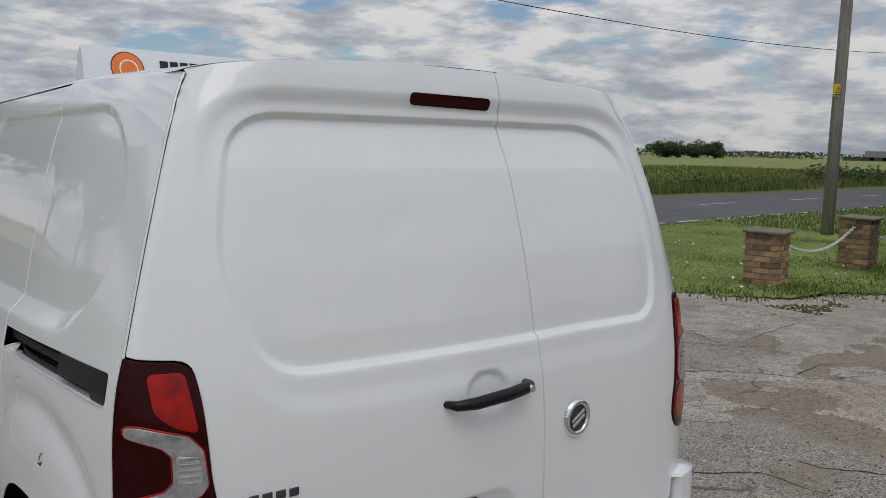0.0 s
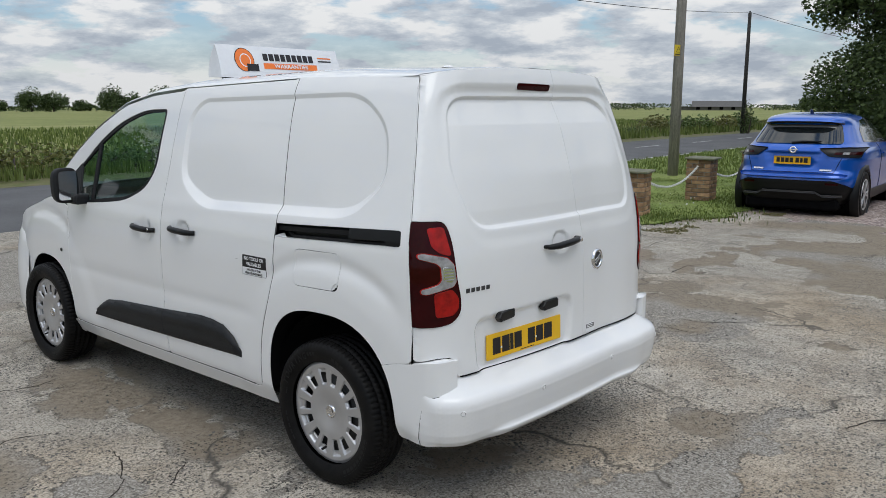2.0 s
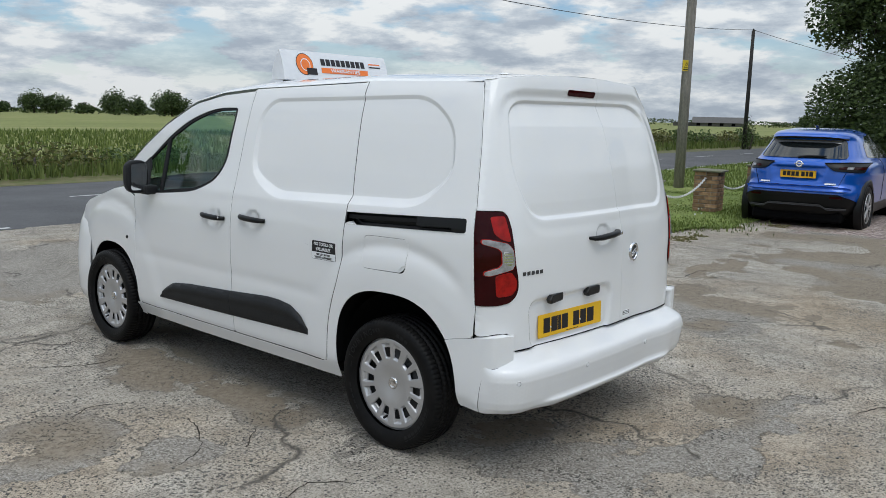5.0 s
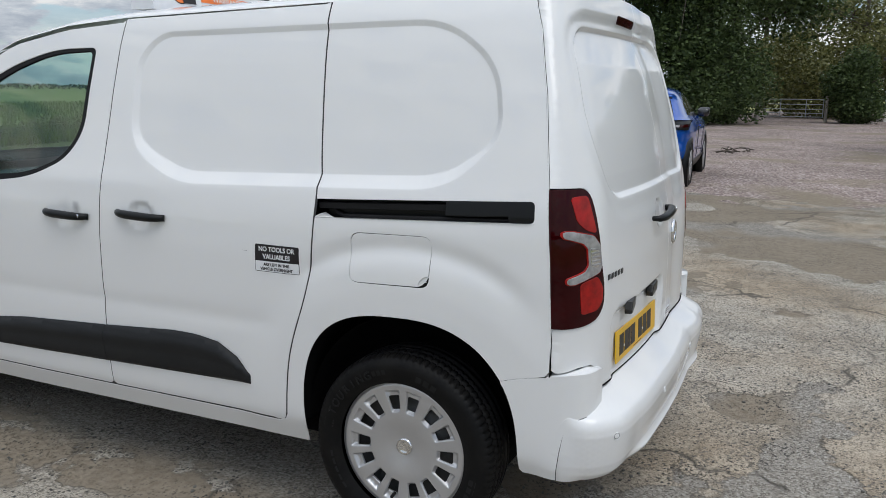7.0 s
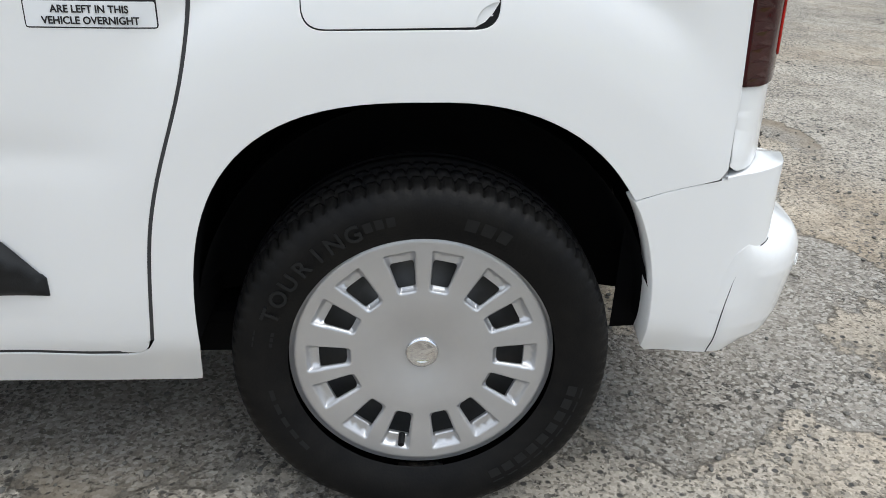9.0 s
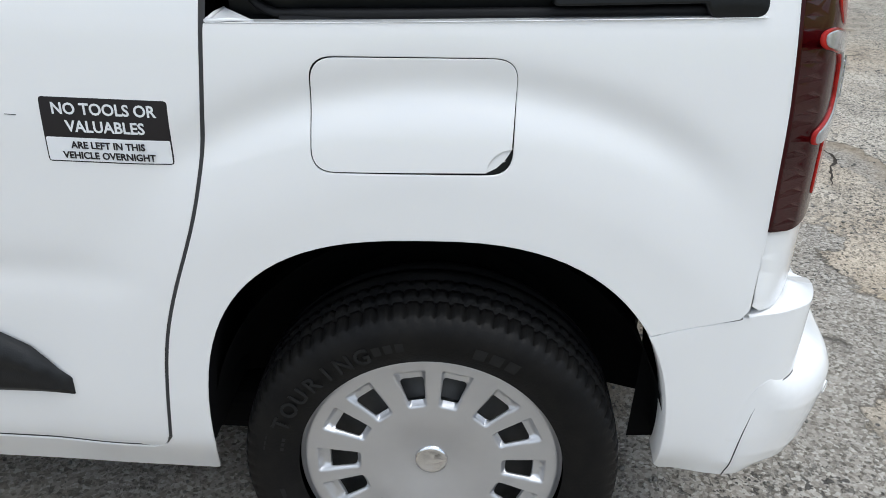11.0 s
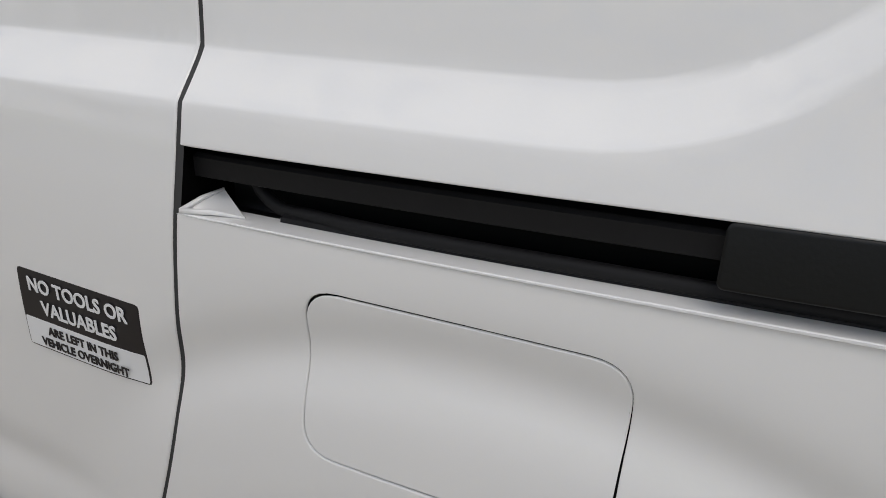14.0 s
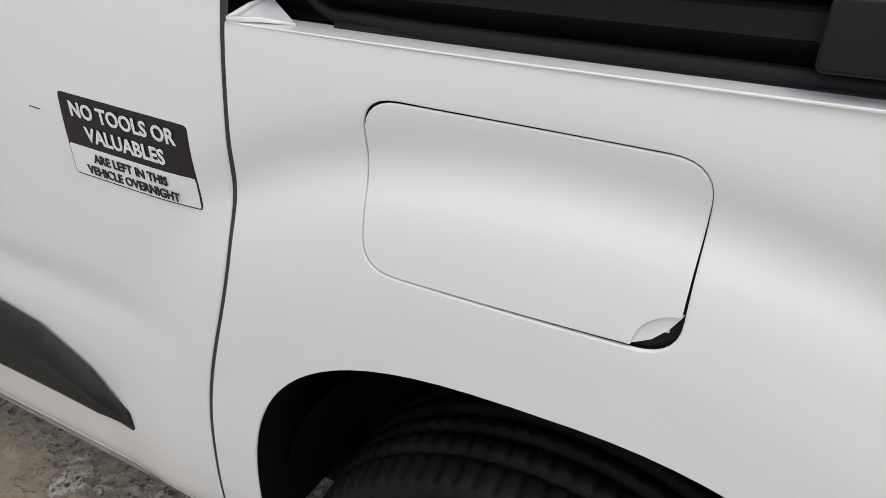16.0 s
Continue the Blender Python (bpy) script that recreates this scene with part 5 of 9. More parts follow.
    for y, z in ((.162, .905), (-.088, 1.042), (.168, 1.04), (-.02, .905)):
        part("pocket_rivet", lathe([(0, .002), (.004, .0015), (.005, 0)], 12, tiltm(y, z, .054)), SATIN, pocket)
    # the flap itself, hinged at its front edge and shut, with a finger notch at its lower free corner
    hinge = Matrix.Translation((-.912, .184, 0)) @ Matrix.Rotation(radians(FLAP_SWING), 4, "Z")
    bowed = lambda u, z: .912 - side_x(.184 - np.asarray(u, float), np.asarray(z, float))

    def skin(u, z):
        """u runs from the hinge edge to the free edge."""
        lx, ly = bowed(u, z), -u
        p = np.stack([lx, ly, np.asarray(z, float) + 0 * u], -1)
        R_ = np.array(hinge)[:3, :3]
        return p @ R_.T + np.array(hinge.translation)
    bite = [(.2862 - .035 * math.cos(a), .8980 + .035 * math.sin(a)) for a in np.linspace(.02, 1.54, 12)]
    ol = rounded([(.0042, 1.0516), (.0042, .8932), bite[0]] + bite[1:-1] + [bite[-1], (.2876, 1.0560)], [.033, .033] + [.001] * 12 + [.033], 8)
    fl = panel("fuel_flap", ol, [], skin, PAINT, van, "white fuel flap, shut flush with the panel", step=.012, flange=.0022, lip=.0008)
    back = panel("flap_back", ol, [], lambda u, z: skin(u, z) + np.array(hinge.to_3x3() @ Vector((.0022, 0, 0))), PAINT, fl, step=.012, flange=0, flip=True)
    panel("finger_cup", [(.2512, .8970)] + bite[1:-1] + [(.2870, .9330), (.2780, .9180), (.2660, .9050)], [], lambda u, z: skin(u, z) + np.array([.0045, 0, 0]), PAINT, fl, "pale finger cup in the flap's corner", step=.005, flange=.001, lip=.0004)
    L = lambda u0, u1, d0, d1, z0, z1, r=.003: rbox((d0, -u1, z0), (d1, -u0, z1), r, 2, hinge)
    tab = spline([(.012, 0, .912), (.016, 0, .903), (.026, 0, .900), (.036, 0, .895), (.040, 0, .882)], 12)
    pts, m = [], 9
    for i, (d, _, z) in enumerate(tab):
        for k in range(m):
            t = -1 + 2 * k / (m - 1)
            w = .020 * (1 - .35 * (i / 11) ** 4)
            pts.append(hinge @ Vector((d, -.258 - w * t, z + .003 * t * t)))
    tb = arr("finger_tab", pts, [(i * m + j, i * m + j + 1, (i + 1) * m + j + 1, (i + 1) * m + j) for i in range(11) for j in range(m - 1)], PAINT, fl, "white curled finger tab")
    so = tb.modifiers.new("thick", "SOLIDIFY")
    so.thickness, so.offset = .003, 0
    tray = rounded([(.050, .924), (.10, .917), (.15, .915), (.235, .918), (.240, .936), (.266, .943), (.265, .975), (.259, .988), (.264, 1.000), (.251, 1.016), (.251, 1.034), (.205, 1.037), (.112, 1.037), (.100, 1.046), (.058, 1.042), (.048, 1.010)], .004, 3)
    box = lambda u, z, u0, u1, z0, z1, e=.003: smooth(u0 - e, u0 + e, u) * (1 - smooth(u1 - e, u1 + e, u)) * smooth(z0 - e, z0 + e, z) * (1 - smooth(z1 - e, z1 + e, z))
    oval = lambda u, z, cu, cz, ru, rz: 1 - smooth(.70, 1.1, np.hypot((u - cu) / ru, (z - cz) / rz))

    def relief(u, z):
        d = .015 + (.006 + .33 * np.clip(1.030 - z, 0, .034)) * smooth(.988, .997, z) * (1 - smooth(.203, .212, u)) + .010 * box(u, z, .040, .108, 1.002, 1.07)
        d = d - .010 * oval(u, z, .104, .976, .017, .011) - .008 * oval(u, z, .168, .955, .028, .020)
        d = d + .016 * box(u, z, .224, .256, .950, .992) - .016 * box(u, z, .235, .247, .962, .981, .002) - .010 * box(u, z, .203, .210, 1.012, 1.05)
        d = d + .006 * box(u, z, .06, .225, .90, .930) - .004 * box(u, z, .09, .125, .90, .945) + .005 * oval(u, z, .226, 1.008, .016, .016) + .004 * box(u, z, .226, .27, .93, .950)
        return np.maximum(d, .0165) + bowed(u, z)
    panel("flap_bracket", tray, [], lambda u, z: (np.stack([relief(u, z), -u + 0 * z, z + 0 * u], -1) @ np.array(hinge.to_3x3()).T + np.array(hinge.translation)), SATIN, fl,
          "moulded black plastic bracket on the flap", step=.0042, flange=.012, lip=.002, flip=True)
    part("latch_clip", join(L(.206, .230, .020, .044, .914, .923, .003), L(.204, .213, .036, .046, .912, .926, .002)), SATIN, fl)
    for zz in (0.0, .006, .012, .018):
        part("arm_rib", rbox((.026, -.046, .975 + zz), (.0335, -.022, .978 + zz), .001, 1, hinge), SATIN, fl)
    part("arm_clip", join(L(.022, .046, .024, .040, .944, .949, .001), L(.022, .028, .024, .040, .944, .962, .001), L(.040, .046, .024, .040, .944, .962, .001)), SATIN, fl)
    arm = spline([(.020, -.085, 0), (.024, -.05, 0), (.033, -.02, 0), (.043, -.004, 0), (.055, .010, 0)], 16)
    pts, fs = [], []
    for i, (x, y, _) in enumerate(arm):
        for z in (.930, 1.022):
            for t in (-.006, .006):
                pts.append(hinge @ Vector((x + t * .4, y + t, z - .010 * smooth(0, 1, i / 15) * (1 if z > 1 else -1))))
        if i:
            o = 4 * i
            fs += [(o - 4, o, o + 1, o - 3), (o - 3, o + 1, o + 3, o - 1), (o - 1, o + 3, o + 2, o - 2), (o - 2, o + 2, o, o - 4)]
    fs += [(0, 1, 3, 2), (60, 62, 63, 61)]
    arr("hinge_arm", pts, fs, SATIN, fl, "curved black hinge arm", soft=False)
    part("hinge_hood", tube([hinge @ Vector((.036, -.016, 1.020)), hinge @ Vector((.044, -.002, 1.020)), hinge @ Vector((.056, .010, 1.012))], [.006, .010, .007], 14), SATIN, fl)
    for u, z in ((.246, 1.026), (.262, .970), (.246, .930)):
        part("metal_clip", L(u - .006, u + .009, .012 + float(bowed(u, z)), .0235 + float(bowed(u, z)), z - .006, z + .006, .0015), SILVER, fl)
    # fuel label on the bracket
    lab = hinge @ Matrix(((0, 0, 1, .0278 + float(bowed(.164, 1.0135))), (1, 0, 0, -.164), (0, 1, 0, 1.0135), (0, 0, 0, 1))) @ pose(0, 0, 0, -18.5, 0, 1.5)
    part("fuel_label", rbox((-.0295, -.0150, -.003), (.0295, .0150, .0006), .0005, 1, lab), VINYL, fl, "white diesel fuel grade label")

    def cell(x, y, w, h, word, size):
        part("label_cell", prism(rounded([(-w, -h), (w, -h), (w, h), (-w, h)], .002, 3), .0003, 0, 1, lab @ pose(x, y, .0006)), INK, fl)
        part("label_cell_face", prism(rounded([(-w + .0006, -h + .0006), (w - .0006, -h + .0006), (w - .0006, h - .0006), (-w + .0006, h - .0006)], .0016, 3), .0003, 0, 1, lab @ pose(x, y, .0008)), VINYL, fl)
        text_part("label_word", word, size, lab @ pose(x, y, .0013), INK, fl, .0001)
    for k, wd in enumerate(("B7", "B10", "B20", "B30")):
        cell(-.0213 + k * .0142, .0072, .0065, .0062, wd, .0064)
    cell(-.0213, -.0072, .0065, .0062, "XTL", .0064)
    text_part("label_word", "DIESEL", .0115, lab @ pose(.0035, -.0074, .0010), INK, fl, .0001)
    part("label_book_mark", rbox((.0225, -.0120, .0006), (.0278, -.003, .0010), .0003, 1, lab), INK, fl)


def build_sticker():
    y0, y1, z0, z1 = .562, .382, .890, .984
    sk = panel("overnight_sticker", rounded([(y0, z1), (y0, z0), (y1, z0), (y1, z1)], .004, 3), [], lambda y, z: left(y, z) - np.array([.0008, 0, 0]), INK, van, "black and white sticker about tools and valuables", step=.02, flange=.0004, flip=True)
    panel("sticker_face", rounded([(y0 - .0018, .926), (y0 - .0018, z0 + .0018), (y1 + .0018, z0 + .0018), (y1 + .0018, .926)], .002, 3), [], lambda y, z: left(y, z) - np.array([.0014, 0, 0]), VINYL, sk, step=.02, flange=.0003, flip=True)

    def line(word, z, size, material, squash):
        xx = float(side_x(np.array(.47), np.array(z)))
        m = Matrix(((0, 0, -1, -xx - .0022), (-1, 0, 0, .472), (0, 1, 0, z), (0, 0, 0, 1)))
        text_part("sticker_line", word, size, m, material, sk, .0004, squash=squash, piece="letter")
    line("NO TOOLS OR", .9685, .0235, VINYL, .93)
    line("VALUABLES", .943, .0235, VINYL, .93)
    line("ARE LEFT IN THIS", .9155, .0145, INK, .95)
    line("VEHICLE OVERNIGHT", .900, .0145, INK, .95)
    part("paint_scratch", tube([(-float(side_x(np.array(.60), np.array(.956))) - .0002, .615, .957), (-float(side_x(np.array(.6), np.array(.956))) - .0002, .598, .9565)], .0006, 4), STEEL, van)


def build_mirrors_and_cab():
    for s in (-1, 1):
        x0 = s * .93
        shell = bmesh.new()
        bmesh.ops.create_uvsphere(shell, u_segments=24, v_segments=14, radius=1)
        for v in shell.verts:
            q = v.co
            v.co = Vector([math.copysign(abs(c) ** .6, c) for c in q])
            v.co = Vector((x0 + s * (.055 + .075 * v.co.x), 2.20 + .075 * v.co.y * (1 if v.co.y > 0 else .25), 1.215 + .105 * v.co.z))
        mi = part("door_mirror", shell, PLASTIC, van, "black door mirror housing", True)
        part("mirror_arm", rbox((x0 - .06 if s > 0 else x0 - .03, 2.14, 1.10), (x0 + .03 if s > 0 else x0 + .06, 2.23, 1.16), .015, 2), PLASTIC, mi)
        part("mirror_glass", prism(rounded([(-.055, -.085), (.055, -.085), (.058, .085), (-.05, .085)], .02, 4), .003, 0, 1, pose(x0 + s * .055, 2.179, 1.215, 90, 0, 0)), CHROME, mi, "mirror glass")
    for x in (-.42, .42):
        prof = rounded([(-.24, .0), (.24, .0), (.22, .42), (.15, .62), (-.15, .62), (-.22, .42)], .06, 5)
        st = part("seat_back", prism(prof, .14, .04, 3, pose(x, 1.62, .62, 78, 0, 0)), SEAT, van, "grey fabric seat", True)
        part("head_rest", rbox((x - .14, 1.42, 1.25), (x + .14, 1.53, 1.47), .04, 3), SEAT, st)
        part("seat_cushion", rbox((x - .25, 1.55, .50), (x + .25, 2.05, .66), .05, 3), SEAT, st)
    part("bulkhead", rbox((-.72, 1.20, .35), (.72, 1.23, 1.74), .01, 1), DASH, van, "dark cab bulkhead")
    part("dashboard", rbox((-.80, 2.25, .70), (.80, 2.75, 1.08), .06, 3), DASH, van, "dark plastic dashboard", True)
    part("steering_wheel", lathe([(.165 + .016 * math.cos(t), .016 * math.sin(t)) for t in np.linspace(0, 2 * math.pi, 10, endpoint=False)], 36, pose(.40, 2.12, 1.02, 62, 0, 0), True), DASH, van, "black steering wheel", True)
    part("van_floor", rbox((-.70, -.30, .215), (.70, 3.40, .32), .03, 2), LINER, van)
    part("rear_axle", tube([(-.70, 0, .30), (-.3, .02, .25), (.3, .02, .25), (.70, 0, .30)], .045, 10), LINER, van)
    part("exhaust_silencer", rbox((.10, -.44, .23), (.55, -.12, .34), .06, 3), LINER, van)
    part("load_lining", rbox((-.62, -.40, .34), (.62, 1.19, 1.62), .05, 2), LINER, van)
    for s in (-1, 1):
        ys = np.linspace(-.44, 1.28, 24)
        pts, fs = [], []
        for y in ys:
            for z in (.31, .8, 1.0, 1.3, 1.6, 1.76):
                pts.append((s * (float(side_x(np.array(y), np.array(z))) - .085), y, z))
        fs = [(i * 6 + j, i * 6 + j + 1, i * 6 + j + 7, i * 6 + j + 6) for i in range(23) for j in range(5) if not (abs(ys[i] - 0) < .42 and j == 0)]
        arr("side_lining", pts, fs, LINER, van)
    part("roof_aerial", lathe([(0, .010), (.018, .008), (.028, 0)], 20, pose(-.30, -.20, 1.852)), PAINT, van)


def build_roof_sign():
    sg = thing("roof_sign", "white plastic roof sign with orange and black print", "sign", (.115, 1.55, 1.848))
    prof = []
    for t in np.linspace(0, 1, 12):
        prof.append((-.055 + .055 * t ** 1.5, .19 * t))
    for t in np.linspace(1, 0, 12)[1:]:
        prof.append((.075 - .075 * t ** 2.2, .19 * t))
    w = .465
    pts, n = [], len(prof)
    for x in (-w, w):
        pts += [(x, y, z) for y, z in prof]
    fs = [(k, k + 1, n + k + 1, n + k) for k in range(n - 1)] + [tuple(range(n))[::-1], tuple(range(n, 2 * n)), (0, n, 2 * n - 1, n - 1)]
    body = arr("sign_body", pts, fs, WHITE_PLASTIC, sg, soft=False)
    f = lambda x, z: Vector((x, -.055 + .055 * (z / .19) ** 1.5 - .0015, z))

    def face_piece(name, ol, material, lift=0.0):
        bm = bmesh.new()
        fvs = [bm.verts.new(f(x, z) + Vector((0, -lift, 0))) for x, z in ol]
        bm.faces.new(fvs)
        return part(name, bm, material, sg)
    circle = lambda cx, cz, r: [(cx + r * math.cos(t), cz + r * math.sin(t)) for t in np.linspace(0, 2 * math.pi, 32, endpoint=False)]
    face_piece("logo_ring", circle(-.285, .105, .070), INK)
    face_piece("logo_disc", circle(-.285, .105, .066), ORANGE, .0006)
    face_piece("logo_band", circle(-.280, .102, .040), VINYL, .0012)
    face_piece("logo_core", circle(-.280, .102, .034), ORANGE, .0018)
    face_piece("logo_block", [(-.275, .04), (-.19, .04), (-.19, .082), (-.275, .082)], INK, .0024)
    x = -.145
    for k in range(9):
        face_piece("name_block", [(x, .104), (x + .036, .104), (x + .036, .147), (x, .147)], INK, .0006)
        x += .0445
    face_piece("orange_band", [(-.15, .055), (.27, .055), (.27, .090), (-.15, .090)], ORANGE, .0006)
    q = f(0, .0725)
    text_part("band_word", "WARRANTIES", .034, Matrix.Translation((.06, q.y - .0045, .0725)) @ pose(0, 0, 0, 72, 0, 0), VINYL, sg, .0004, squash=1.25)
    for k in range(2):
        face_piece("small_print_bar", [(.29, .112 + .02 * k), (.40, .112 + .02 * k), (.40, .120 + .02 * k), (.29, .120 + .02 * k)], ORANGE if k else INK, .0006)
    part("sign_foot", rbox((-.38, -.05, -.012), (.38, .07, .004), .004, 2), RUBBER, sg)


FLAP_SWING = 0
build_side(left, -1)
build_side(right, 1)
build_roof()
build_rear()
build_wheels()
build_rail()
build_filler()
build_sticker()
build_mirrors_and_cab()


def widen_right():
    """The far side of the body stands a little further out and back than the near one mirrored."""
    for ob in van.children_recursive:
        if ob.type != "MESH" or ob.name.startswith("wheel") or (ob.parent is not van and ob.parent.name.startswith("wheel")):
            continue
        n = len(ob.data.vertices)
        co = np.empty(n * 3, np.float32)
        ob.data.vertices.foreach_get("co", co)
        P = co.reshape(-1, 3)
        x, y = P[:, 0].copy(), P[:, 1].copy()
        P[:, 0] += .040 * smooth(.45, .75, x)
        P[:, 1] -= .027 * smooth(.30, .60, x) * (1 - smooth(-.45, .10, y))
        ob.data.vertices.foreach_set("co", P.ravel())
        ob.data.update()


widen_right()
build_roof_sign()


# ---- ground ----
_tab = np.random.RandomState(7).rand(256, 256)


def vnoise(x, y):
    xi, yi = np.floor(x).astype(int), np.floor(y).astype(int)
    fx, fy = x - xi, y - yi
    fx, fy = fx * fx * (3 - 2 * fx), fy * fy * (3 - 2 * fy)
    g = lambda a, b: _tab[a % 256, b % 256]
    return (g(xi, yi) * (1 - fx) + g(xi + 1, yi) * fx) * (1 - fy) + (g(xi, yi + 1) * (1 - fx) + g(xi + 1, yi + 1) * fx) * fy


def fbm(x, y, octaves=5, gain=.5):
    out, amp, tot = 0, 1, 0
    for k in range(octaves):
        out = out + amp * vnoise(x * 2 ** k + 17.3 * k, y * 2 ** k + 9.1 * k)
        tot += amp
        amp *= gain
    return out / tot


def ground_mat(name, layers):
    """A ground material from a function that wires colours; layers(N, L, vec) gives colour and height outputs."""
    m = bpy.data.materials.new(name)
    m.use_nodes = True
    N, L = m.node_tree.nodes, m.node_tree.links
    p = N["Principled BSDF"]
    p.inputs["Roughness"].default_value = 0.92
    p.inputs["Specular IOR Level"].default_value = 0.25
    co = N.new("ShaderNodeTexCoord")
    col, hgt, k = layers(N, L, co.outputs["Object"])
    L.new(col, p.inputs["Base Color"])
    b = N.new("ShaderNodeBump")
    b.inputs["Strength"].default_value, b.inputs["Distance"].default_value = k, 0.012
    L.new(hgt, b.inputs["Height"])
    L.new(b.outputs[0], p.inputs["Normal"])
    return m


def n_noise(N, L, vec, scale, detail=5, rough=.6):
    n = N.new("ShaderNodeTexNoise")
    n.inputs["Scale"].default_value, n.inputs["Detail"].default_value, n.inputs["Roughness"].default_value = scale, detail, rough
    L.new(vec, n.inputs["Vector"])
    return n.outputs["Fac"]


def n_ramp(N, L, fac, stops):
    r = N.new("ShaderNodeValToRGB")
    e = r.color_ramp.elements
    while len(e) < len(stops):
        e.new(0.5)
    for k, (pos, c) in enumerate(stops):
        e[k].position, e[k].color = pos, (*c, 1) if len(c) == 3 else c
    L.new(fac, r.inputs[0])
    return r.outputs[0]


def n_mix(N, L, fac, a, b, mode="MIX"):
    m = N.new("ShaderNodeMix")
    m.data_type, m.blend_type = "RGBA", mode
    for sock, v in (("Factor", fac), ("A", a), ("B", b)):
        if isinstance(v, (int, float)):
            m.inputs[sock].default_value = v
        elif isinstance(v, tuple):
            m.inputs[sock].default_value = (*v, 1)
        else:
            L.new(v, m.inputs[sock])
    return m.outputs["Result"]


def n_math(N, L, op, a, b=0.0):
    m = N.new("ShaderNodeMath")
    m.operation = op
    for k, v in enumerate((a, b)):
        if isinstance(v, (int, float)):
            m.inputs[k].default_value = v
        else:
            L.new(v, m.inputs[k])
    return m.outputs[0]


def yard_layers(N, L, vec):
    at = N.new("ShaderNodeAttribute")
    at.attribute_name = "worn"
    rag = n_math(N, L, "MULTIPLY", n_math(N, L, "SUBTRACT", n_noise(N, L, vec, 2.6, 12, .70), .5), 2.3)
    edge = n_math(N, L, "ADD", at.outputs["Fac"], rag)
    worn = n_ramp(N, L, edge, [(.46, (0, 0, 0)), (.56, (1, 1, 1))])
    rim = n_ramp(N, L, edge, [(.44, (0, 0, 0)), (.50, (1, 1, 1)), (.60, (0, 0, 0))])
    at2 = N.new("ShaderNodeAttribute")
    at2.attribute_name = "earth"
    earth = at2.outputs["Fac"]
    # pale top coat with grains
    top = n_ramp(N, L, n_noise(N, L, vec, .9, 5), [(.33, (.395, .362, .312)), (.55, (.500, .462, .403)), (.70, (.565, .528, .468))])
    vo = N.new("ShaderNodeTexVoronoi")
    vo.inputs["Scale"].default_value = 150
    L.new(vec, vo.inputs["Vector"])
    sepc = N.new("ShaderNodeSeparateColor")
    L.new(vo.outputs["Color"], sepc.inputs[0])
    grain = n_ramp(N, L, sepc.outputs[0], [(0, (.30, .29, .28)), (.12, (.66, .65, .62)), (.40, (.93, .92, .90)), (.85, (1.08, 1.07, 1.05)), (1, (1.24, 1.23, 1.21))])
    top = n_mix(N, L, 1.0, top, grain, "MULTIPLY")
    blot = n_ramp(N, L, n_noise(N, L, vec, 4.5, 8, .65), [(.34, (.74, .73, .71)), (.50, (.97, .96, .95)), (.66, (1.10, 1.10, 1.09))])
    top = n_mix(N, L, 1.0, top, blot, "MULTIPLY")
    tan = n_ramp(N, L, n_noise(N, L, vec, .38, 6, .6), [(.50, (0, 0, 0)), (.66, (.75, .75, .75))])
    top = n_mix(N, L, tan, top, n_mix(N, L, 1.0, top, (.92, .80, .66), "MULTIPLY"))
    # pits that show dark stones
    pit = n_ramp(N, L, n_noise(N, L, vec, 34, 4, .65), [(.55, (0, 0, 0)), (.60, (1, 1, 1))])
    pitmask = n_ramp(N, L, n_noise(N, L, vec, 1.3, 4), [(.40, (.15, .15, .15)), (.62, (1, 1, 1))])
    pits = n_mix(N, L, 1.0, pit, pitmask, "MULTIPLY")
    top = n_mix(N, L, pits, top, (.16, .152, .138))
    v3 = N.new("ShaderNodeTexVoronoi")
    v3.inputs["Scale"].default_value = 42
    L.new(vec, v3.inputs["Vector"])
    sep3 = N.new("ShaderNodeSeparateColor")
    L.new(v3.outputs["Color"], sep3.inputs[0])
    few = n_ramp(N, L, n_math(N, L, "ADD", sep3.outputs[0], n_math(N, L, "MULTIPLY", n_noise(N, L, vec, 1.1, 5), .5)), [(.885, (0, 0, 0)), (.895, (1, 1, 1))])
    dot = n_ramp(N, L, v3.outputs["Distance"], [(.22, (1, 1, 1)), (.34, (0, 0, 0))])
    top = n_mix(N, L, n_mix(N, L, 1.0, few, dot, "MULTIPLY"), top, (.085, .080, .074))
    # worn ground: dark broken stone and brown earth
    v2 = N.new("ShaderNodeTexVoronoi")
    v2.inputs["Scale"].default_value = 120
    L.new(vec, v2.inputs["Vector"])
    sep2 = N.new("ShaderNodeSeparateColor")
    L.new(v2.outputs["Color"], sep2.inputs[0])
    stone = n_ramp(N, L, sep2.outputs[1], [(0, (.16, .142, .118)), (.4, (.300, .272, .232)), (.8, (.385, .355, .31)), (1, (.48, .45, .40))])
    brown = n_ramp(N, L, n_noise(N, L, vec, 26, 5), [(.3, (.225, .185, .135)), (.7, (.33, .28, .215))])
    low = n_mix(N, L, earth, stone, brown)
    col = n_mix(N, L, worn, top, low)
    # broken shadow line put into the colour round the worn patches
    brk = n_ramp(N, L, n_noise(N, L, vec, 5, 6), [(.46, (0, 0, 0)), (.62, (.75, .75, .75))])
    col = n_mix(N, L, n_mix(N, L, 1.0, rim, brk, "MULTIPLY"), col, (.115, .10, .082))
    # small dark holes in clusters
    sp = n_ramp(N, L, n_noise(N, L, vec, 70, 2, .5), [(.585, (0, 0, 0)), (.612, (1, 1, 1))])
    cl = n_ramp(N, L, n_noise(N, L, vec, 2.3, 7, .62), [(.44, (.12, .12, .12)), (.60, (1, 1, 1))])
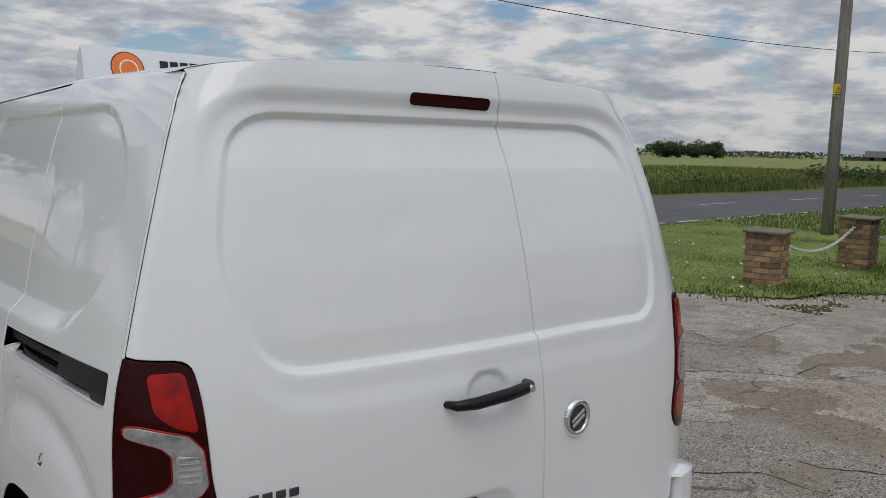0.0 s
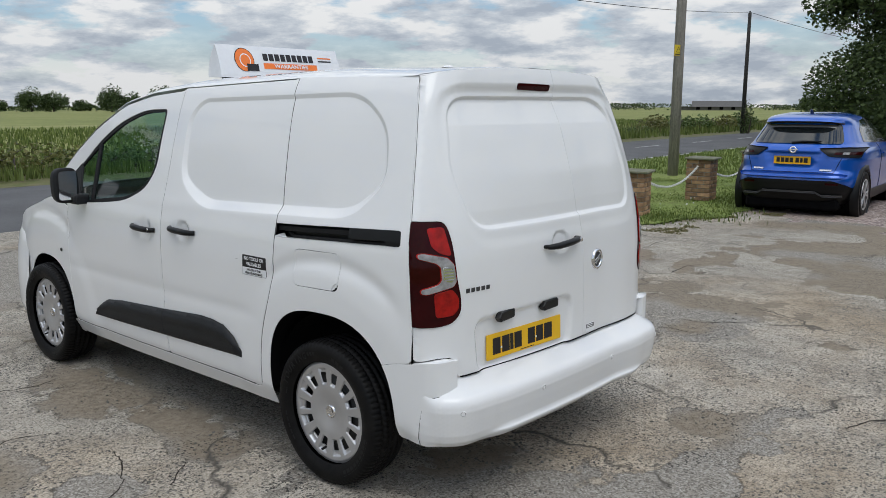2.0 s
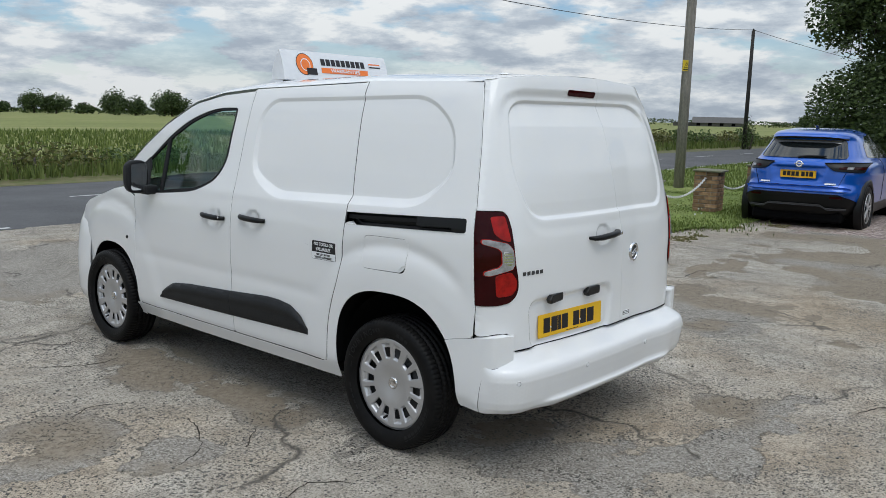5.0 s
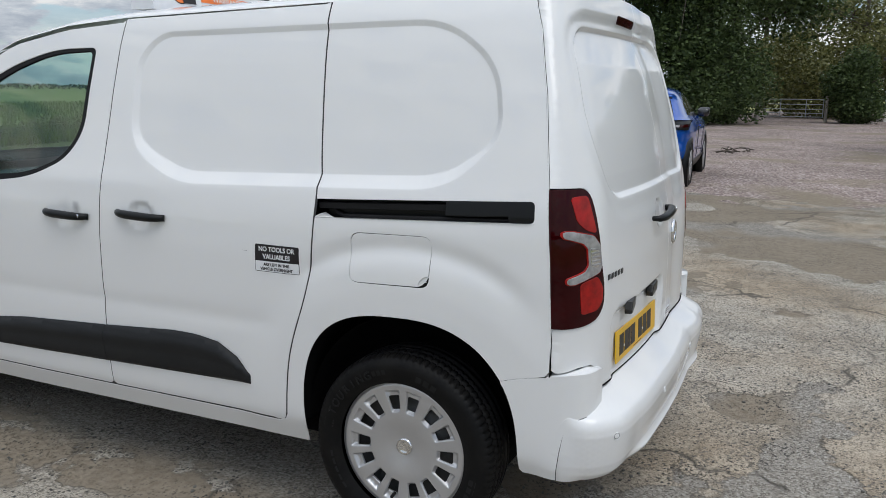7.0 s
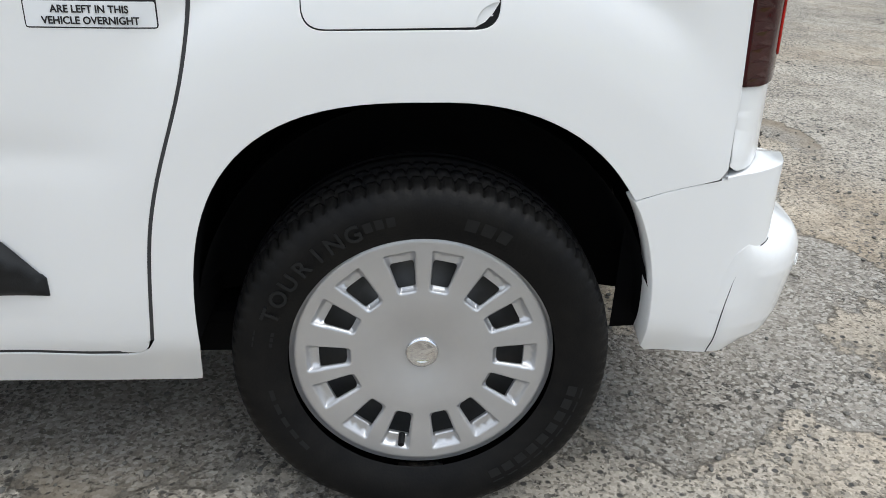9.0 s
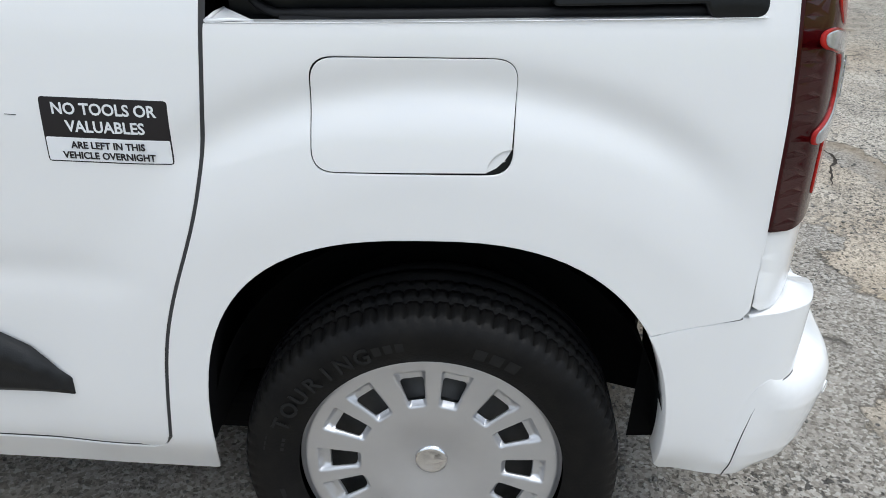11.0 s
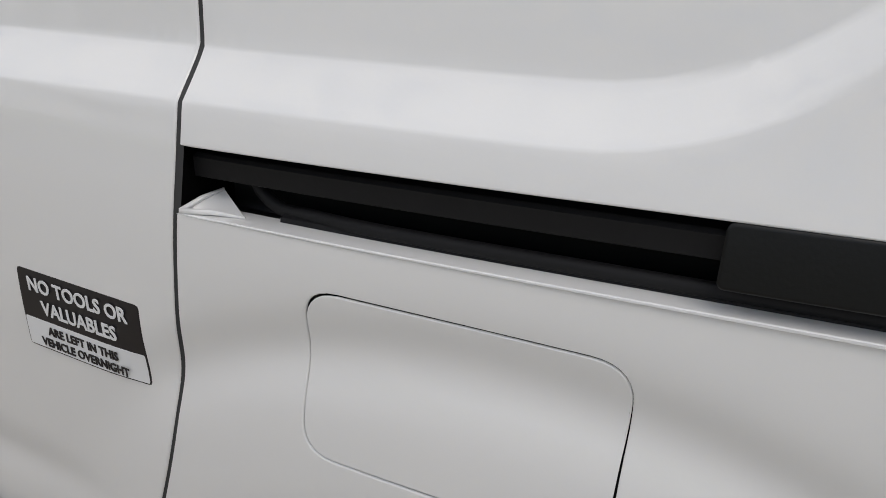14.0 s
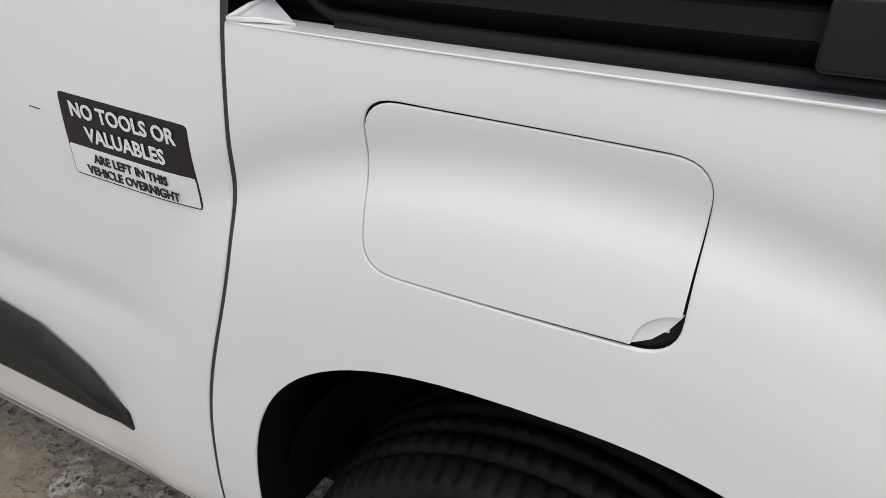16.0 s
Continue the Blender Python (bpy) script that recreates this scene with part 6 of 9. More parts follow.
    holes_ = n_mix(N, L, 1.0, sp, cl, "MULTIPLY")
    col = n_mix(N, L, holes_, col, (.075, .07, .062))
    # cracks
    wob = N.new("ShaderNodeTexNoise")
    wob.inputs["Scale"].default_value, wob.inputs["Detail"].default_value = 2.2, 6
    L.new(vec, wob.inputs["Vector"])
    sh = N.new("ShaderNodeVectorMath")
    sh.operation = "MULTIPLY_ADD"
    sh.inputs[1].default_value = (.55, .55, 0)
    L.new(wob.outputs["Color"], sh.inputs[0])
    L.new(vec, sh.inputs[2])
    cr = N.new("ShaderNodeTexVoronoi")
    cr.feature = "DISTANCE_TO_EDGE"
    cr.inputs["Scale"].default_value = .45
    L.new(sh.outputs[0], cr.inputs["Vector"])
    line = n_ramp(N, L, cr.outputs["Distance"], [(0.0, (1, 1, 1)), (.0025, (1, 1, 1)), (.0055, (0, 0, 0))])
    gap = n_ramp(N, L, n_noise(N, L, vec, .8, 3), [(.50, (0, 0, 0)), (.58, (1, 1, 1))])
    crack = n_mix(N, L, 1.0, line, gap, "MULTIPLY")
    col = n_mix(N, L, crack, col, (.12, .108, .092))
    h = n_math(N, L, "ADD", n_math(N, L, "MULTIPLY", sepc.outputs[0], .5), n_math(N, L, "MULTIPLY", sep2.outputs[1], .5))
    h = n_math(N, L, "SUBTRACT", h, n_math(N, L, "MULTIPLY", pits, .9))
    h = n_math(N, L, "SUBTRACT", h, n_math(N, L, "MULTIPLY", holes_, 1.4))
    h = n_math(N, L, "SUBTRACT", h, n_math(N, L, "MULTIPLY", worn, .8))
    h = n_math(N, L, "SUBTRACT", h, n_math(N, L, "MULTIPLY", crack, 1.6))
    return col, h, .75


def gravel_layers(N, L, vec):
    v = N.new("ShaderNodeTexVoronoi")
    v.inputs["Scale"].default_value = 30
    L.new(vec, v.inputs["Vector"])
    s = N.new("ShaderNodeSeparateColor")
    L.new(v.outputs["Color"], s.inputs[0])
    col = n_ramp(N, L, s.outputs[0], [(0, (.12, .095, .09)), (.4, (.25, .20, .19)), (.8, (.36, .31, .29)), (1, (.50, .46, .44))])
    big = n_ramp(N, L, n_noise(N, L, vec, .5, 5), [(.35, (.86, .83, .78)), (.65, (1.28, 1.22, 1.18))])
    col = n_mix(N, L, 1.0, col, big, "MULTIPLY")
    dirt = n_ramp(N, L, n_noise(N, L, vec, .33, 4), [(.52, (0, 0, 0)), (.62, (.8, .8, .8))])
    col = n_mix(N, L, dirt, col, (.24, .20, .14))
    return col, s.outputs[0], .8


def grass_layers(N, L, vec):
    col = n_ramp(N, L, n_noise(N, L, vec, .55, 6), [(.3, (.105, .140, .034)), (.5, (.150, .200, .046)), (.7, (.205, .235, .075))])
    fine = n_ramp(N, L, n_noise(N, L, vec, 14, 5), [(.3, (.6, .6, .6)), (.7, (1.3, 1.3, 1.2))])
    return n_mix(N, L, 1.0, col, fine, "MULTIPLY"), n_noise(N, L, vec, 20, 4), .8


def field_layers(N, L, vec):
    mp = N.new("ShaderNodeMapping")
    mp.inputs["Scale"].default_value = (.02, .10, 1)
    L.new(vec, mp.inputs[0])
    col = n_ramp(N, L, n_noise(N, L, mp.outputs[0], 1.6, 7), [(.3, (.150, .170, .050)), (.5, (.195, .210, .066)), (.7, (.255, .250, .105))])
    fine = n_ramp(N, L, n_noise(N, L, vec, 1.5, 6), [(.3, (.72, .74, .7)), (.7, (1.2, 1.2, 1.15))])
    return n_mix(N, L, 1.0, col, fine, "MULTIPLY"), n_noise(N, L, vec, 4, 4), .6


def road_layers(N, L, vec):
    col = n_ramp(N, L, n_noise(N, L, vec, .7, 6), [(.3, (.085, .085, .088)), (.7, (.125, .125, .128))])
    fine = n_ramp(N, L, n_noise(N, L, vec, 45, 3), [(.3, (.75, .75, .75)), (.7, (1.2, 1.2, 1.2))])
    return n_mix(N, L, 1.0, col, fine, "MULTIPLY"), n_noise(N, L, vec, 60, 3), .4


YARD = ground_mat("worn_tarmac", yard_layers)
GRAVEL = ground_mat("pinkish_gravel", gravel_layers)
GRASS = ground_mat("short_grass", grass_layers)
FIELD = ground_mat("field_crop", field_layers)
ROAD = ground_mat("road_asphalt", road_layers)
ROAD_PAINT = mat("road_paint", (.62, .62, .60), .7, var=.35, var_scale=7)

near_edge = lambda x: 8.92 + .047 * np.asarray(x, float)
far_edge = lambda x: 15.35 + .050 * np.asarray(x, float)


def sheet(name, xs, ys, zfn, material, label="", keep=None, kind="structure", category="ground"):
    X, Y = np.meshgrid(xs, ys)
    Z = zfn(X, Y)
    n = len(xs)
    I, J = np.meshgrid(np.arange(len(ys) - 1), np.arange(n - 1), indexing="ij")
    o = (I * n + J).ravel()
    F = np.stack([o, o + 1, o + n + 1, o + n], 1)
    if keep is not None:
        cx = (X[:-1, :-1] + X[1:, 1:]).ravel() / 2
        cy = (Y[:-1, :-1] + Y[1:, 1:]).ravel() / 2
        F = F[keep(cx, cy)]
    P = np.stack([X.ravel(), Y.ravel(), Z.ravel()], 1)
    used, inv = np.unique(F.ravel(), return_inverse=True)
    me = bpy.data.meshes.new(name)
    me.from_pydata(P[used].tolist(), [], inv.reshape(-1, 4).tolist())
    me.polygons.foreach_set("use_smooth", [True] * len(me.polygons))
    ob = link_mesh(name, me, material)
    return tagged(ob, label, category, "", kind), P[used]


def steps(parts_):
    out = []
    for a, b, s in parts_:
        out += list(np.arange(a, b, s))
    return np.array(out + [parts_[-1][1]])


# the verge's edge: yard tarmac ends where grass begins
VERGE = np.array([(5.4, 9.15), (6.3, 6.6), (6.8, 4.3), (7.25, 3.25), (7.9, 2.72), (9.0, 2.42), (10.2, 2.30), (13.0, 2.75), (18, 3.4), (26, 4.0), (34, 4.4), (34, 10.5), (5.4, 9.17)])


def in_verge(x, y):
    e = .22 * (fbm(x * 2.1, y * 2.1, 4) - .5) * 2
    return inside(np.stack([x + e, y + e], 1), VERGE)


def yard_keep(x, y):
    e = .30 * (fbm(x * 1.7 + 5, y * 1.7, 4) - .5) * 2
    return (y < near_edge(x) - .02 + 0 * e) & (x + e < 9.6 + .12 * y) & ~in_verge(x, y) & (y > -12)


def yard_height(x, y):
    return -.010 * worn_mask(x, y) + .010 * (fbm(x * .8, y * .8, 4) - .5) + .004 * (fbm(x * 9, y * 9, 3) - .5)


WORN = [(-1.74, .74, .20, .22), (-2.35, 1.05, .32, .16), (4.6, 1.9, .9, .35), (3.2, -.35, .55, .16), (.35, -1.20, .75, .16), (-.35, -1.05, .35, .22), (-2.75, 1.9, .35, .25), (-2.3, -.9, .22, .12), (1.75, -1.75, .40, .10)]
BROWN = [(-1.93, 1.31, .20, .24), (-1.03, 1.98, .30, .46), (-.90, 1.30, .20, .55), (-1.00, .82, .15, .18), (3.95, .78, .42, .40), (.95, -.95, .30, .14), (5.3, .95, .8, .25), (-.55, 3.1, .35, .4)]


def brown_mask(x, y):
    m = 0 * x
    wx, wy = x + .4 * (fbm(x * 1.3, y * 1.3 + 3, 4) - .5), y + .4 * (fbm(x * 1.3 + 9, y * 1.3, 4) - .5)
    for cx, cy, rx, ry in BROWN:
        m = np.maximum(m, 1 - smooth(.6, 1.9, np.hypot((wx - cx) / rx, (wy - cy) / ry)))
    return m


def worn_mask(x, y):
    wx, wy = x + .5 * (fbm(x * 1.1, y * 1.1 + 3, 4) - .5), y + .5 * (fbm(x * 1.1 + 9, y * 1.1, 4) - .5)
    a = fbm(wx * .55 + 2.4, wy * .55 + 1.3, 6, .55)
    near_side = (1 - smooth(.0, .6, np.abs(x + 1.2) - 1.3)) * (1 - smooth(.0, .8, np.abs(y + .4) - 2.2))
    a = a + .085 * smooth(1.4, 3.0, x) - .10 * near_side
    m = smooth(.555, .67, a)
    for cx, cy, rx, ry in WORN + BROWN:
        d = np.hypot((wx - cx) / rx, (wy - cy) / ry) + 2.2 * (fbm(x * 3.3 + cx, y * 3.3, 5, .6) - .5)
        m = np.maximum(m, 1 - smooth(.45, 1.5, d))
    # under the van: dark bare earth, which also paints in some of its shade
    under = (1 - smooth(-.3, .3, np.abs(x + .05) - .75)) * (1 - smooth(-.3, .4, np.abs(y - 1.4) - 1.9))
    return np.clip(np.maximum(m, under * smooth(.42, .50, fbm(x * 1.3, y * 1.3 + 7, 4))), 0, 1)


ground_xs = steps([(-1500, -60, 90), (-60, 120, 6), (120, 1500, 60)])
sheet("ground", ground_xs, ground_xs, lambda x, y: -.07 + 0 * x, FIELD, "flat green farmland reaching to the horizon")
xs = steps([(-11, -6, .25), (-6, 3.2, .028), (3.2, 6, .06), (6, 11.2, .10)])
ys = steps([(-12, -4.5, .25), (-4.5, 3.4, .028), (3.4, 6, .06), (6, 10, .10)])
yard_ob, P = sheet("yard", xs, ys, yard_height, YARD, "worn pale tarmac yard, cracked and patched", yard_keep)
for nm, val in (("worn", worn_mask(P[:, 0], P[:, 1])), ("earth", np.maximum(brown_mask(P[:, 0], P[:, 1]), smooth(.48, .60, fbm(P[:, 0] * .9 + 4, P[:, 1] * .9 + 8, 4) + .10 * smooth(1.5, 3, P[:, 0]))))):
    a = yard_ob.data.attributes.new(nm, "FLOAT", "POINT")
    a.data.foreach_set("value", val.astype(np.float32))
CRACK = mat("dark_crack_filling", (.060, .052, .043), .95, var=.45, var_scale=30, spec=.1)


def crack(places, seed, wide=.006):
    """An open, ragged crack along the given places: a sunken dark strip of uneven width."""
    rs = np.random.RandomState(seed)
    q = np.concatenate([np.array(a) + (np.array(b) - np.array(a)) * np.linspace(0, 1, max(3, int(math.dist(a, b) / .025)), endpoint=False)[:, None] for a, b in zip(places, places[1:])])
    n = len(q)
    q = q + .030 * np.stack([fbm(np.arange(n) * .12 + seed, np.full(n, 1.5), 4) - .5, fbm(np.arange(n) * .12 + seed, np.full(n, 7.5), 4) - .5], 1) * 2 + rs.normal(size=(n, 2)) * .003
    t = np.gradient(q, axis=0)
    t /= np.maximum(np.linalg.norm(t, axis=1), 1e-6)[:, None]
    w = wide * (.35 + .9 * rs.rand(n)) * np.minimum(1, 4 * np.minimum(np.arange(n), n - 1 - np.arange(n)) / n + .15)
    o = np.stack([-t[:, 1], t[:, 0]], 1) * w[:, None]
    pts = []
    for k in range(n):
        for side in (-1, 1):
            x, y = q[k] + side * o[k]
            pts.append((x, y, float(yard_height(np.array([x]), np.array([y]))[0]) + .0025))
    return arr("crack", pts, [(2 * k, 2 * k + 1, 2 * k + 3, 2 * k + 2) for k in range(n - 1)], CRACK, yard_ob)


for k, line in enumerate(([(-1.37, .45), (-1.37, .51), (-1.30, .59), (-1.17, .69)], [(-1.68, -.12), (-1.56, -.06), (-1.44, -.02), (-1.36, -.08), (-1.30, -.19)], [(-1.37, 1.11), (-1.42, .91), (-1.51, .70), (-1.61, .62), (-1.80, .56)],
                          [(-1.84, 1.5), (-1.66, 1.57), (-1.51, 1.52), (-1.40, 1.47)], [(-1.6, 2.55), (-1.34, 2.35), (-1.2, 2.32), (-.99, 2.41)], [(-1.45, 2.93), (-1.29, 2.84), (-1.1, 2.94), (-.94, 2.98)], [(1.7, -.75), (1.76, -.82), (1.78, -1.03)],
                          [(1.30, -1.58), (1.41, -1.63), (1.64, -1.73), (1.85, -1.70)], [(4.3, 2.3), (4.81, 2.12), (5.05, 1.79), (5.5, 1.5)], [(3.6, 1.7), (4.09, 1.48), (4.35, 1.21), (4.57, .88), (5.1, .6)], [(5.3, 1.85), (5.7, 1.92), (6.6, 2.0)], [(4.48, .98), (5.0, 1.05), (5.36, .94)], [(2.9, .15), (2.95, -.05), (3.22, -.48)],
                          [(-2.6, 2.6), (-2.2, 2.3), (-2.1, 1.9)], [(-2.5, .1), (-2.2, .25), (-2.0, .2)], [(2.2, .4), (2.6, .1), (2.6, -.3)])):
    crack(line, 30 + k, .0042 if k < 7 else .007)
gx = steps([(8.2, 20, .2), (20, 70, .6)])
gy = steps([(-16, -6, .6), (-6, 5, .2)])
sheet("gravel_drive", gx, gy, lambda x, y: -.012 + .02 * (fbm(x * .7, y * .7, 4) - .5), GRAVEL, "pinkish gravel drive with scattered leaves", lambda x, y: ~in_verge(x, y) & (y < 4.3))
vx, vy = steps([(5, 14, .12), (14, 36, .4)]), steps([(2, 5, .12), (5, 11, .3)])
sheet("verge", vx, vy, lambda x, y: .012 + .05 * (fbm(x * .9, y * .9, 4) - .4), GRASS, "short green grass verge with small flowers", lambda x, y: in_verge(x, y) & (y < near_edge(x)))
rx_ = steps([(-90, -20, 5), (-20, 60, 1.0), (60, 300, 12)])
rt = np.linspace(0, 1, 9)
pts, fs = [], []
for x in rx_:
    for t in rt:
        pts.append((x, float(near_edge(x)) * (1 - t) + float(far_edge(x)) * t, -.005 + .05 * (1 - (2 * t - 1) ** 2)))
fs = [(i * 9 + j, (i + 1) * 9 + j, (i + 1) * 9 + j + 1, i * 9 + j + 1) for i in range(len(rx_) - 1) for j in range(8)]
tagged(arr("road", pts, fs, ROAD), "grey two-lane asphalt country road", "road", kind="structure")


def road_mark(x0, x1, t, w=.10):
    y = lambda x: float(near_edge(x)) * (1 - t) + float(far_edge(x)) * t
    z = -.005 + .05 * (1 - (2 * t - 1) ** 2) + .004
    return tagged(arr("road_marking", [(x0, y(x0) - w / 2, z), (x1, y(x1) - w / 2, z), (x1, y(x1) + w / 2, z), (x0, y(x0) + w / 2, z)], [(0, 1, 2, 3)], ROAD_PAINT), "worn white road line", "road marking", "white road lines", "structure")


for k in range(-4, 14):
    road_mark(15.2 + 6 * k, 17.4 + 6 * k, .5)
for k in range(-8, 30):
    if k < 0:
        road_mark(-1.2 + 2.6 * (k + 1), .9 + 2.6 * (k + 1), .022, .12)
    else:
        road_mark(14 + 1.5 * k, 14.9 + 1.5 * k, .03, .12)
# dusty foot of the far hedge
pts, fs = [], []
bx = np.arange(-60, 200, 1.5)
for x in bx:
    y = float(far_edge(x))
    w = .5 * vnoise(np.array([x * .7]), np.array([2.0]))[0]
    pts += [(x, y - .02, .0), (x, y + .5 + w, .06), (x, y + 1.6 + w, .16), (x, y + 4.5, .20), (x, y + 7, -.069)]
fs = [(i * 5 + j, i * 5 + 5 + j, i * 5 + 6 + j, i * 5 + 1 + j) for i in range(len(bx) - 1) for j in range(4)]
BANK = ground_mat("dry_bank", lambda N, L, v: (n_ramp(N, L, n_noise(N, L, v, 3, 5), [(.35, (.17, .15, .085)), (.6, (.11, .125, .045))]), n_noise(N, L, v, 12, 4), .8))
tagged(arr("roadside_bank", pts, fs, BANK), "dry earth bank at the road's far side", "bank", kind="structure")


# ---- plants ----
def leaves(name, centres, size, material, rs, parent=None, label="", flat=.5, long=1.6, curl=.25):
    """Many separate leaves, each a bent pair of triangles-of-four, at the given places."""
    n = len(centres)
    d = rs.normal(size=(n, 3))
    d[:, 2] *= flat
    d /= np.linalg.norm(d, axis=1)[:, None]
    q = rs.normal(size=(n, 3))
    s = np.cross(d, q)
    s /= np.linalg.norm(s, axis=1)[:, None]
    u = np.cross(s, d)
    ln = (size * (.6 + .8 * rs.rand(n)))[:, None]
    w = ln / long * .5
    c = np.asarray(centres)
    P = np.stack([c - d * ln * .5, c + s * w + u * w * curl, c + d * ln * .5, c - s * w + u * w * curl], 1).reshape(-1, 3)
    me = bpy.data.meshes.new(name)
    me.vertices.add(4 * n)
    me.vertices.foreach_set("co", P.astype(np.float32).ravel())
    me.loops.add(6 * n)
    o = np.arange(n)[:, None] * 4
    me.loops.foreach_set("vertex_index", (o + np.array([0, 1, 2, 0, 2, 3])).ravel().astype(np.int32))
    me.polygons.add(2 * n)
    me.polygons.foreach_set("loop_start", (np.arange(2 * n) * 3).astype(np.int32))
    me.update(calc_edges=True)
    return link_mesh(name, me, material, parent, label)


def lumps(rs, n, boxes, fuzz=.16):
    """Leaf places in the outer part of several ellipsoids (x, y, z, rx, ry, rz)."""
    out = []
    vol = np.array([b[3] * b[4] + b[4] * b[5] + b[3] * b[5] for b in boxes])
    for b, k in zip(boxes, (n * vol / vol.sum()).astype(int)):
        v = rs.normal(size=(k, 3))
        v /= np.linalg.norm(v, axis=1)[:, None]
        rad = 1 - np.abs(rs.normal(size=k)) * fuzz * 1.4
        lump = .80 + .42 * fbm(v[:, 0] * 2.2 + b[0] * 3 + v[:, 2], v[:, 1] * 2.2 + b[1] + v[:, 2] * 1.7, 4)
        out.append(np.array(b[:3]) + v * np.array(b[3:]) * (rad * lump)[:, None])
    p = np.concatenate(out)
    return p[p[:, 2] > .02]


LEAF = leaf_mat("dark_green_leaves", (.026, .044, .016), (.112, .158, .054))
LEAF_LIGHT = leaf_mat("fresh_green_leaves", (.040, .068, .018), (.135, .185, .060))
LEAF_OLIVE = leaf_mat("olive_leaves", (.062, .072, .022), (.21, .205, .070))
BLADE = leaf_mat("grass_blades", (.066, .098, .020), (.205, .250, .072), through_=.32)
DRY = leaf_mat("dry_stems", (.10, .10, .04), (.26, .23, .11), through_=.3)
BARK = mat("bark", (.085, .07, .055), .9, var=.5, var_scale=12, bump=.6, bump_scale=40)


def limbs(rs, base, height, radius, spread, n=5, forks=3):
    """A trunk with forked limbs; returns the mesh and the limb ends."""
    bms, ends = [], []
    top = Vector(base) + Vector((rs.normal() * .04 * height, rs.normal() * .04 * height, height * .42))
    pts = [Vector(base).lerp(top, t) + Vector((rs.normal(), rs.normal(), 0)) * .012 * height * (t > 0) for t in np.linspace(0, 1, 6)]
    bms.append(tube(pts, [radius * (1 - .45 * t) for t in np.linspace(0, 1, 6)], 8))
    for k in range(n):
        a = 2 * math.pi * (k + rs.rand() * .6) / n
        reach = spread * (.55 + .5 * rs.rand())
        end = top + Vector((math.cos(a) * reach, math.sin(a) * reach, height * (.22 + .36 * rs.rand())))
        mid = top.lerp(end, .5) + Vector((0, 0, -.06 * height))
        line = [top - Vector((0, 0, .05 * height)), mid, end]
        bms.append(tube([Vector(p) for p in spline(line, 6)], [radius * .5 * (1 - .8 * t) for t in np.linspace(0, 1, 6)], 6))
        for j in range(forks):
            t = .35 + .6 * rs.rand()
            st = mid.lerp(end, t)
            e2 = st + Vector((rs.normal() * .28 * spread, rs.normal() * .28 * spread, height * .14 * (.3 + rs.rand())))
            bms.append(tube([st, st.lerp(e2, .5) + Vector((0, 0, .03 * height)), e2], [radius * .2, radius * .13, radius * .04], 5))
            ends.append(e2)
        ends.append(end)
    return join(*bms), ends


def tree(at, height, spread, label, seed, leafmat=LEAF, count=6000, leaf=.16, clump=.8, group="", radius=None, base_h=None):
    rs = np.random.RandomState(seed)
    t = thing("tree", label, "tree", at, group)
    bm, ends = limbs(rs, (0, 0, 0), height, radius or height * .028, spread)
    part("trunk", bm, BARK, t)
    c = []
    for e in ends:
        k = count // len(ends)
        v = rs.normal(size=(k, 3)) * np.array([1, 1, .75]) * clump * height / 8 * .55
        c.append(np.array(e) + v)
        for _ in range(2):
            o = rs.normal(size=3) * np.array([1, 1, .6]) * clump * height / 8
            c.append(np.array(e) + o + rs.normal(size=(k // 3, 3)) * clump * height / 8 * .30)
    leaves("crown", np.concatenate(c), leaf, leafmat, rs, t)
    return t


def bush(at, boxes, label, seed, leafmat=LEAF, count=12000, leaf=.12, name="bush", category="bush", group="", fuzz=.16, stems=5):
    rs = np.random.RandomState(seed)
    b = thing(name, label, category, at, group)
    sts = []
    for k in range(stems):
        bx = boxes[k % len(boxes)]
        sts.append(tube([(bx[0] * .5 + rs.normal() * .2, bx[1] * .2 + rs.normal() * .2, 0), (bx[0] + rs.normal() * .3, bx[1] + rs.normal() * .3, bx[2]), (bx[0] + rs.normal() * .5 * bx[3], bx[1] + rs.normal() * .5 * bx[4], bx[2] + .6 * bx[5])], [.05, .035, .012], 6))
    tagged(part("stem", join(*sts), BARK, b), kind="stuff")
    leaves("foliage", lumps(rs, count, boxes, fuzz), leaf, leafmat, rs, b)
    return b


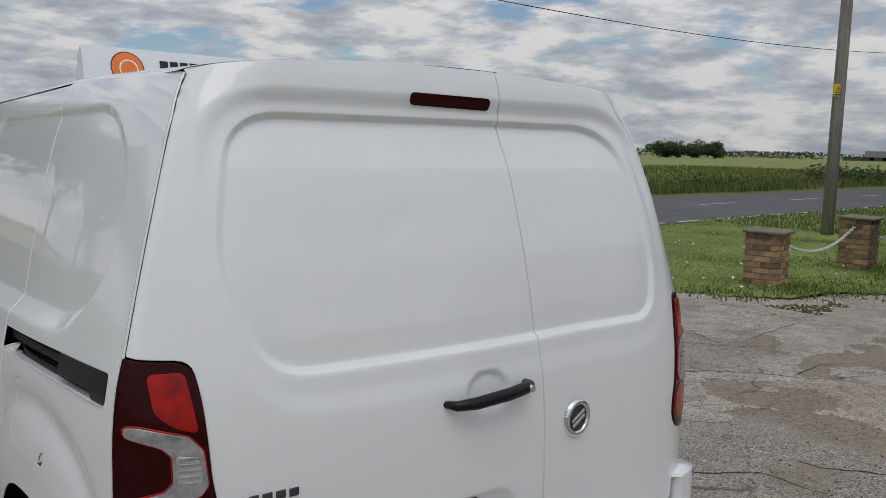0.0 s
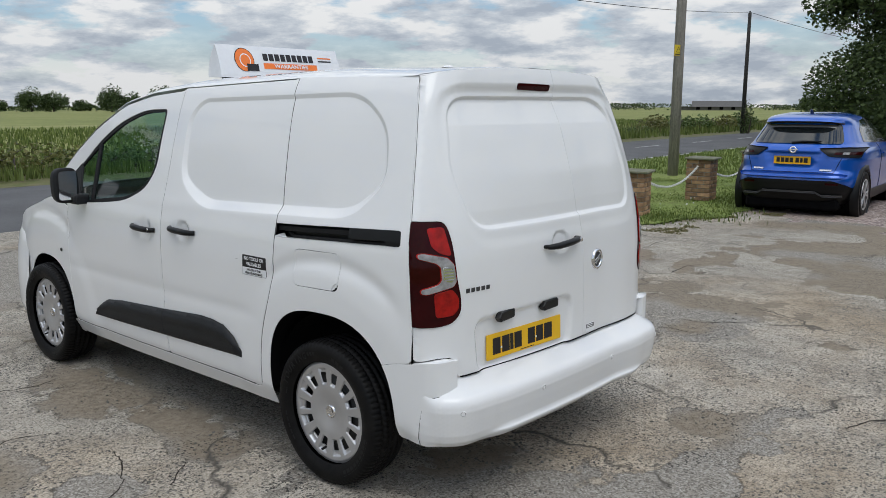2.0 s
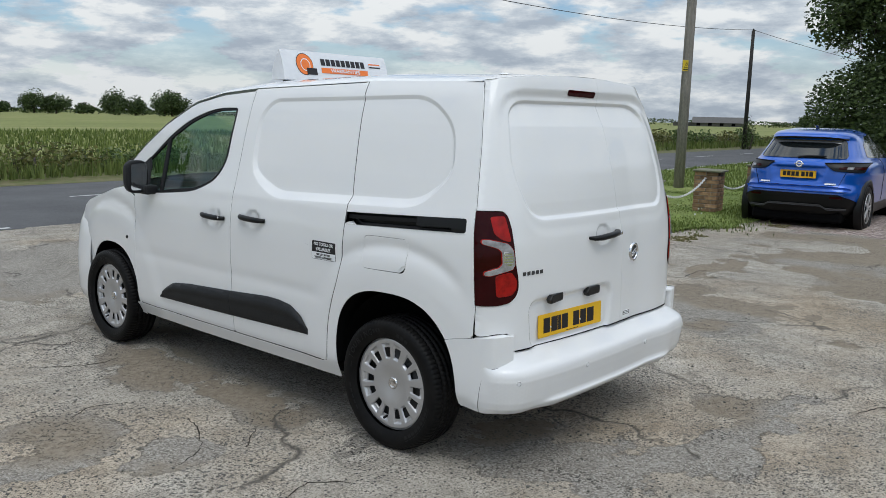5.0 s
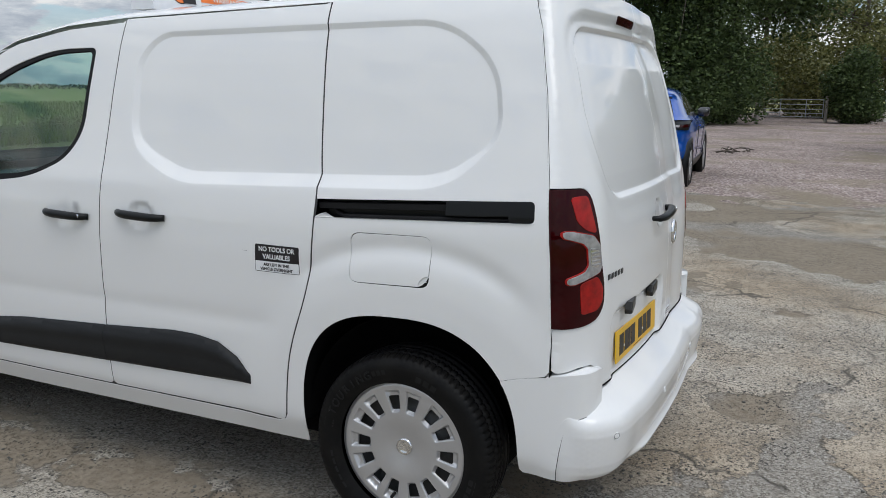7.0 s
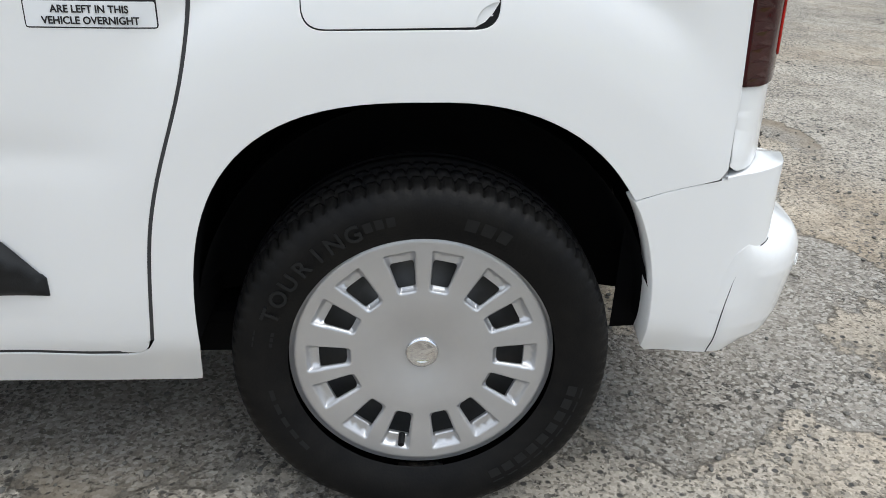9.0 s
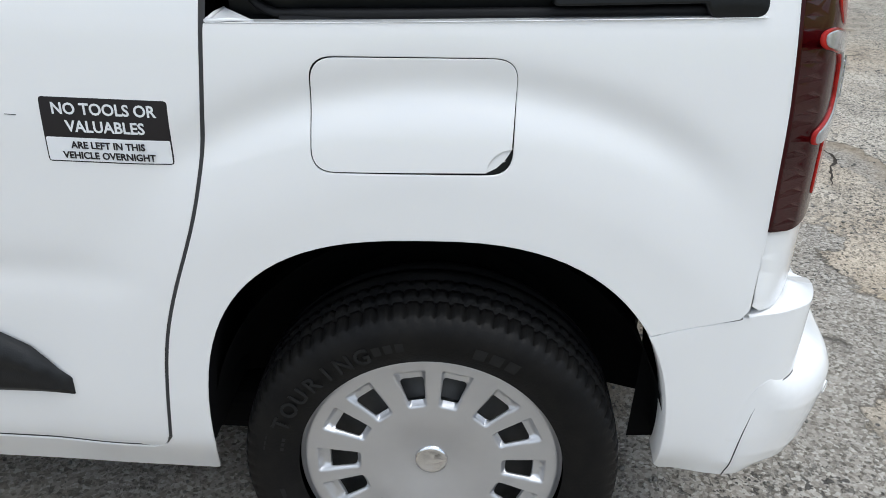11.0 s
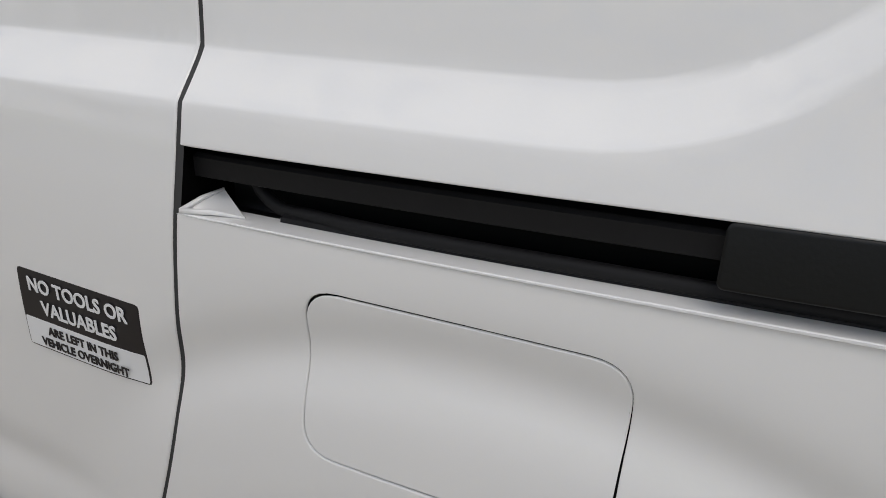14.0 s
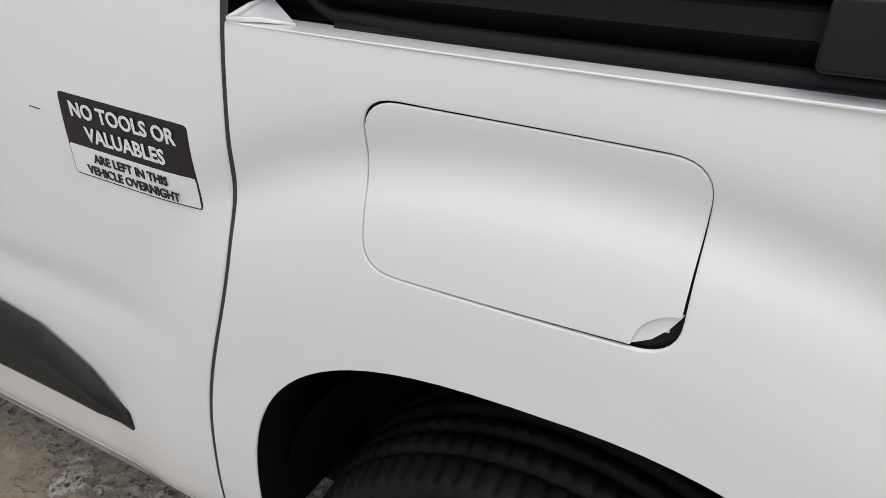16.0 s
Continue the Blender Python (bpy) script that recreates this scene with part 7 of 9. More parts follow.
def blades(name, xy, height, material, seed, label, category, width=.012, lean=.35, base=0.0):
    """Upright grass blades, two triangles each, as one stuff object."""
    rs = np.random.RandomState(seed)
    n = len(xy)
    h = height * (.45 + .8 * rs.rand(n))
    a = rs.rand(n) * 2 * math.pi
    dx, dy = np.cos(a), np.sin(a)
    l = lean * h * rs.rand(n)
    b = rs.rand(n) * 2 * math.pi
    x, y = xy[:, 0], xy[:, 1]
    z = base if np.ndim(base) else np.full(n, base)
    w = width * (.6 + .8 * rs.rand(n))
    P = np.stack([np.stack([x - dx * w, y - dy * w, z], 1), np.stack([x + dx * w, y + dy * w, z], 1),
                  np.stack([x + dx * w * .7 + np.cos(b) * l * .4, y + dy * w * .7 + np.sin(b) * l * .4, z + h * .6], 1), np.stack([x + np.cos(b) * l, y + np.sin(b) * l, z + h], 1)], 1).reshape(-1, 3)
    me = bpy.data.meshes.new(name)
    me.vertices.add(4 * n)
    me.vertices.foreach_set("co", P.astype(np.float32).ravel())
    me.loops.add(6 * n)
    o = np.arange(n)[:, None] * 4
    me.loops.foreach_set("vertex_index", (o + np.array([0, 1, 2, 0, 2, 3])).ravel().astype(np.int32))
    me.polygons.add(2 * n)
    me.polygons.foreach_set("loop_start", (np.arange(2 * n) * 3).astype(np.int32))
    me.update(calc_edges=True)
    return tagged(link_mesh(name, me, material), label, category, "", "stuff")


def scatter(rs, n, x0, x1, y0, y1, ok):
    p = np.stack([x0 + (x1 - x0) * rs.rand(n), y0 + (y1 - y0) * rs.rand(n)], 1)
    return p[ok(p[:, 0], p[:, 1])]


# ---- verge, hedges and trees ----
def big_tree(at, height, label, seed, leafmat, count, leaf, boxes, thin=.40):
    """A tree whose limbs reach into several loose leaf masses."""
    rs = np.random.RandomState(seed)
    t = thing("tree", label, "tree", at)
    bms = [tube([(0, 0, -.1), (.1, 0, height * .2), (-.05, .1, height * .42), (.05, 0, height * .7)], [.34, .27, .2, .08], 10)]
    for x, y, z, rx, ry, rz in boxes:
        st = Vector((0, 0, min(z * .6, height * .45)))
        e = Vector((x, y, z))
        bms.append(tube([Vector(p) for p in spline([st, st.lerp(e, .5) + Vector((0, 0, .4)), e], 7)], [.13, .11, .09, .07, .05, .035, .02], 6))
        for _ in range(9):
            d = Vector((rs.normal() * rx * .45, rs.normal() * ry * .45, rs.normal() * rz * .4))
            bms.append(tube([st.lerp(e, .55 + .4 * rs.rand()), e + d * .6, e + d * 1.5], [.04, .025, .008], 5))
    part("trunk", join(*bms), BARK, t)
    p = lumps(rs, count, boxes, .42)
    gap = fbm(p[:, 0] * .9 + p[:, 2] * .5, p[:, 1] * .9 + p[:, 2] * .8, 4)
    leaves("crown", p[gap > thin], leaf, leafmat, rs, t)
    return t


def plant():
    rs = np.random.RandomState(3)
    vg = lambda x, y: in_verge(x, y) & (y < near_edge(x) - .05)
    blades("verge_grass", scatter(rs, 90000, 5.5, 18, 2.2, 10, vg), .032, BLADE, 4, "short green verge grass", "grass", .006)
    blades("verge_grass_far", scatter(rs, 16000, 16, 34, 3, 10.5, vg), .11, BLADE, 5, "short green verge grass further off", "grass", .014)
    tuft = np.concatenate([np.array([cx, cy]) + rs.normal(size=(260, 2)) * s for cx, cy, s in ((8.42, 3.2, .28), (8.1, 3.0, .25), (11.1, 3.25, .30), (10.6, 3.05, .32), (11.6, 3.2, .28), (9.6, 2.75, .35), (7.4, 3.35, .25), (9.0, 2.55, .35), (12.0, 2.75, .4))])
    blades("weed_tufts", tuft, .060, BLADE, 6, "taller weeds round the brick pillars", "weeds", .011)
    moss = scatter(rs, 9000, 7.0, 12.5, 1.7, 3.2, lambda x, y: fbm(x * 1.3, y * 1.3, 3) > .52)
    blades("mossy_strip", moss, .018, DRY, 7, "mossy dry growth at the tarmac's edge", "moss", .020)
    p = scatter(rs, 90, 6.6, 12, 3, 8, vg)
    leaves("daisies", np.concatenate([p, .10 + 0 * p[:, :1]], 1), .035, VINYL, rs, label="small white daisies in the grass", flat=.2, long=1.1)
    tagged(bpy.data.objects["daisies"], "small white daisies in the grass", "flowers", "", "stuff")
    row = lambda x, y: (y > far_edge(x) + .45) & (y < far_edge(x) + 3.6)
    blades("roadside_grass", scatter(rs, 34000, -10, 34, 15, 22, row), .36, BLADE, 8, "tall rough grass along the road", "grass", .022, base=.08)
    blades("roadside_grass_far", scatter(rs, 22000, 30, 110, 16, 28, row), .45, BLADE, 9, "tall rough grass along the road far off", "grass", .05, base=.08)
    blades("seeding_stems", scatter(rs, 3000, -12, 60, 16, 24, lambda x, y: (y > far_edge(x) + 1.2) & (y < far_edge(x) + 5.0) & (fbm(x * .35, y * .35, 3) > .46)), .62, DRY, 10, "dry seeding stems above the roadside grass", "weeds", .020, base=.1)
    crop = scatter(rs, 30000, -20, 90, 19, 60, lambda x, y: y > far_edge(x) + 3.2)
    blades("field_edge_crop", crop, .30, BLADE, 11, "green crop at the field's edge", "crop", .05, base=-.06)
    # thicker scrub along the bank
    k = 0
    for x in np.arange(-14, 100, 3.1):
        s = np.random.RandomState(100 + k)
        y = float(far_edge(x)) + 1.7 + s.rand()
        h = .26 + .26 * s.rand()
        if 40 < x < 60:
            h += .35
        bush((x, y, .05), [(0, 0, h * .6, 1.5 + s.rand(), .8, h), (1.3, .4, h * .5, 1.0, .7, h * .8)], "low green roadside scrub of grass and nettles", 200 + k, LEAF_OLIVE if k % 3 == 0 else LEAF_LIGHT, 1500 if x < 40 else 700, .11 if x < 40 else .2, "roadside_scrub", "scrub", "scrub along the road", .3, 3)
        k += 1
    # the large tree and thicket beyond the blue car
    big_tree((39.5, 6.0, 0), 15.0, "tall dark leafy tree beside the drive", 41, LEAF, 76000, .21, [(0, 0, 9.5, 4.6, 4.6, 4.6), (-2.2, 2.4, 6.4, 2.4, 2.2, 1.7), (-1.0, 3.3, 8.4, 2.2, 2.0, 1.6), (-2.6, -1.0, 7.5, 2.6, 2.6, 2.2), (1.5, -3.5, 7.5, 3.2, 3.0, 2.8), (0, 2.6, 11.5, 2.6, 2.6, 2.2)])
    big_tree((47.5, 4.0, 0), 15.0, "tall leafy tree behind the thicket", 42, LEAF, 34000, .24, [(0, 0, 9.0, 5.0, 5.0, 4.5), (-1, -3.5, 6.5, 3.0, 3.0, 2.6), (1, 3.5, 7.0, 3.0, 3.0, 2.8), (0, 0, 12.5, 3.2, 3.2, 2.4)], .47)
    big_tree((62.0, -3.0, 0), 12.0, "olive green tree beyond the gate with a thin top", 43, LEAF_OLIVE, 24000, .24, [(0, 0, 4.4, 5.0, 5.0, 2.4), (0, 4.4, 4.4, 3.4, 3.4, 2.4), (-1, -4.5, 4.0, 3.6, 3.6, 2.4), (1, 1, 7.0, 3.6, 3.6, 1.8)], .44)
    big_tree((64.0, -12.0, 0), 12.0, "leafy tree behind the white shed", 44, LEAF_OLIVE, 18000, .26, [(0, 0, 4.8, 5.0, 5.0, 2.6), (-1, 4.4, 4.4, 3.2, 3.2, 2.2), (0, -4.0, 5.0, 3.2, 3.2, 2.4)], .45)
    big_tree((72.0, 4.0, 0), 14.0, "tall tree with thin foliage against the sky", 47, LEAF, 16000, .26, [(0, 0, 8.5, 5.5, 5.5, 4.0), (0, -5.5, 8.0, 4.0, 4.0, 3.0), (0, -10.5, 7.5, 3.6, 3.6, 2.8), (0, 5.5, 6.5, 3.6, 3.6, 3.0)], .53)
    bush((37.2, 6.2, 0), [(0, 0, 2.3, 3.4, 3.2, 2.7), (1.5, -2.6, 2.0, 3.0, 2.6, 2.3), (-.4, 2.0, 2.0, 2.2, 2.0, 2.2), (2.0, .4, 4.6, 2.6, 2.4, 2.2), (.6, -1.6, 4.6, 2.4, 2.4, 2.0), (-1.2, -.6, 1.0, 2.4, 2.8, 1.2)], "broad dark thicket of hawthorn and bramble", 51, LEAF, 44000, .17, "thicket", "thicket", "", .2, 14)
    bush((44.5, 4.2, 0), [(0, 0, 2.0, 2.4, 1.8, 2.2), (1.5, .8, 3.2, 2.4, 2.0, 2.2)], "green thicket beside the gate", 52, LEAF_LIGHT, 14000, .20, "thicket", "thicket", "", .22, 8)
    bush((43.5, -2.2, 0), [(0, 0, 1.5, 1.35, 1.35, 1.65), (.2, -.2, 2.7, 1.1, 1.0, 1.1), (-.2, .5, 2.0, 1.1, 1.1, 1.0), (-.2, -.3, .8, 1.4, 1.4, .9)], "round dark shrub between gate and shed", 53, LEAF, 14000, .16, "shrub", "shrub", "", .34, 7)
    bush((52.0, -.5, 0), [(0, 0, 1.6, 3.0, 3.6, 1.9), (3, 2, 3.0, 3.5, 3.0, 2.4), (4, -4, 3.0, 3.0, 3.0, 2.6)], "olive green hedge behind the gate", 54, LEAF_OLIVE, 18000, .24, "hedge", "hedge", "", .25, 9)
    # the hedge close on the right of the drive
    bush((19.5, -6.4, 0), [(0, 0, 1.7, 3.2, 1.7, 2.0), (1.6, 1.0, 2.9, 2.8, 1.9, 1.7), (-2.0, .3, 2.6, 2.6, 1.7, 1.6), (.5, .9, 3.6, 2.2, 1.6, 1.4), (1.5, 1.9, 4.1, 2.0, 1.5, 1.0)], "leafy hedge overhanging the drive", 55, LEAF, 34000, .13, "hedge", "hedge", "hedge beside the drive", .2, 12)
    bush((12.9, -6.7, 0), [(0, 0, 1.3, 2.5, 1.6, 1.7), (1.4, .5, 2.3, 2.2, 1.5, 1.7), (-1.6, .2, 1.8, 2.0, 1.6, 1.6), (.2, .9, .8, 2.4, 1.0, .9)], "leafy elder hedge with pale new growth", 56, LEAF_LIGHT, 30000, .11, "hedge", "hedge", "hedge beside the drive", .2, 12)
    bush((8.4, -7.1, 0), [(0, 0, 1.2, 2.3, 1.5, 1.6), (-1.2, -.6, 1.9, 1.8, 1.5, 1.6), (1.0, .5, 1.9, 1.9, 1.3, 1.5)], "dense green hedge at the yard's edge", 57, LEAF_LIGHT, 26000, .10, "hedge", "hedge", "hedge beside the drive", .2, 12)
    bush((27.0, -7.0, 0), [(0, 0, 2.2, 3.0, 1.8, 2.4), (-1.5, .8, 3.6, 2.4, 1.8, 1.6)], "leafy hedge further along the drive", 58, LEAF, 18000, .16, "hedge", "hedge", "hedge beside the drive", .2, 9)
    edge = scatter(rs, 16000, 6, 27, -7, -3.4, lambda x, y: (y < -4.15 - .02 * x - .5 * (fbm(x * .9, y * .9, 3) - .5)) & (y > -6.2) & (x > 15) & (fbm(x * .8, y * .8, 3) > .44))
    blades("hedge_foot_grass", edge, .20, BLADE, 12, "rough grass along the hedge foot", "grass", .012)
    lit = scatter(rs, 900, 6.2, 20, -5.2, -2.6, lambda x, y: fbm(x, y, 3) > .47)
    leaves("leaf_litter", np.concatenate([lit, .006 + 0 * lit[:, :1]], 1), .035, DRY, rs, flat=.1)
    tagged(bpy.data.objects["leaf_litter"], "dry leaf litter along the hedge", "leaves", "", "stuff")
    # far trees on the horizon
    far_trees = [(112.9, 273.5, 8.0, 4.4), (118.8, 270.9, 6.8, 4.0), (125.4, 245.5, 8.6, 4.6), (131.0, 243.0, 6.4, 4.2), (133.3, 229.7, 8.4, 4.8), (138.0, 233.5, 8.0, 4.4),
                 (238.9, 177.6, 6.4, 4.2), (242.3, 172.9, 6.0, 4.2), (246.2, 167.5, 6.6, 4.4), (249.3, 162.8, 6.2, 4.0), (396.7, 123.7, 6.0, 4.6), (398.8, 116.7, 6.8, 5.0), (400.8, 109.8, 5.6, 4.6), (115.3, 304.9, 4.0, 3.2), (139.2, 294.5, 4.2, 3.6)]
    for k, (x, y, h, s) in enumerate(far_trees):
        r = np.random.RandomState(300 + k)
        t = thing("tree", "round dark tree on the far field edge", "tree", (x, y, -.07), "far trees on the horizon")
        part("trunk", tube([(0, 0, 0), (.1, 0, h * .3), (0, .1, h * .6)], [.3, .25, .1], 6), BARK, t)
        bx = [(0, 0, h * .50, s * .85, s * .85, h * .48)] + [(r.normal() * s * .5, r.normal() * s * .5, h * (.25 + .4 * r.rand()), s * .5, s * .5, h * .28) for _ in range(8)]
        leaves("crown", lumps(r, 3200, bx, .35), .62, LEAF, r, t)
    # trees over the road that the van's side mirrors
    for k, (x, y, h) in enumerate(((-11, 37, 8.5), (-17, 40, 9.5), (-6, 43, 8.0), (-24, 38, 9.0), (-31, 34, 8.0))):
        tree((x, y, -.07), h, h * .42, "leafy tree beyond the road", 600 + k, LEAF, 3600, .42, 1.5, "trees beyond the road")
    # distant hedges: low uneven rows
    for k, (x0, y0, x1, y1, h) in enumerate(((60, 330, 175, 275, 2.3), (150, 300, 240, 215, 2.0), (250, 230, 372, 190, 3.4), (330, 240, 402, 128, 3.2), (395, 140, 440, -60, 3.0), (-160, 330, 62, 330, 2.6))):
        r = np.random.RandomState(400 + k)
        n = int(math.hypot(x1 - x0, y1 - y0) / 1.0)
        t = r.rand(n * 14)
        hh = h * (.35 + .9 * fbm(t * 24 + k * 7, t * 0 + 3.3, 4))
        c = np.stack([x0 + (x1 - x0) * t + r.normal(size=len(t)) * 1.2, y0 + (y1 - y0) * t + r.normal(size=len(t)) * 1.2, hh * r.rand(len(t)) ** .6], 1)
        ob = leaves("distant_hedge", c, 1.0, LEAF, r)
        tagged(ob, "low dark hedge line on the horizon", "hedge", "hedges on the horizon", "stuff")


plant()


# ---- things along the road ----
WOOD = mat("weathered_pole_wood", (.31, .285, .25), .9, var=.45, var_scale=3, fine=.3, fine_scale=30, bump=.5, bump_scale=20, stretch=(6, 6, .5))
DARK_POLE = mat("dark_pole", (.035, .032, .030), .8, var=.4, var_scale=4)
YELLOW = mat("yellow_sign", (.72, .52, .03), .5, var=.12, var_scale=12)
BRICK = mat("yellow_brown_brick", (.36, .235, .125), .9, var=.4, var_scale=14, color2=(.21, .12, .07), fine=.22, fine_scale=120, rand=.45, bump=.4, bump_scale=120)
MORTAR = mat("mortar", (.27, .25, .21), .95, var=.35, var_scale=20, bump=.4, bump_scale=90)
SLAB = mat("mossy_slab", (.20, .19, .15), .92, var=.5, var_scale=9, color2=(.11, .12, .06), bump=.4, bump_scale=50)
CHAIN = mat("white_plastic_chain", (.72, .72, .70), .5, var=.15, var_scale=30)


def build_pole():
    p = thing("telegraph_pole", "grey weathered wooden pole with a yellow warning plate", "pole", (15.6, 6.28, 0))
    lean = [(0, 0, -.1), (.02, -.01, 3), (.05, -.02, 6), (.07, -.03, 9)]
    part("pole_shaft", tube(lean, [.128, .120, .110, .10], 18), WOOD, p, "", True)
    face = Matrix.Translation((-.117, -.055, 2.98)) @ Matrix.Rotation(math.atan2(-.9, -.43) , 4, "Z") @ pose(0, 0, 0, 90, 0, 90)
    pl = part("warning_plate", rbox((-.115, -.125, -.004), (.115, .125, .004), .006, 2, face), YELLOW, p, "yellow warning plate with a triangle")
    part("triangle_rim", prism(rounded([(-.075, -.05), (.075, -.05), (0, .085)], .012, 4), .0015, 0, 1, face @ pose(0, 0, .004)), INK, p)
    part("triangle_face", prism(rounded([(-.055, -.040), (.055, -.040), (0, .060)], .008, 4), .0015, 0, 1, face @ pose(0, 0, .005)), YELLOW, p)
    part("warning_bolt", prism([(-.006, -.03), (.012, .0), (.002, .0), (.008, .035), (-.012, .0), (-.001, .0)], .0012, 0, 1, face @ pose(0, 0, .0065)), INK, p)
    part("plate_bar", rbox((-.09, -.105, .004), (.09, -.080, .0055), .0005, 1, face), INK, p)
    q = thing("far_pole", "thin dark pole carrying overhead wires", "pole", (48.8, 17.6, 0))
    part("pole_shaft", tube([(0, 0, -.1), (.05, 0, 3.5), (.12, 0, 7.35)], [.13, .12, .10], 10), DARK_POLE, q, "", True)
    part("insulator", lathe([(0, .18), (.05, .15), (.06, .05), (.04, 0)], 10, pose(.12, 0, 7.3)), DARK_POLE, q)
    bush((48.8, 17.4, 0), [(0, 0, .9, .5, .5, 1.2)], "dark ivy at the pole's foot", 61, LEAF, 700, .12, "ivy", "ivy", "", .3, 3)
    for nm, a, b, sag in (("overhead_wire", (48.9, 17.6, 7.4), (-14, 15.7, 7.5), 1.45), ("overhead_wire", (48.9, 17.6, 7.4), (92, 12.0, 6.4), .6)):
        line = [Vector(a).lerp(Vector(b), t) - Vector((0, 0, sag * 4 * t * (1 - t))) for t in np.linspace(0, 1, 40)]
        tagged(part(nm, tube(line, .014, 5), DARK_POLE, None), "thin overhead wire between the poles", "wire", "overhead wires")


def build_pillars():
    proto = rbox((-.1055, -.050, 0), (.1055, .050, .064), .006, 1)
    me = bpy.data.meshes.new("brick")
    proto.to_mesh(me)
    proto.free()
    me.materials.append(BRICK)
    rs = np.random.RandomState(9)
    for x, y, rz, courses in ((8.45, 3.50, 12, 9), (11.12, 3.58, 6, 10), (13.9, 3.66, 4, 10)):
        t = thing("brick_pillar", "weathered yellow-brown brick pillar with a slab cap" if x < 13 else "brick pillar behind the parked car", "pillar", (x, y, .01), "brick pillars on the verge", rz=rz)
        h = courses * .0735
        part("pillar_core", rbox((-.205, -.205, -.05), (.205, .205, h), .004, 1), MORTAR, t)
        for c in range(courses):
            places = [(-.1105, -.165, 0), (.1105, -.165, 0), (-.1105, .165, 0), (.1105, .165, 0), (-.165, 0, 90), (.165, 0, 90)]
            for px, py, a in places:
                if c % 2:
                    px, py, a = -py, px, a + 90
                b = new("brick", me)
                b.parent = t
                out = 1 + rs.normal() * .012
                b.matrix_local = pose(px * out, py * out, c * .0735 + .004, rs.normal() * .6, rs.normal() * .6, a + rs.normal() * 1.2)
        part("cap_slab", rbox((-.26, -.26, h), (.26, .26, h + .035), .012, 2, pose(0, 0, 0, 1.2, -.8, 2)), SLAB, t, "mossy stone cap slab")
    # chains between the pillars
    for (a, b) in (((8.66, 3.51, .60), (10.92, 3.56, .64)), ((11.33, 3.60, .62), (13.70, 3.66, .62))):
        A, B = Vector(a), Vector(b)
        L_ = (B - A).length
        n = int(L_ / .042)
        bms = []
        for k in range(n):
            t = (k + .5) / n
            p = A.lerp(B, t) - Vector((0, 0, .27 * 4 * t * (1 - t)))
            slope = math.degrees(math.atan2((B - A).z - .27 * 4 * (1 - 2 * t), L_))
            ring = lathe([(.018 + .0065 * math.cos(q), .0065 * math.sin(q)) for q in np.linspace(0, 2 * math.pi, 6, endpoint=False)], 10, Matrix.Translation(p) @ Matrix.Rotation(math.atan2(B.y - A.y, B.x - A.x), 4, "Z") @ pose(0, 0, 0, 0, -slope, 0) @ pose(0, 0, 0, 90 * (k % 2) + 20, 0, 0) @ Matrix.Diagonal((1.6, 1, 1, 1)), True)
            bms.append(ring)
        tagged(part("chain", join(*bms), CHAIN, None, soft=True), "white plastic link chain hung between pillars", "chain", "chains between pillars")


build_pole()
build_pillars()

# ---- parked cars ----
BLUE = mat("metallic_blue_paint", (.004, .100, .52), .28, metal=.30, coat=1.0, coat_rough=.03, var=.08, var_scale=2)
CAR_WHITE = mat("white_car_paint", (.78, .79, .80), .3, coat=.8, var=.03, var_scale=2)
CAR_BLACK = mat("black_car_paint", (.012, .012, .014), .25, coat=1.0, var=.2, var_scale=3)
CAR_GLASS = mat("dark_car_glass", (.010, .013, .014), .05, coat=.6, var=.2, var_scale=2)
GREY_TRIM = mat("grey_trim", (.10, .10, .105), .5, var=.2, var_scale=10)
ALLOY = mat("dark_alloy", (.10, .10, .105), .35, metal=.8, var=.2, var_scale=20)


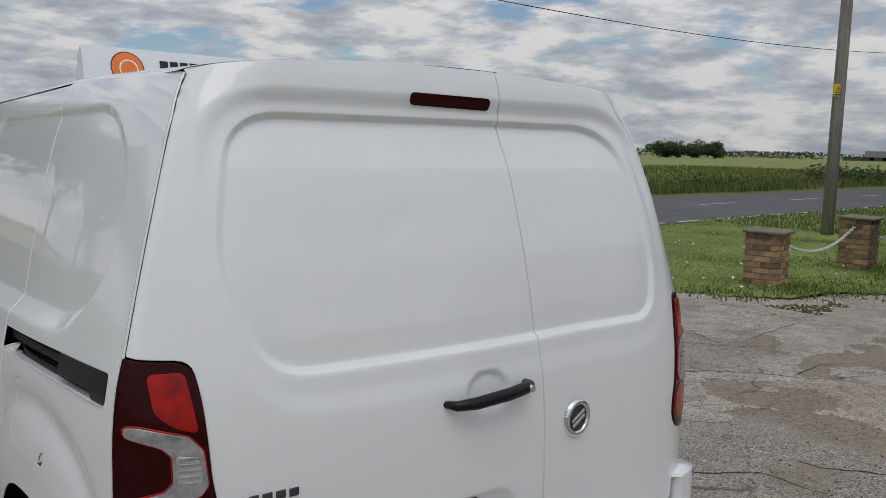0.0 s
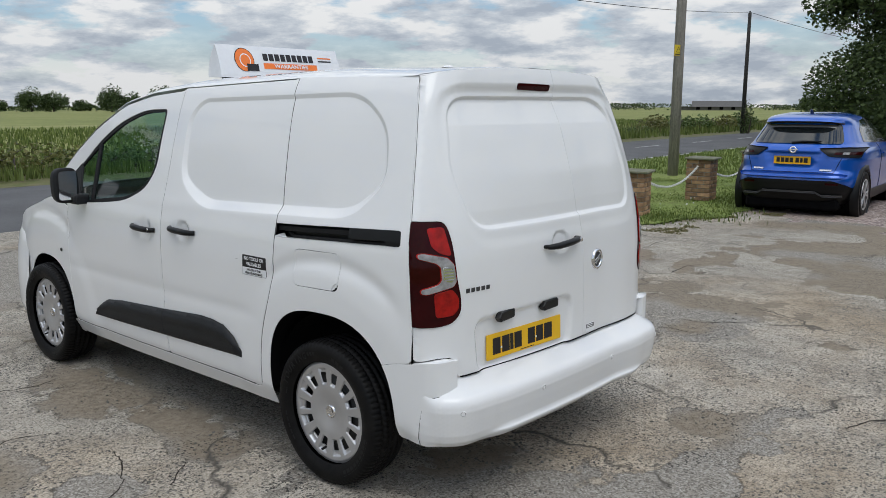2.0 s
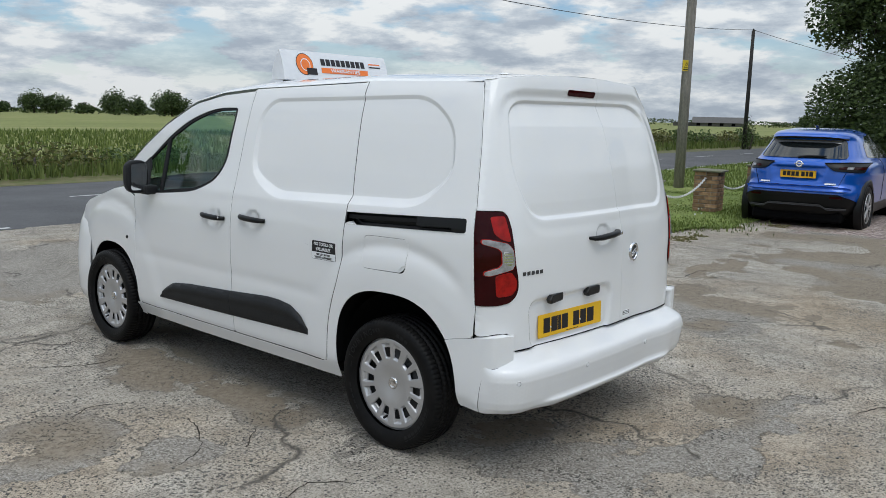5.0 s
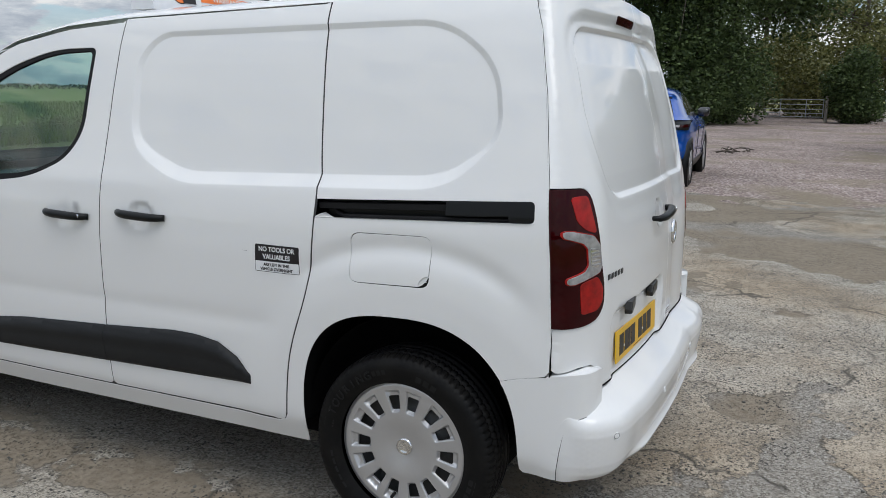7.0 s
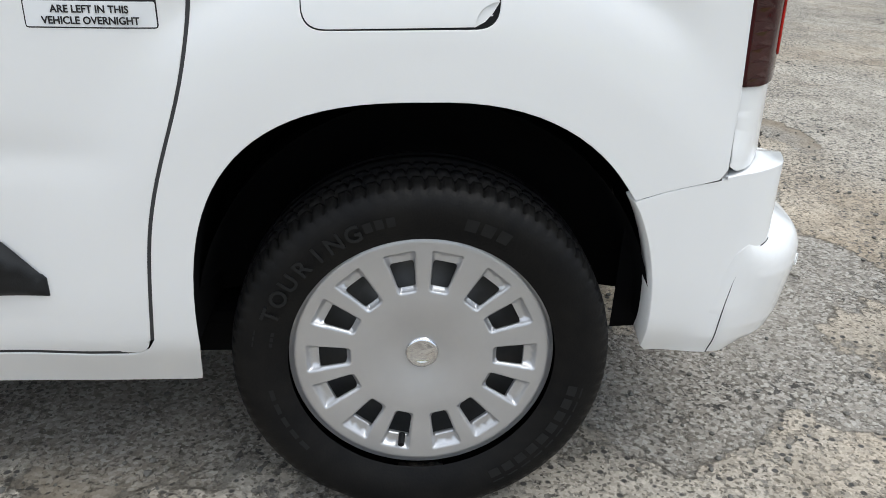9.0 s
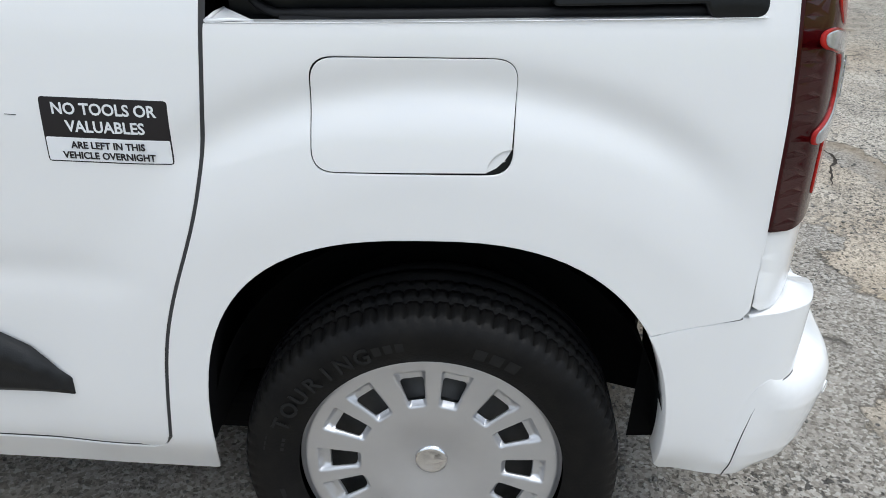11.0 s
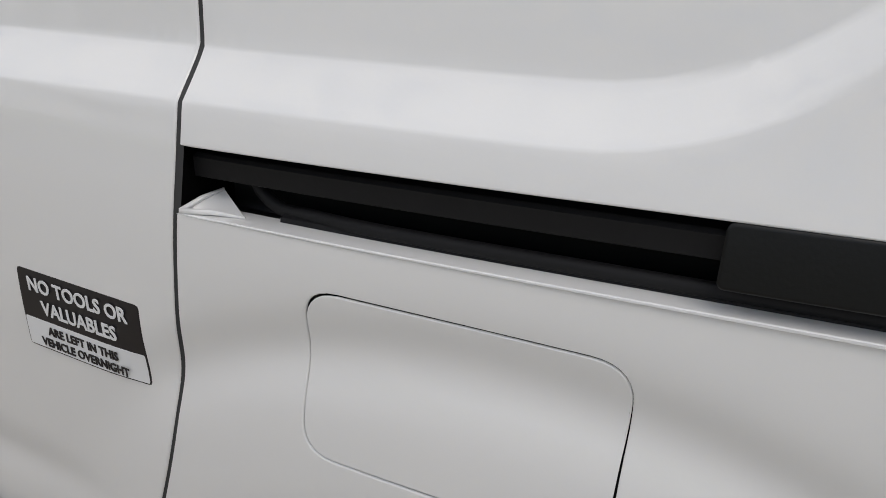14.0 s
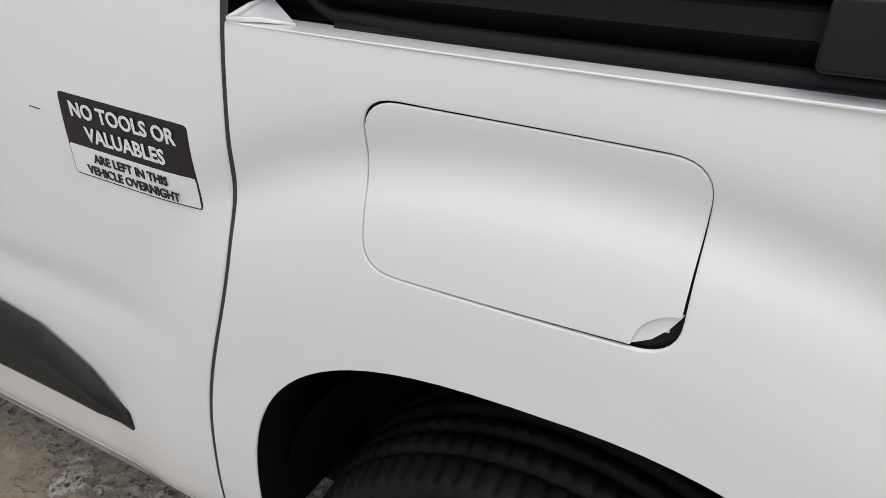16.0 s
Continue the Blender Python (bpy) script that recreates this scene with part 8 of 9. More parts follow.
def car(name, label, at, rz, paint, L_, wheelbase, over, wide, tall):
    """A parked saloon car; its rear end at x = 0, its nose towards +x."""
    c = thing(name, label, "car", at, rz=rz)
    k = tall / 1.595
    hz = np.array([.20, .32, .48, .70, .86, .96, 1.04, 1.12, 1.25, 1.38, 1.48, 1.54, 1.585]) * k
    rear = np.array([.18, .06, .0, .02, .02, .05, .28, .50, .85, 1.10, 1.35, 1.55, 1.8])
    front = np.array([.12, .03, .0, .02, .08, .28, .95, 1.12, 1.40, 1.70, 2.00, 2.25, 2.55])
    half = np.array([.84, .905, .93, .93, .915, .885, .86, .82, .755, .69, .64, .595, .50]) * wide / .90
    zt = np.linspace(hz[0], hz[-1], 70)
    R_, F_, H_ = np.interp(zt, hz, rear), L_ - np.interp(zt, hz, front), np.interp(zt, hz, half)

    def sm(a):
        for _ in range(3):
            a[1:-1] = (a[:-2] + 2 * a[1:-1] + a[2:]) / 4
        return a
    R_, F_, H_ = sm(R_), sm(F_), sm(H_)

    def hull(a, z, off=0.0):
        """A place on the body; a is the angle round it from the tail."""
        a, z = np.asarray(a, float), np.asarray(z, float)
        r, f, h = np.interp(z, zt, R_), np.interp(z, zt, F_), np.interp(z, zt, H_)
        cx, ln = (r + f) / 2, (f - r) / 2
        e = 6.5
        ca, sa = np.cos(a), np.sin(a)
        q = (np.abs(ca) ** e + np.abs(sa) ** e) ** (-1 / e)
        tuck = 1 - .05 * (1 - np.abs(sa) ** 2)
        return np.stack([cx - (ln + off) * q * ca, -(h * tuck + off) * q * sa, z], -1)
    n = 96
    ang = np.linspace(0, 2 * math.pi, n, endpoint=False)
    pts = np.concatenate([hull(ang, np.full(n, z)) for z in zt] + [np.array([[L_ * .5, 0, zt[-1] + .015]])])
    fs = [(i * n + j, i * n + (j + 1) % n, (i + 1) * n + (j + 1) % n, (i + 1) * n + j) for i in range(len(zt) - 1) for j in range(n)]
    fs += [((len(zt) - 1) * n + j, (len(zt) - 1) * n + (j + 1) % n, len(pts) - 1) for j in range(n)]
    # wheel openings
    cen = np.array([pts[list(f)].mean(0) for f in fs])
    gone = np.zeros(len(fs), bool)
    for wx in (over, over + wheelbase):
        gone |= (np.hypot(cen[:, 0] - wx, cen[:, 2] - .36) < .405) & (np.abs(cen[:, 1]) > .70)
    fs = [f for f, g in zip(fs, gone) if not g]
    arr("body", pts, fs, paint, c)
    arr("floor", [(.3, -.7, .19), (L_ - .3, -.7, .19), (L_ - .3, .7, .19), (.3, .7, .19)], [(0, 1, 2, 3)], LINER, c)
    # a patch of the hull, given by lateral place y or angle
    def patch(nm, a0, a1, z0, z1, material, off=.004, taper=0.0, lab="", parent=None, nu=14, nv=6):
        p, m = [], nu + 1
        for v in np.linspace(0, 1, nv + 1):
            z = z0 + (z1 - z0) * v
            w = taper * v
            aa = np.linspace(a0 + w, a1 - w, m)
            p.append(hull(aa, np.full(m, z), off))
        p = np.concatenate(p)
        f = [(i * m + j, i * m + j + 1, (i + 1) * m + j + 1, (i + 1) * m + j) for i in range(nv) for j in range(nu)]
        return arr(nm, p, f, material, parent or c, lab)
    patch("rear_window", -.67, .67, 1.075 * k, 1.40 * k, CAR_GLASS, .006, .03, "dark rear window glass")
    for s in (-1, 1):
        patch("side_glass", .98 * s, 1.50 * s, 1.09 * k, 1.40 * k, CAR_GLASS, .004, .05 * s, "dark side window glass")
        patch("front_side_glass", 1.56 * s, 2.15 * s, 1.08 * k, 1.41 * k, CAR_GLASS, .004, .12 * s, "dark side window glass")
        patch("tail_lamp", .50 * s, .96 * s, .905 * k, 1.04 * k, LENS_DARK, .012, .03 * s, "dark red tail lamp")
        patch("tail_lamp_red", .54 * s, .92 * s, .930 * k, 1.020 * k, LENS_RED, .016, .0, "red light strip")
        patch("rear_arch_flare", .86 * s, 1.17 * s, .26, .66 * k, paint, .006, .06 * s)
        patch("sill_trim", 1.15 * s, 2.0 * s, .20, .36, paint, .006)
        bm = rbox((2.35, s * .92 - .05, 1.02), (2.52, s * .92 + .09 * s, 1.15), .04, 3)
        part("door_mirror", bm, CAR_BLACK, c, "", True)
        part("headlamp", rbox((L_ - .5, s * .55 - .15, .72), (L_ - .08, s * .55 + .15, .84), .05, 3), LENS_CLEAR, c, "", True)
        patch("door_handle", 1.27 * s, 1.33 * s, .93 * k, .955 * k, GREY_TRIM, .02)
    patch("windscreen", math.pi - .66, math.pi + .66, 1.08 * k, 1.42 * k, CAR_GLASS, .005, .04, "dark windscreen glass")
    patch("number_plate", -.278, .278, .80 * k, .90 * k, PLATE, .022, .0, "yellow rear number plate with dark bars", nv=2)
    for q in range(7):
        a = -.215 + .070 * q + (.012 if q > 3 else -.006)
        patch("plate_bar", a - .026, a + .026, .822 * k, .876 * k, INK, .025, nu=2, nv=1)
    part("badge", lathe([(.030, 0), (.040, .006), (.050, 0)], 24, Matrix.Translation(tuple(hull(0.0, .985 * k, .012))) @ pose(0, 0, 0, 0, -80, 0)), CHROME, c, "round chrome badge", True)
    for y0, y1 in ((.40, .54), (-.56, -.40)):
        a0, a1 = math.atan2(-y0, .9), math.atan2(-y1, .9)
        patch("badge_bar", min(a0, a1), max(a0, a1), .695 * k, .715 * k, CHROME, .008, nu=3, nv=1)
    # wheels
    r = .345
    for x in (over, over + wheelbase):
        for s in (-1, 1):
            m = pose(x, s * (wide - .125), r, 90, 0, 0)
            wl = part("wheel", lathe([(.12, -.11), (.23, -.11), (.30, -.112), (.335, -.10), (r, -.07), (r, .07), (.335, .10), (.30, .112), (.23, .11), (.12, .09)], 36, m), TYRE, c, "black tyre on a dark alloy rim", True)
            spokes = [lathe([(.20, .098 * -s), (.232, .108 * -s), (.235, .09 * -s)], 30, m)]
            for q in range(5):
                spokes.append(rbox((.02, -.022, -.015), (.22, .022, .015), .006, 1, m @ pose(0, 0, .10 * -s) @ pose(0, 0, 0, 0, 0, 72 * q)))
            part("rim", join(*spokes), ALLOY, wl)
            part("arch_liner", lathe([(0, -.32), (r + .058, -.32), (r + .058, .03)], 36, pose(x, s * wide, r + .015, -90 * s, 0, 0)), LINER, c)
            part("arch_trim", lathe([(r + .045, -.03), (r + .045, .018), (r + .060, .024), (r + .085, .020), (r + .090, -.02)], 40, pose(x, s * (wide - .018), r + .015, -90 * s, 0, 0)), paint, c)
    return c


def crossover(name, label, at, rz, size, paint):
    """A rounded crossover; its rear end at x = 0, its nose towards +x."""
    c = thing(name, label, "car", at)
    c.matrix_world = pose(*at, 0, 0, rz) @ Matrix.Scale(size, 4)
    length, base, over, r = 4.21, 2.636, .76, .345
    hz = [.20, .28, .40, .54, .60, .66, .72, .86, .98, 1.05, 1.09, 1.20, 1.32, 1.375, 1.405, 1.44, 1.49, 1.525, 1.55]
    zt = np.linspace(.20, 1.55, 100)

    def table_(v):
        a = np.interp(zt, hz, v)
        for _ in range(4):
            a[1:-1] = (a[:-2] + 2 * a[1:-1] + a[2:]) / 4
        return a
    R_ = table_([.22, .10, .03, .00, .00, .03, .08, .09, .10, .15, .20, .32, .45, .50, .46, .40, .46, .70, 1.15])
    F_ = length - table_([.16, .05, .0, .0, .0, .01, .03, .10, .30, .80, 1.0, 1.22, 1.50, 1.68, 1.80, 1.92, 2.10, 2.3, 2.7])
    H_ = table_([.78, .84, .885, .90, .90, .90, .905, .91, .885, .845, .80, .745, .685, .655, .635, .610, .565, .50, .38])
    E_ = table_([5.5, 5.5, 5.5, 5.5, 5.5, 5.2, 5, 5, 4.6, 4.2, 4.2, 4.2, 4.2, 4.2, 4.2, 4.2, 4.2, 4, 4])
    get = lambda z: (np.interp(z, zt, R_), np.interp(z, zt, F_), np.interp(z, zt, H_), np.interp(z, zt, E_))
    DIP = rounded([(.40, .985), (-.40, .985), (-.30, .745), (.30, .745)], .03, 4)

    def tailf(off=0.0):
        def fn(y, z):
            y, z = np.asarray(y, float), np.asarray(z, float)
            a, b, h, e = get(z)
            q = np.clip(np.abs(y) / h, 0, .9995)
            x = (a + b) / 2 - (b - a) / 2 * (1 - q ** e) ** (1 / e)
            d = signed(np.stack([np.ravel(y), np.ravel(z)], 1), DIP).reshape(np.shape(y + z))
            return np.stack([x + .045 * smooth(-.012, .035, d) - off, y + np.sign(y) * off * .5 * q ** 4, z + 0 * y], -1)
        return fn

    def sidef(s, off=0.0):
        def fn(x, z):
            x, z = np.asarray(x, float), np.asarray(z, float)
            a, b, h, e = get(z)
            q = np.clip(np.abs(x - (a + b) / 2) / ((b - a) / 2), 0, .9995)
            return np.stack([x + 0 * z, s * (h * (1 - q ** e) ** (1 / e) + off), z + 0 * x], -1)
        return fn
    n = 200
    ang = np.linspace(0, 2 * math.pi, n, endpoint=False)
    rows = []
    for z in zt:
        a, b, h, e = get(z)
        ca, sa = np.cos(ang), np.sin(ang)
        y = -h * np.sign(sa) * np.abs(sa) ** (2 / e)
        x = (a + b) / 2 - (b - a) / 2 * np.sign(ca) * np.abs(ca) ** (2 / e)
        d = signed(np.stack([y, 0 * y + z], 1), DIP)
        rows.append(np.stack([x + np.where(ca > 0, .045 * smooth(-.012, .035, d), 0), y, 0 * y + z], -1))
    pts = np.concatenate(rows + [np.array([[1.9, 0, 1.56]])])
    fs = [(i * n + j, i * n + (j + 1) % n, (i + 1) * n + (j + 1) % n, (i + 1) * n + j) for i in range(len(zt) - 1) for j in range(n)]
    fs += [((len(zt) - 1) * n + j, (len(zt) - 1) * n + (j + 1) % n, len(pts) - 1) for j in range(n)]
    cen = np.array([pts[list(f)].mean(0) for f in fs])
    gone = np.zeros(len(fs), bool)
    for wx in (over, over + base):
        gone |= (np.hypot(cen[:, 0] - wx, cen[:, 2] - r) < .385) & (np.abs(cen[:, 1]) > .62)
    arr("body", pts, [f for f, g in zip(fs, gone) if not g], paint, c)
    part("underbody", rbox((.12, -.66, .135), (length - .3, .66, .30), .03, 1), LINER, c)
    mirrored = lambda pts_, s: [(s * y, z) for y, z in pts_]
    # tail: window, spoiler, lamps, plate, bumper
    panel("rear_window", rounded([(-.535, 1.375), (-.635, 1.10), (.635, 1.10), (.535, 1.375)], [.04, .05, .05, .04], 5), [], tailf(.008), CAR_GLASS, c, "dark rear window glass", step=.05, flange=.004)
    sp = []
    for t in np.linspace(-1, 1, 25):
        y = t * .60
        x = float(tailf()(np.array(y), np.array(1.43))[0])
        sp += [(x + .10, y, 1.470 - .03 * t ** 4), (x - .03, y, 1.445 - .035 * t ** 4), (x - .055 + .03 * t ** 4, y, 1.425 - .04 * t ** 4), (x - .02, y, 1.400 - .04 * t ** 4), (x + .10, y, 1.385 - .04 * t ** 4)]
    spoiler = arr("roof_spoiler", sp, [(5 * k + q, 5 * k + q + 1, 5 * k + q + 6, 5 * k + q + 5) for k in range(24) for q in range(2)], paint, c)
    arr("spoiler_underside", sp, [(5 * k + q, 5 * k + q + 1, 5 * k + q + 6, 5 * k + q + 5) for k in range(24) for q in (2, 3)], CAR_BLACK, spoiler)
    x0 = float(tailf(.02)(np.array(0.), np.array(1.12))[0])
    part("rear_wiper", tube([(x0 - .005, .05, 1.105), (x0 + .008, -.10, 1.130), (x0 + .012, -.36, 1.135)], [.022, .016, .009], 6), RUBBER, c)
    for s in (-1, 1):
        tl = panel("tail_lamp", rounded(mirrored([(.36, 1.030), (.50, .925), (.835, .905), (.845, 1.035), (.70, 1.045)], s), [.01, .03, .01, .01, .02], 4), [], tailf(.016), SATIN, c, "dark smoked tail lamp", step=.03, flange=.016)
        panel("lamp_red_strip", mirrored([(.56, .955), (.84, .945), (.845, .985), (.58, .985)], s), [], tailf(.019), LENS_DARK, tl, step=.03, flange=.002)
        panel("lamp_clear_spot", mirrored([(.66, .955), (.73, .952), (.735, .985), (.67, .985)], s), [], tailf(.021), LENS_CLEAR, tl, step=.03, flange=.002)
        panel("badge_bar", mirrored([(.40, .715), (.55, .715), (.55, .738), (.40, .738)], s), [], tailf(.007), CHROME, c, step=.05, flange=.003)
        panel("bumper_reflector", mirrored([(.50, .520), (.66, .515), (.66, .545), (.50, .548)], s), [], tailf(.020), LENS_DARK, c, step=.05, flange=.003)
    lb = panel("lower_bumper", rounded([(-.60, .575), (.60, .575), (.74, .52), (.865, .42), (.80, .195), (-.80, .195), (-.865, .42), (-.74, .52)], .02, 4), [], tailf(.014), SATIN, c, "black plastic lower bumper", step=.04, flange=.014)
    strip_ = [(-.70, .345), (-.46, .345), (-.38, .395), (.38, .395), (.46, .345), (.70, .345), (.70, .368), (.45, .370), (.37, .418), (-.37, .418), (-.45, .370), (-.70, .368)]
    panel("bumper_strip", strip_, [], tailf(.030), GREY_TRIM, lb, "grey bumper strip", step=.04, flange=.012)
    panel("bumper_ledge", rounded([(-.74, .645), (-.70, .612), (.70, .612), (.74, .645), (.66, .668), (-.66, .668)], .01, 3), [], tailf(.030), paint, c, step=.03, flange=.030)
    for a_, b_ in (((-.58, .69), (.58, .69)), ((-.58, .69), (-.66, .90)), ((.58, .69), (.66, .90))):
        q = tailf(.002)(np.linspace(a_[0], b_[0], 24), np.linspace(a_[1], b_[1], 24))
        part("hatch_joint", tube([Vector(v) for v in q], .004, 5), LINER, c)
    pl = panel("number_plate", rounded([(-.26, .802), (.26, .802), (.26, .913), (-.26, .913)], .006, 3), [], lambda y, z: np.stack([.105 + 0 * y * z, y + 0 * z, z + 0 * y], -1), PLATE, c, "yellow rear number plate with dark bars", step=.2, flange=.01, flip=False)
    for k, w in enumerate((.050, .050, .050, .050, 0, .050, .036, .056)):
        if w:
            y = (.200, .137, .074, .012, 0, -.072, -.130, -.190)[k]
            part("plate_bar", rbox((.1015, y - w / 2, .824), (.1035, y + w / 2, .892), .0005, 1), INK, pl)
    xb = float(tailf()(np.array(0.), np.array(1.005))[0])
    part("badge", lathe([(.030, 0), (.042, .008), (.052, 0)], 24, pose(xb - .008, 0, 1.010, 0, -82, 0)), CHROME, c, "round chrome badge", True)
    part("badge_bar", rbox((xb - .016, -.068, 1.000), (xb - .006, .068, 1.020), .004, 1), CHROME, c)
    part("roof_aerial", tube([(1.05, 0, 1.510), (.98, 0, 1.585), (.93, 0, 1.600)], [.035, .02, .006], 8), CAR_BLACK, c)
    # flanks
    for s in (-1, 1):
        fl_ = s > 0
        gl = panel("side_glass", rounded([(.95, 1.12), (1.03, 1.30), (1.30, 1.43), (1.66, 1.455), (1.62, 1.10)], .04, 4), [], sidef(s, .006), CAR_GLASS, c, "dark side window glass", step=.06, flange=.003, flip=fl_)
        panel("front_side_glass", rounded([(1.72, 1.10), (1.76, 1.46), (2.20, 1.42), (2.62, 1.22), (2.72, 1.07)], .04, 4), [], sidef(s, .006), CAR_GLASS, c, "dark side window glass", step=.06, flange=.003, flip=fl_)
        panel("window_pillar", [(1.60, 1.09), (1.645, 1.46), (1.775, 1.465), (1.735, 1.09)], [], sidef(s, .004), CAR_BLACK, c, step=.05, flange=.002, flip=fl_)
        panel("sill_trim", [(1.12, .22), (1.17, .40), (2.98, .40), (3.02, .22)], [], sidef(s, .012), SATIN, c, "black plastic sill trim", step=.08, flange=.010, flip=fl_)
        q = sidef(s, .001)(np.full(16, 1.68), np.linspace(.42, 1.08, 16))
        part("door_joint", tube([Vector(v) for v in q], .004, 5), LINER, c)
        q = sidef(s, .001)(np.array([2.75, 2.72, 2.62, 2.55]), np.array([1.05, .85, .60, .42]))
        part("door_joint", tube([Vector(v) for v in spline(q, 14)], .004, 5), LINER, c)
        q = sidef(s, .022)(np.array([1.78, 1.87, 1.97]), np.array([.93, .935, .935]))
        part("door_handle", tube([Vector(v) for v in q], .014, 6), paint, c)
        xm = float(sidef(s)(np.array(2.52), np.array(1.08))[1])
        mi = part("door_mirror", rbox((2.44, min(xm, xm + s * .20), 1.06), (2.60, max(xm, xm + s * .20), 1.20), .05, 3), CAR_BLACK, c, "black door mirror", True)
        part("mirror_cap", rbox((2.47, min(xm + s * .03, xm + s * .205), 1.15), (2.61, max(xm + s * .03, xm + s * .205), 1.215), .03, 3), GREY_TRIM, mi, "", True)
        part("headlamp", rbox((length - .5, s * .55 - .15, .80), (length - .14, s * .55 + .15, .90), .05, 3), LENS_CLEAR, c, "", True)
        for wx in (over, over + base):
            m = pose(wx, s * .785, r, 90, 0, 0)
            wl = part("wheel", lathe([(.10, -.10), (.235, -.105), (.30, -.112), (.33, -.10), (r, -.075), (r, .075), (.33, .10), (.30, .112), (.235, .105), (.10, .085)], 40, m), TYRE, c, "black tyre on a dark alloy rim", True)
            sk = [lathe([(.195, .096 * -s), (.232, .110 * -s), (.240, .095 * -s)], 36, m), lathe([(0, .108 * -s), (.035, .106 * -s), (.04, .09 * -s)], 16, m)]
            for q in range(5):
                for w_ in (-9, 9):
                    sk.append(rbox((.03, -.012, -.010), (.225, .012, .010), .004, 1, m @ pose(0, 0, .102 * -s) @ pose(0, 0, 0, 0, 0, 72 * q + w_)))
            part("rim", join(*sk), SILVER, wl, "two-tone alloy rim")
            part("arch_liner", lathe([(0, -.30), (r + .042, -.30), (r + .042, .02)], 36, pose(wx, s * .86, r, -90 * s, 0, 0)), LINER, c)
            xa = float(sidef(s)(np.array(wx), np.array(.75))[1]) * s
            part("arch_trim", lathe([(r + .030, -.10), (r + .030, .010), (r + .045, .016), (r + .095, .010), (r + .100, -.10)], 48, pose(wx, s * xa, r, -90 * s, 0, 0)), SATIN, c, "black plastic wheel arch trim", True)
    panel("windscreen", rounded([(-.62, 1.10), (.62, 1.10), (.52, 1.44), (-.52, 1.44)], .06, 4), [], lambda y, z: tailf(.0)(y, z) * np.array([-1, 1, 1]) + np.stack([np.interp(z, zt, R_) + np.interp(z, zt, F_) + .006, 0 * y, 0 * z], -1), CAR_GLASS, c, "dark windscreen glass", step=.06, flange=.003, flip=True)
    return c


crossover("blue_car", "bright blue crossover car parked on the gravel", (10.08, 1.70, -.055), 3.2, 1.055, BLUE)
car("white_car", "white saloon car parked by the shed", (38.2, -4.65, 0), -76.0, CAR_WHITE, 4.6, 2.8, .95, .90, 1.44)
car("black_car", "black saloon car parked beside the hedge", (32.6, -4.95, 0), -76.0, CAR_BLACK, 4.5, 2.75, .95, .90, 1.44)

# ---- the far end of the drive ----
BOARD = mat("white_painted_board", (.74, .72, .66), .8, var=.25, var_scale=3, color2=(.56, .54, .48), fine=.15, fine_scale=30, rand=.10, bump=.3, bump_scale=25)
GALV = mat("galvanised_steel", (.36, .38, .39), .55, metal=.5, var=.25, var_scale=9)
BIN = mat("dark_bin_plastic", (.014, .016, .019), .55, var=.25, var_scale=6, bump=.1, bump_scale=90)
FELT = mat("roof_felt", (.09, .09, .085), .95, var=.3, var_scale=3, bump=.3, bump_scale=30)
TILE = mat("slate_roof", (.12, .115, .11), .85, var=.3, var_scale=2)
RENDER_ = mat("pale_render", (.52, .49, .43), .9, var=.15, var_scale=2)


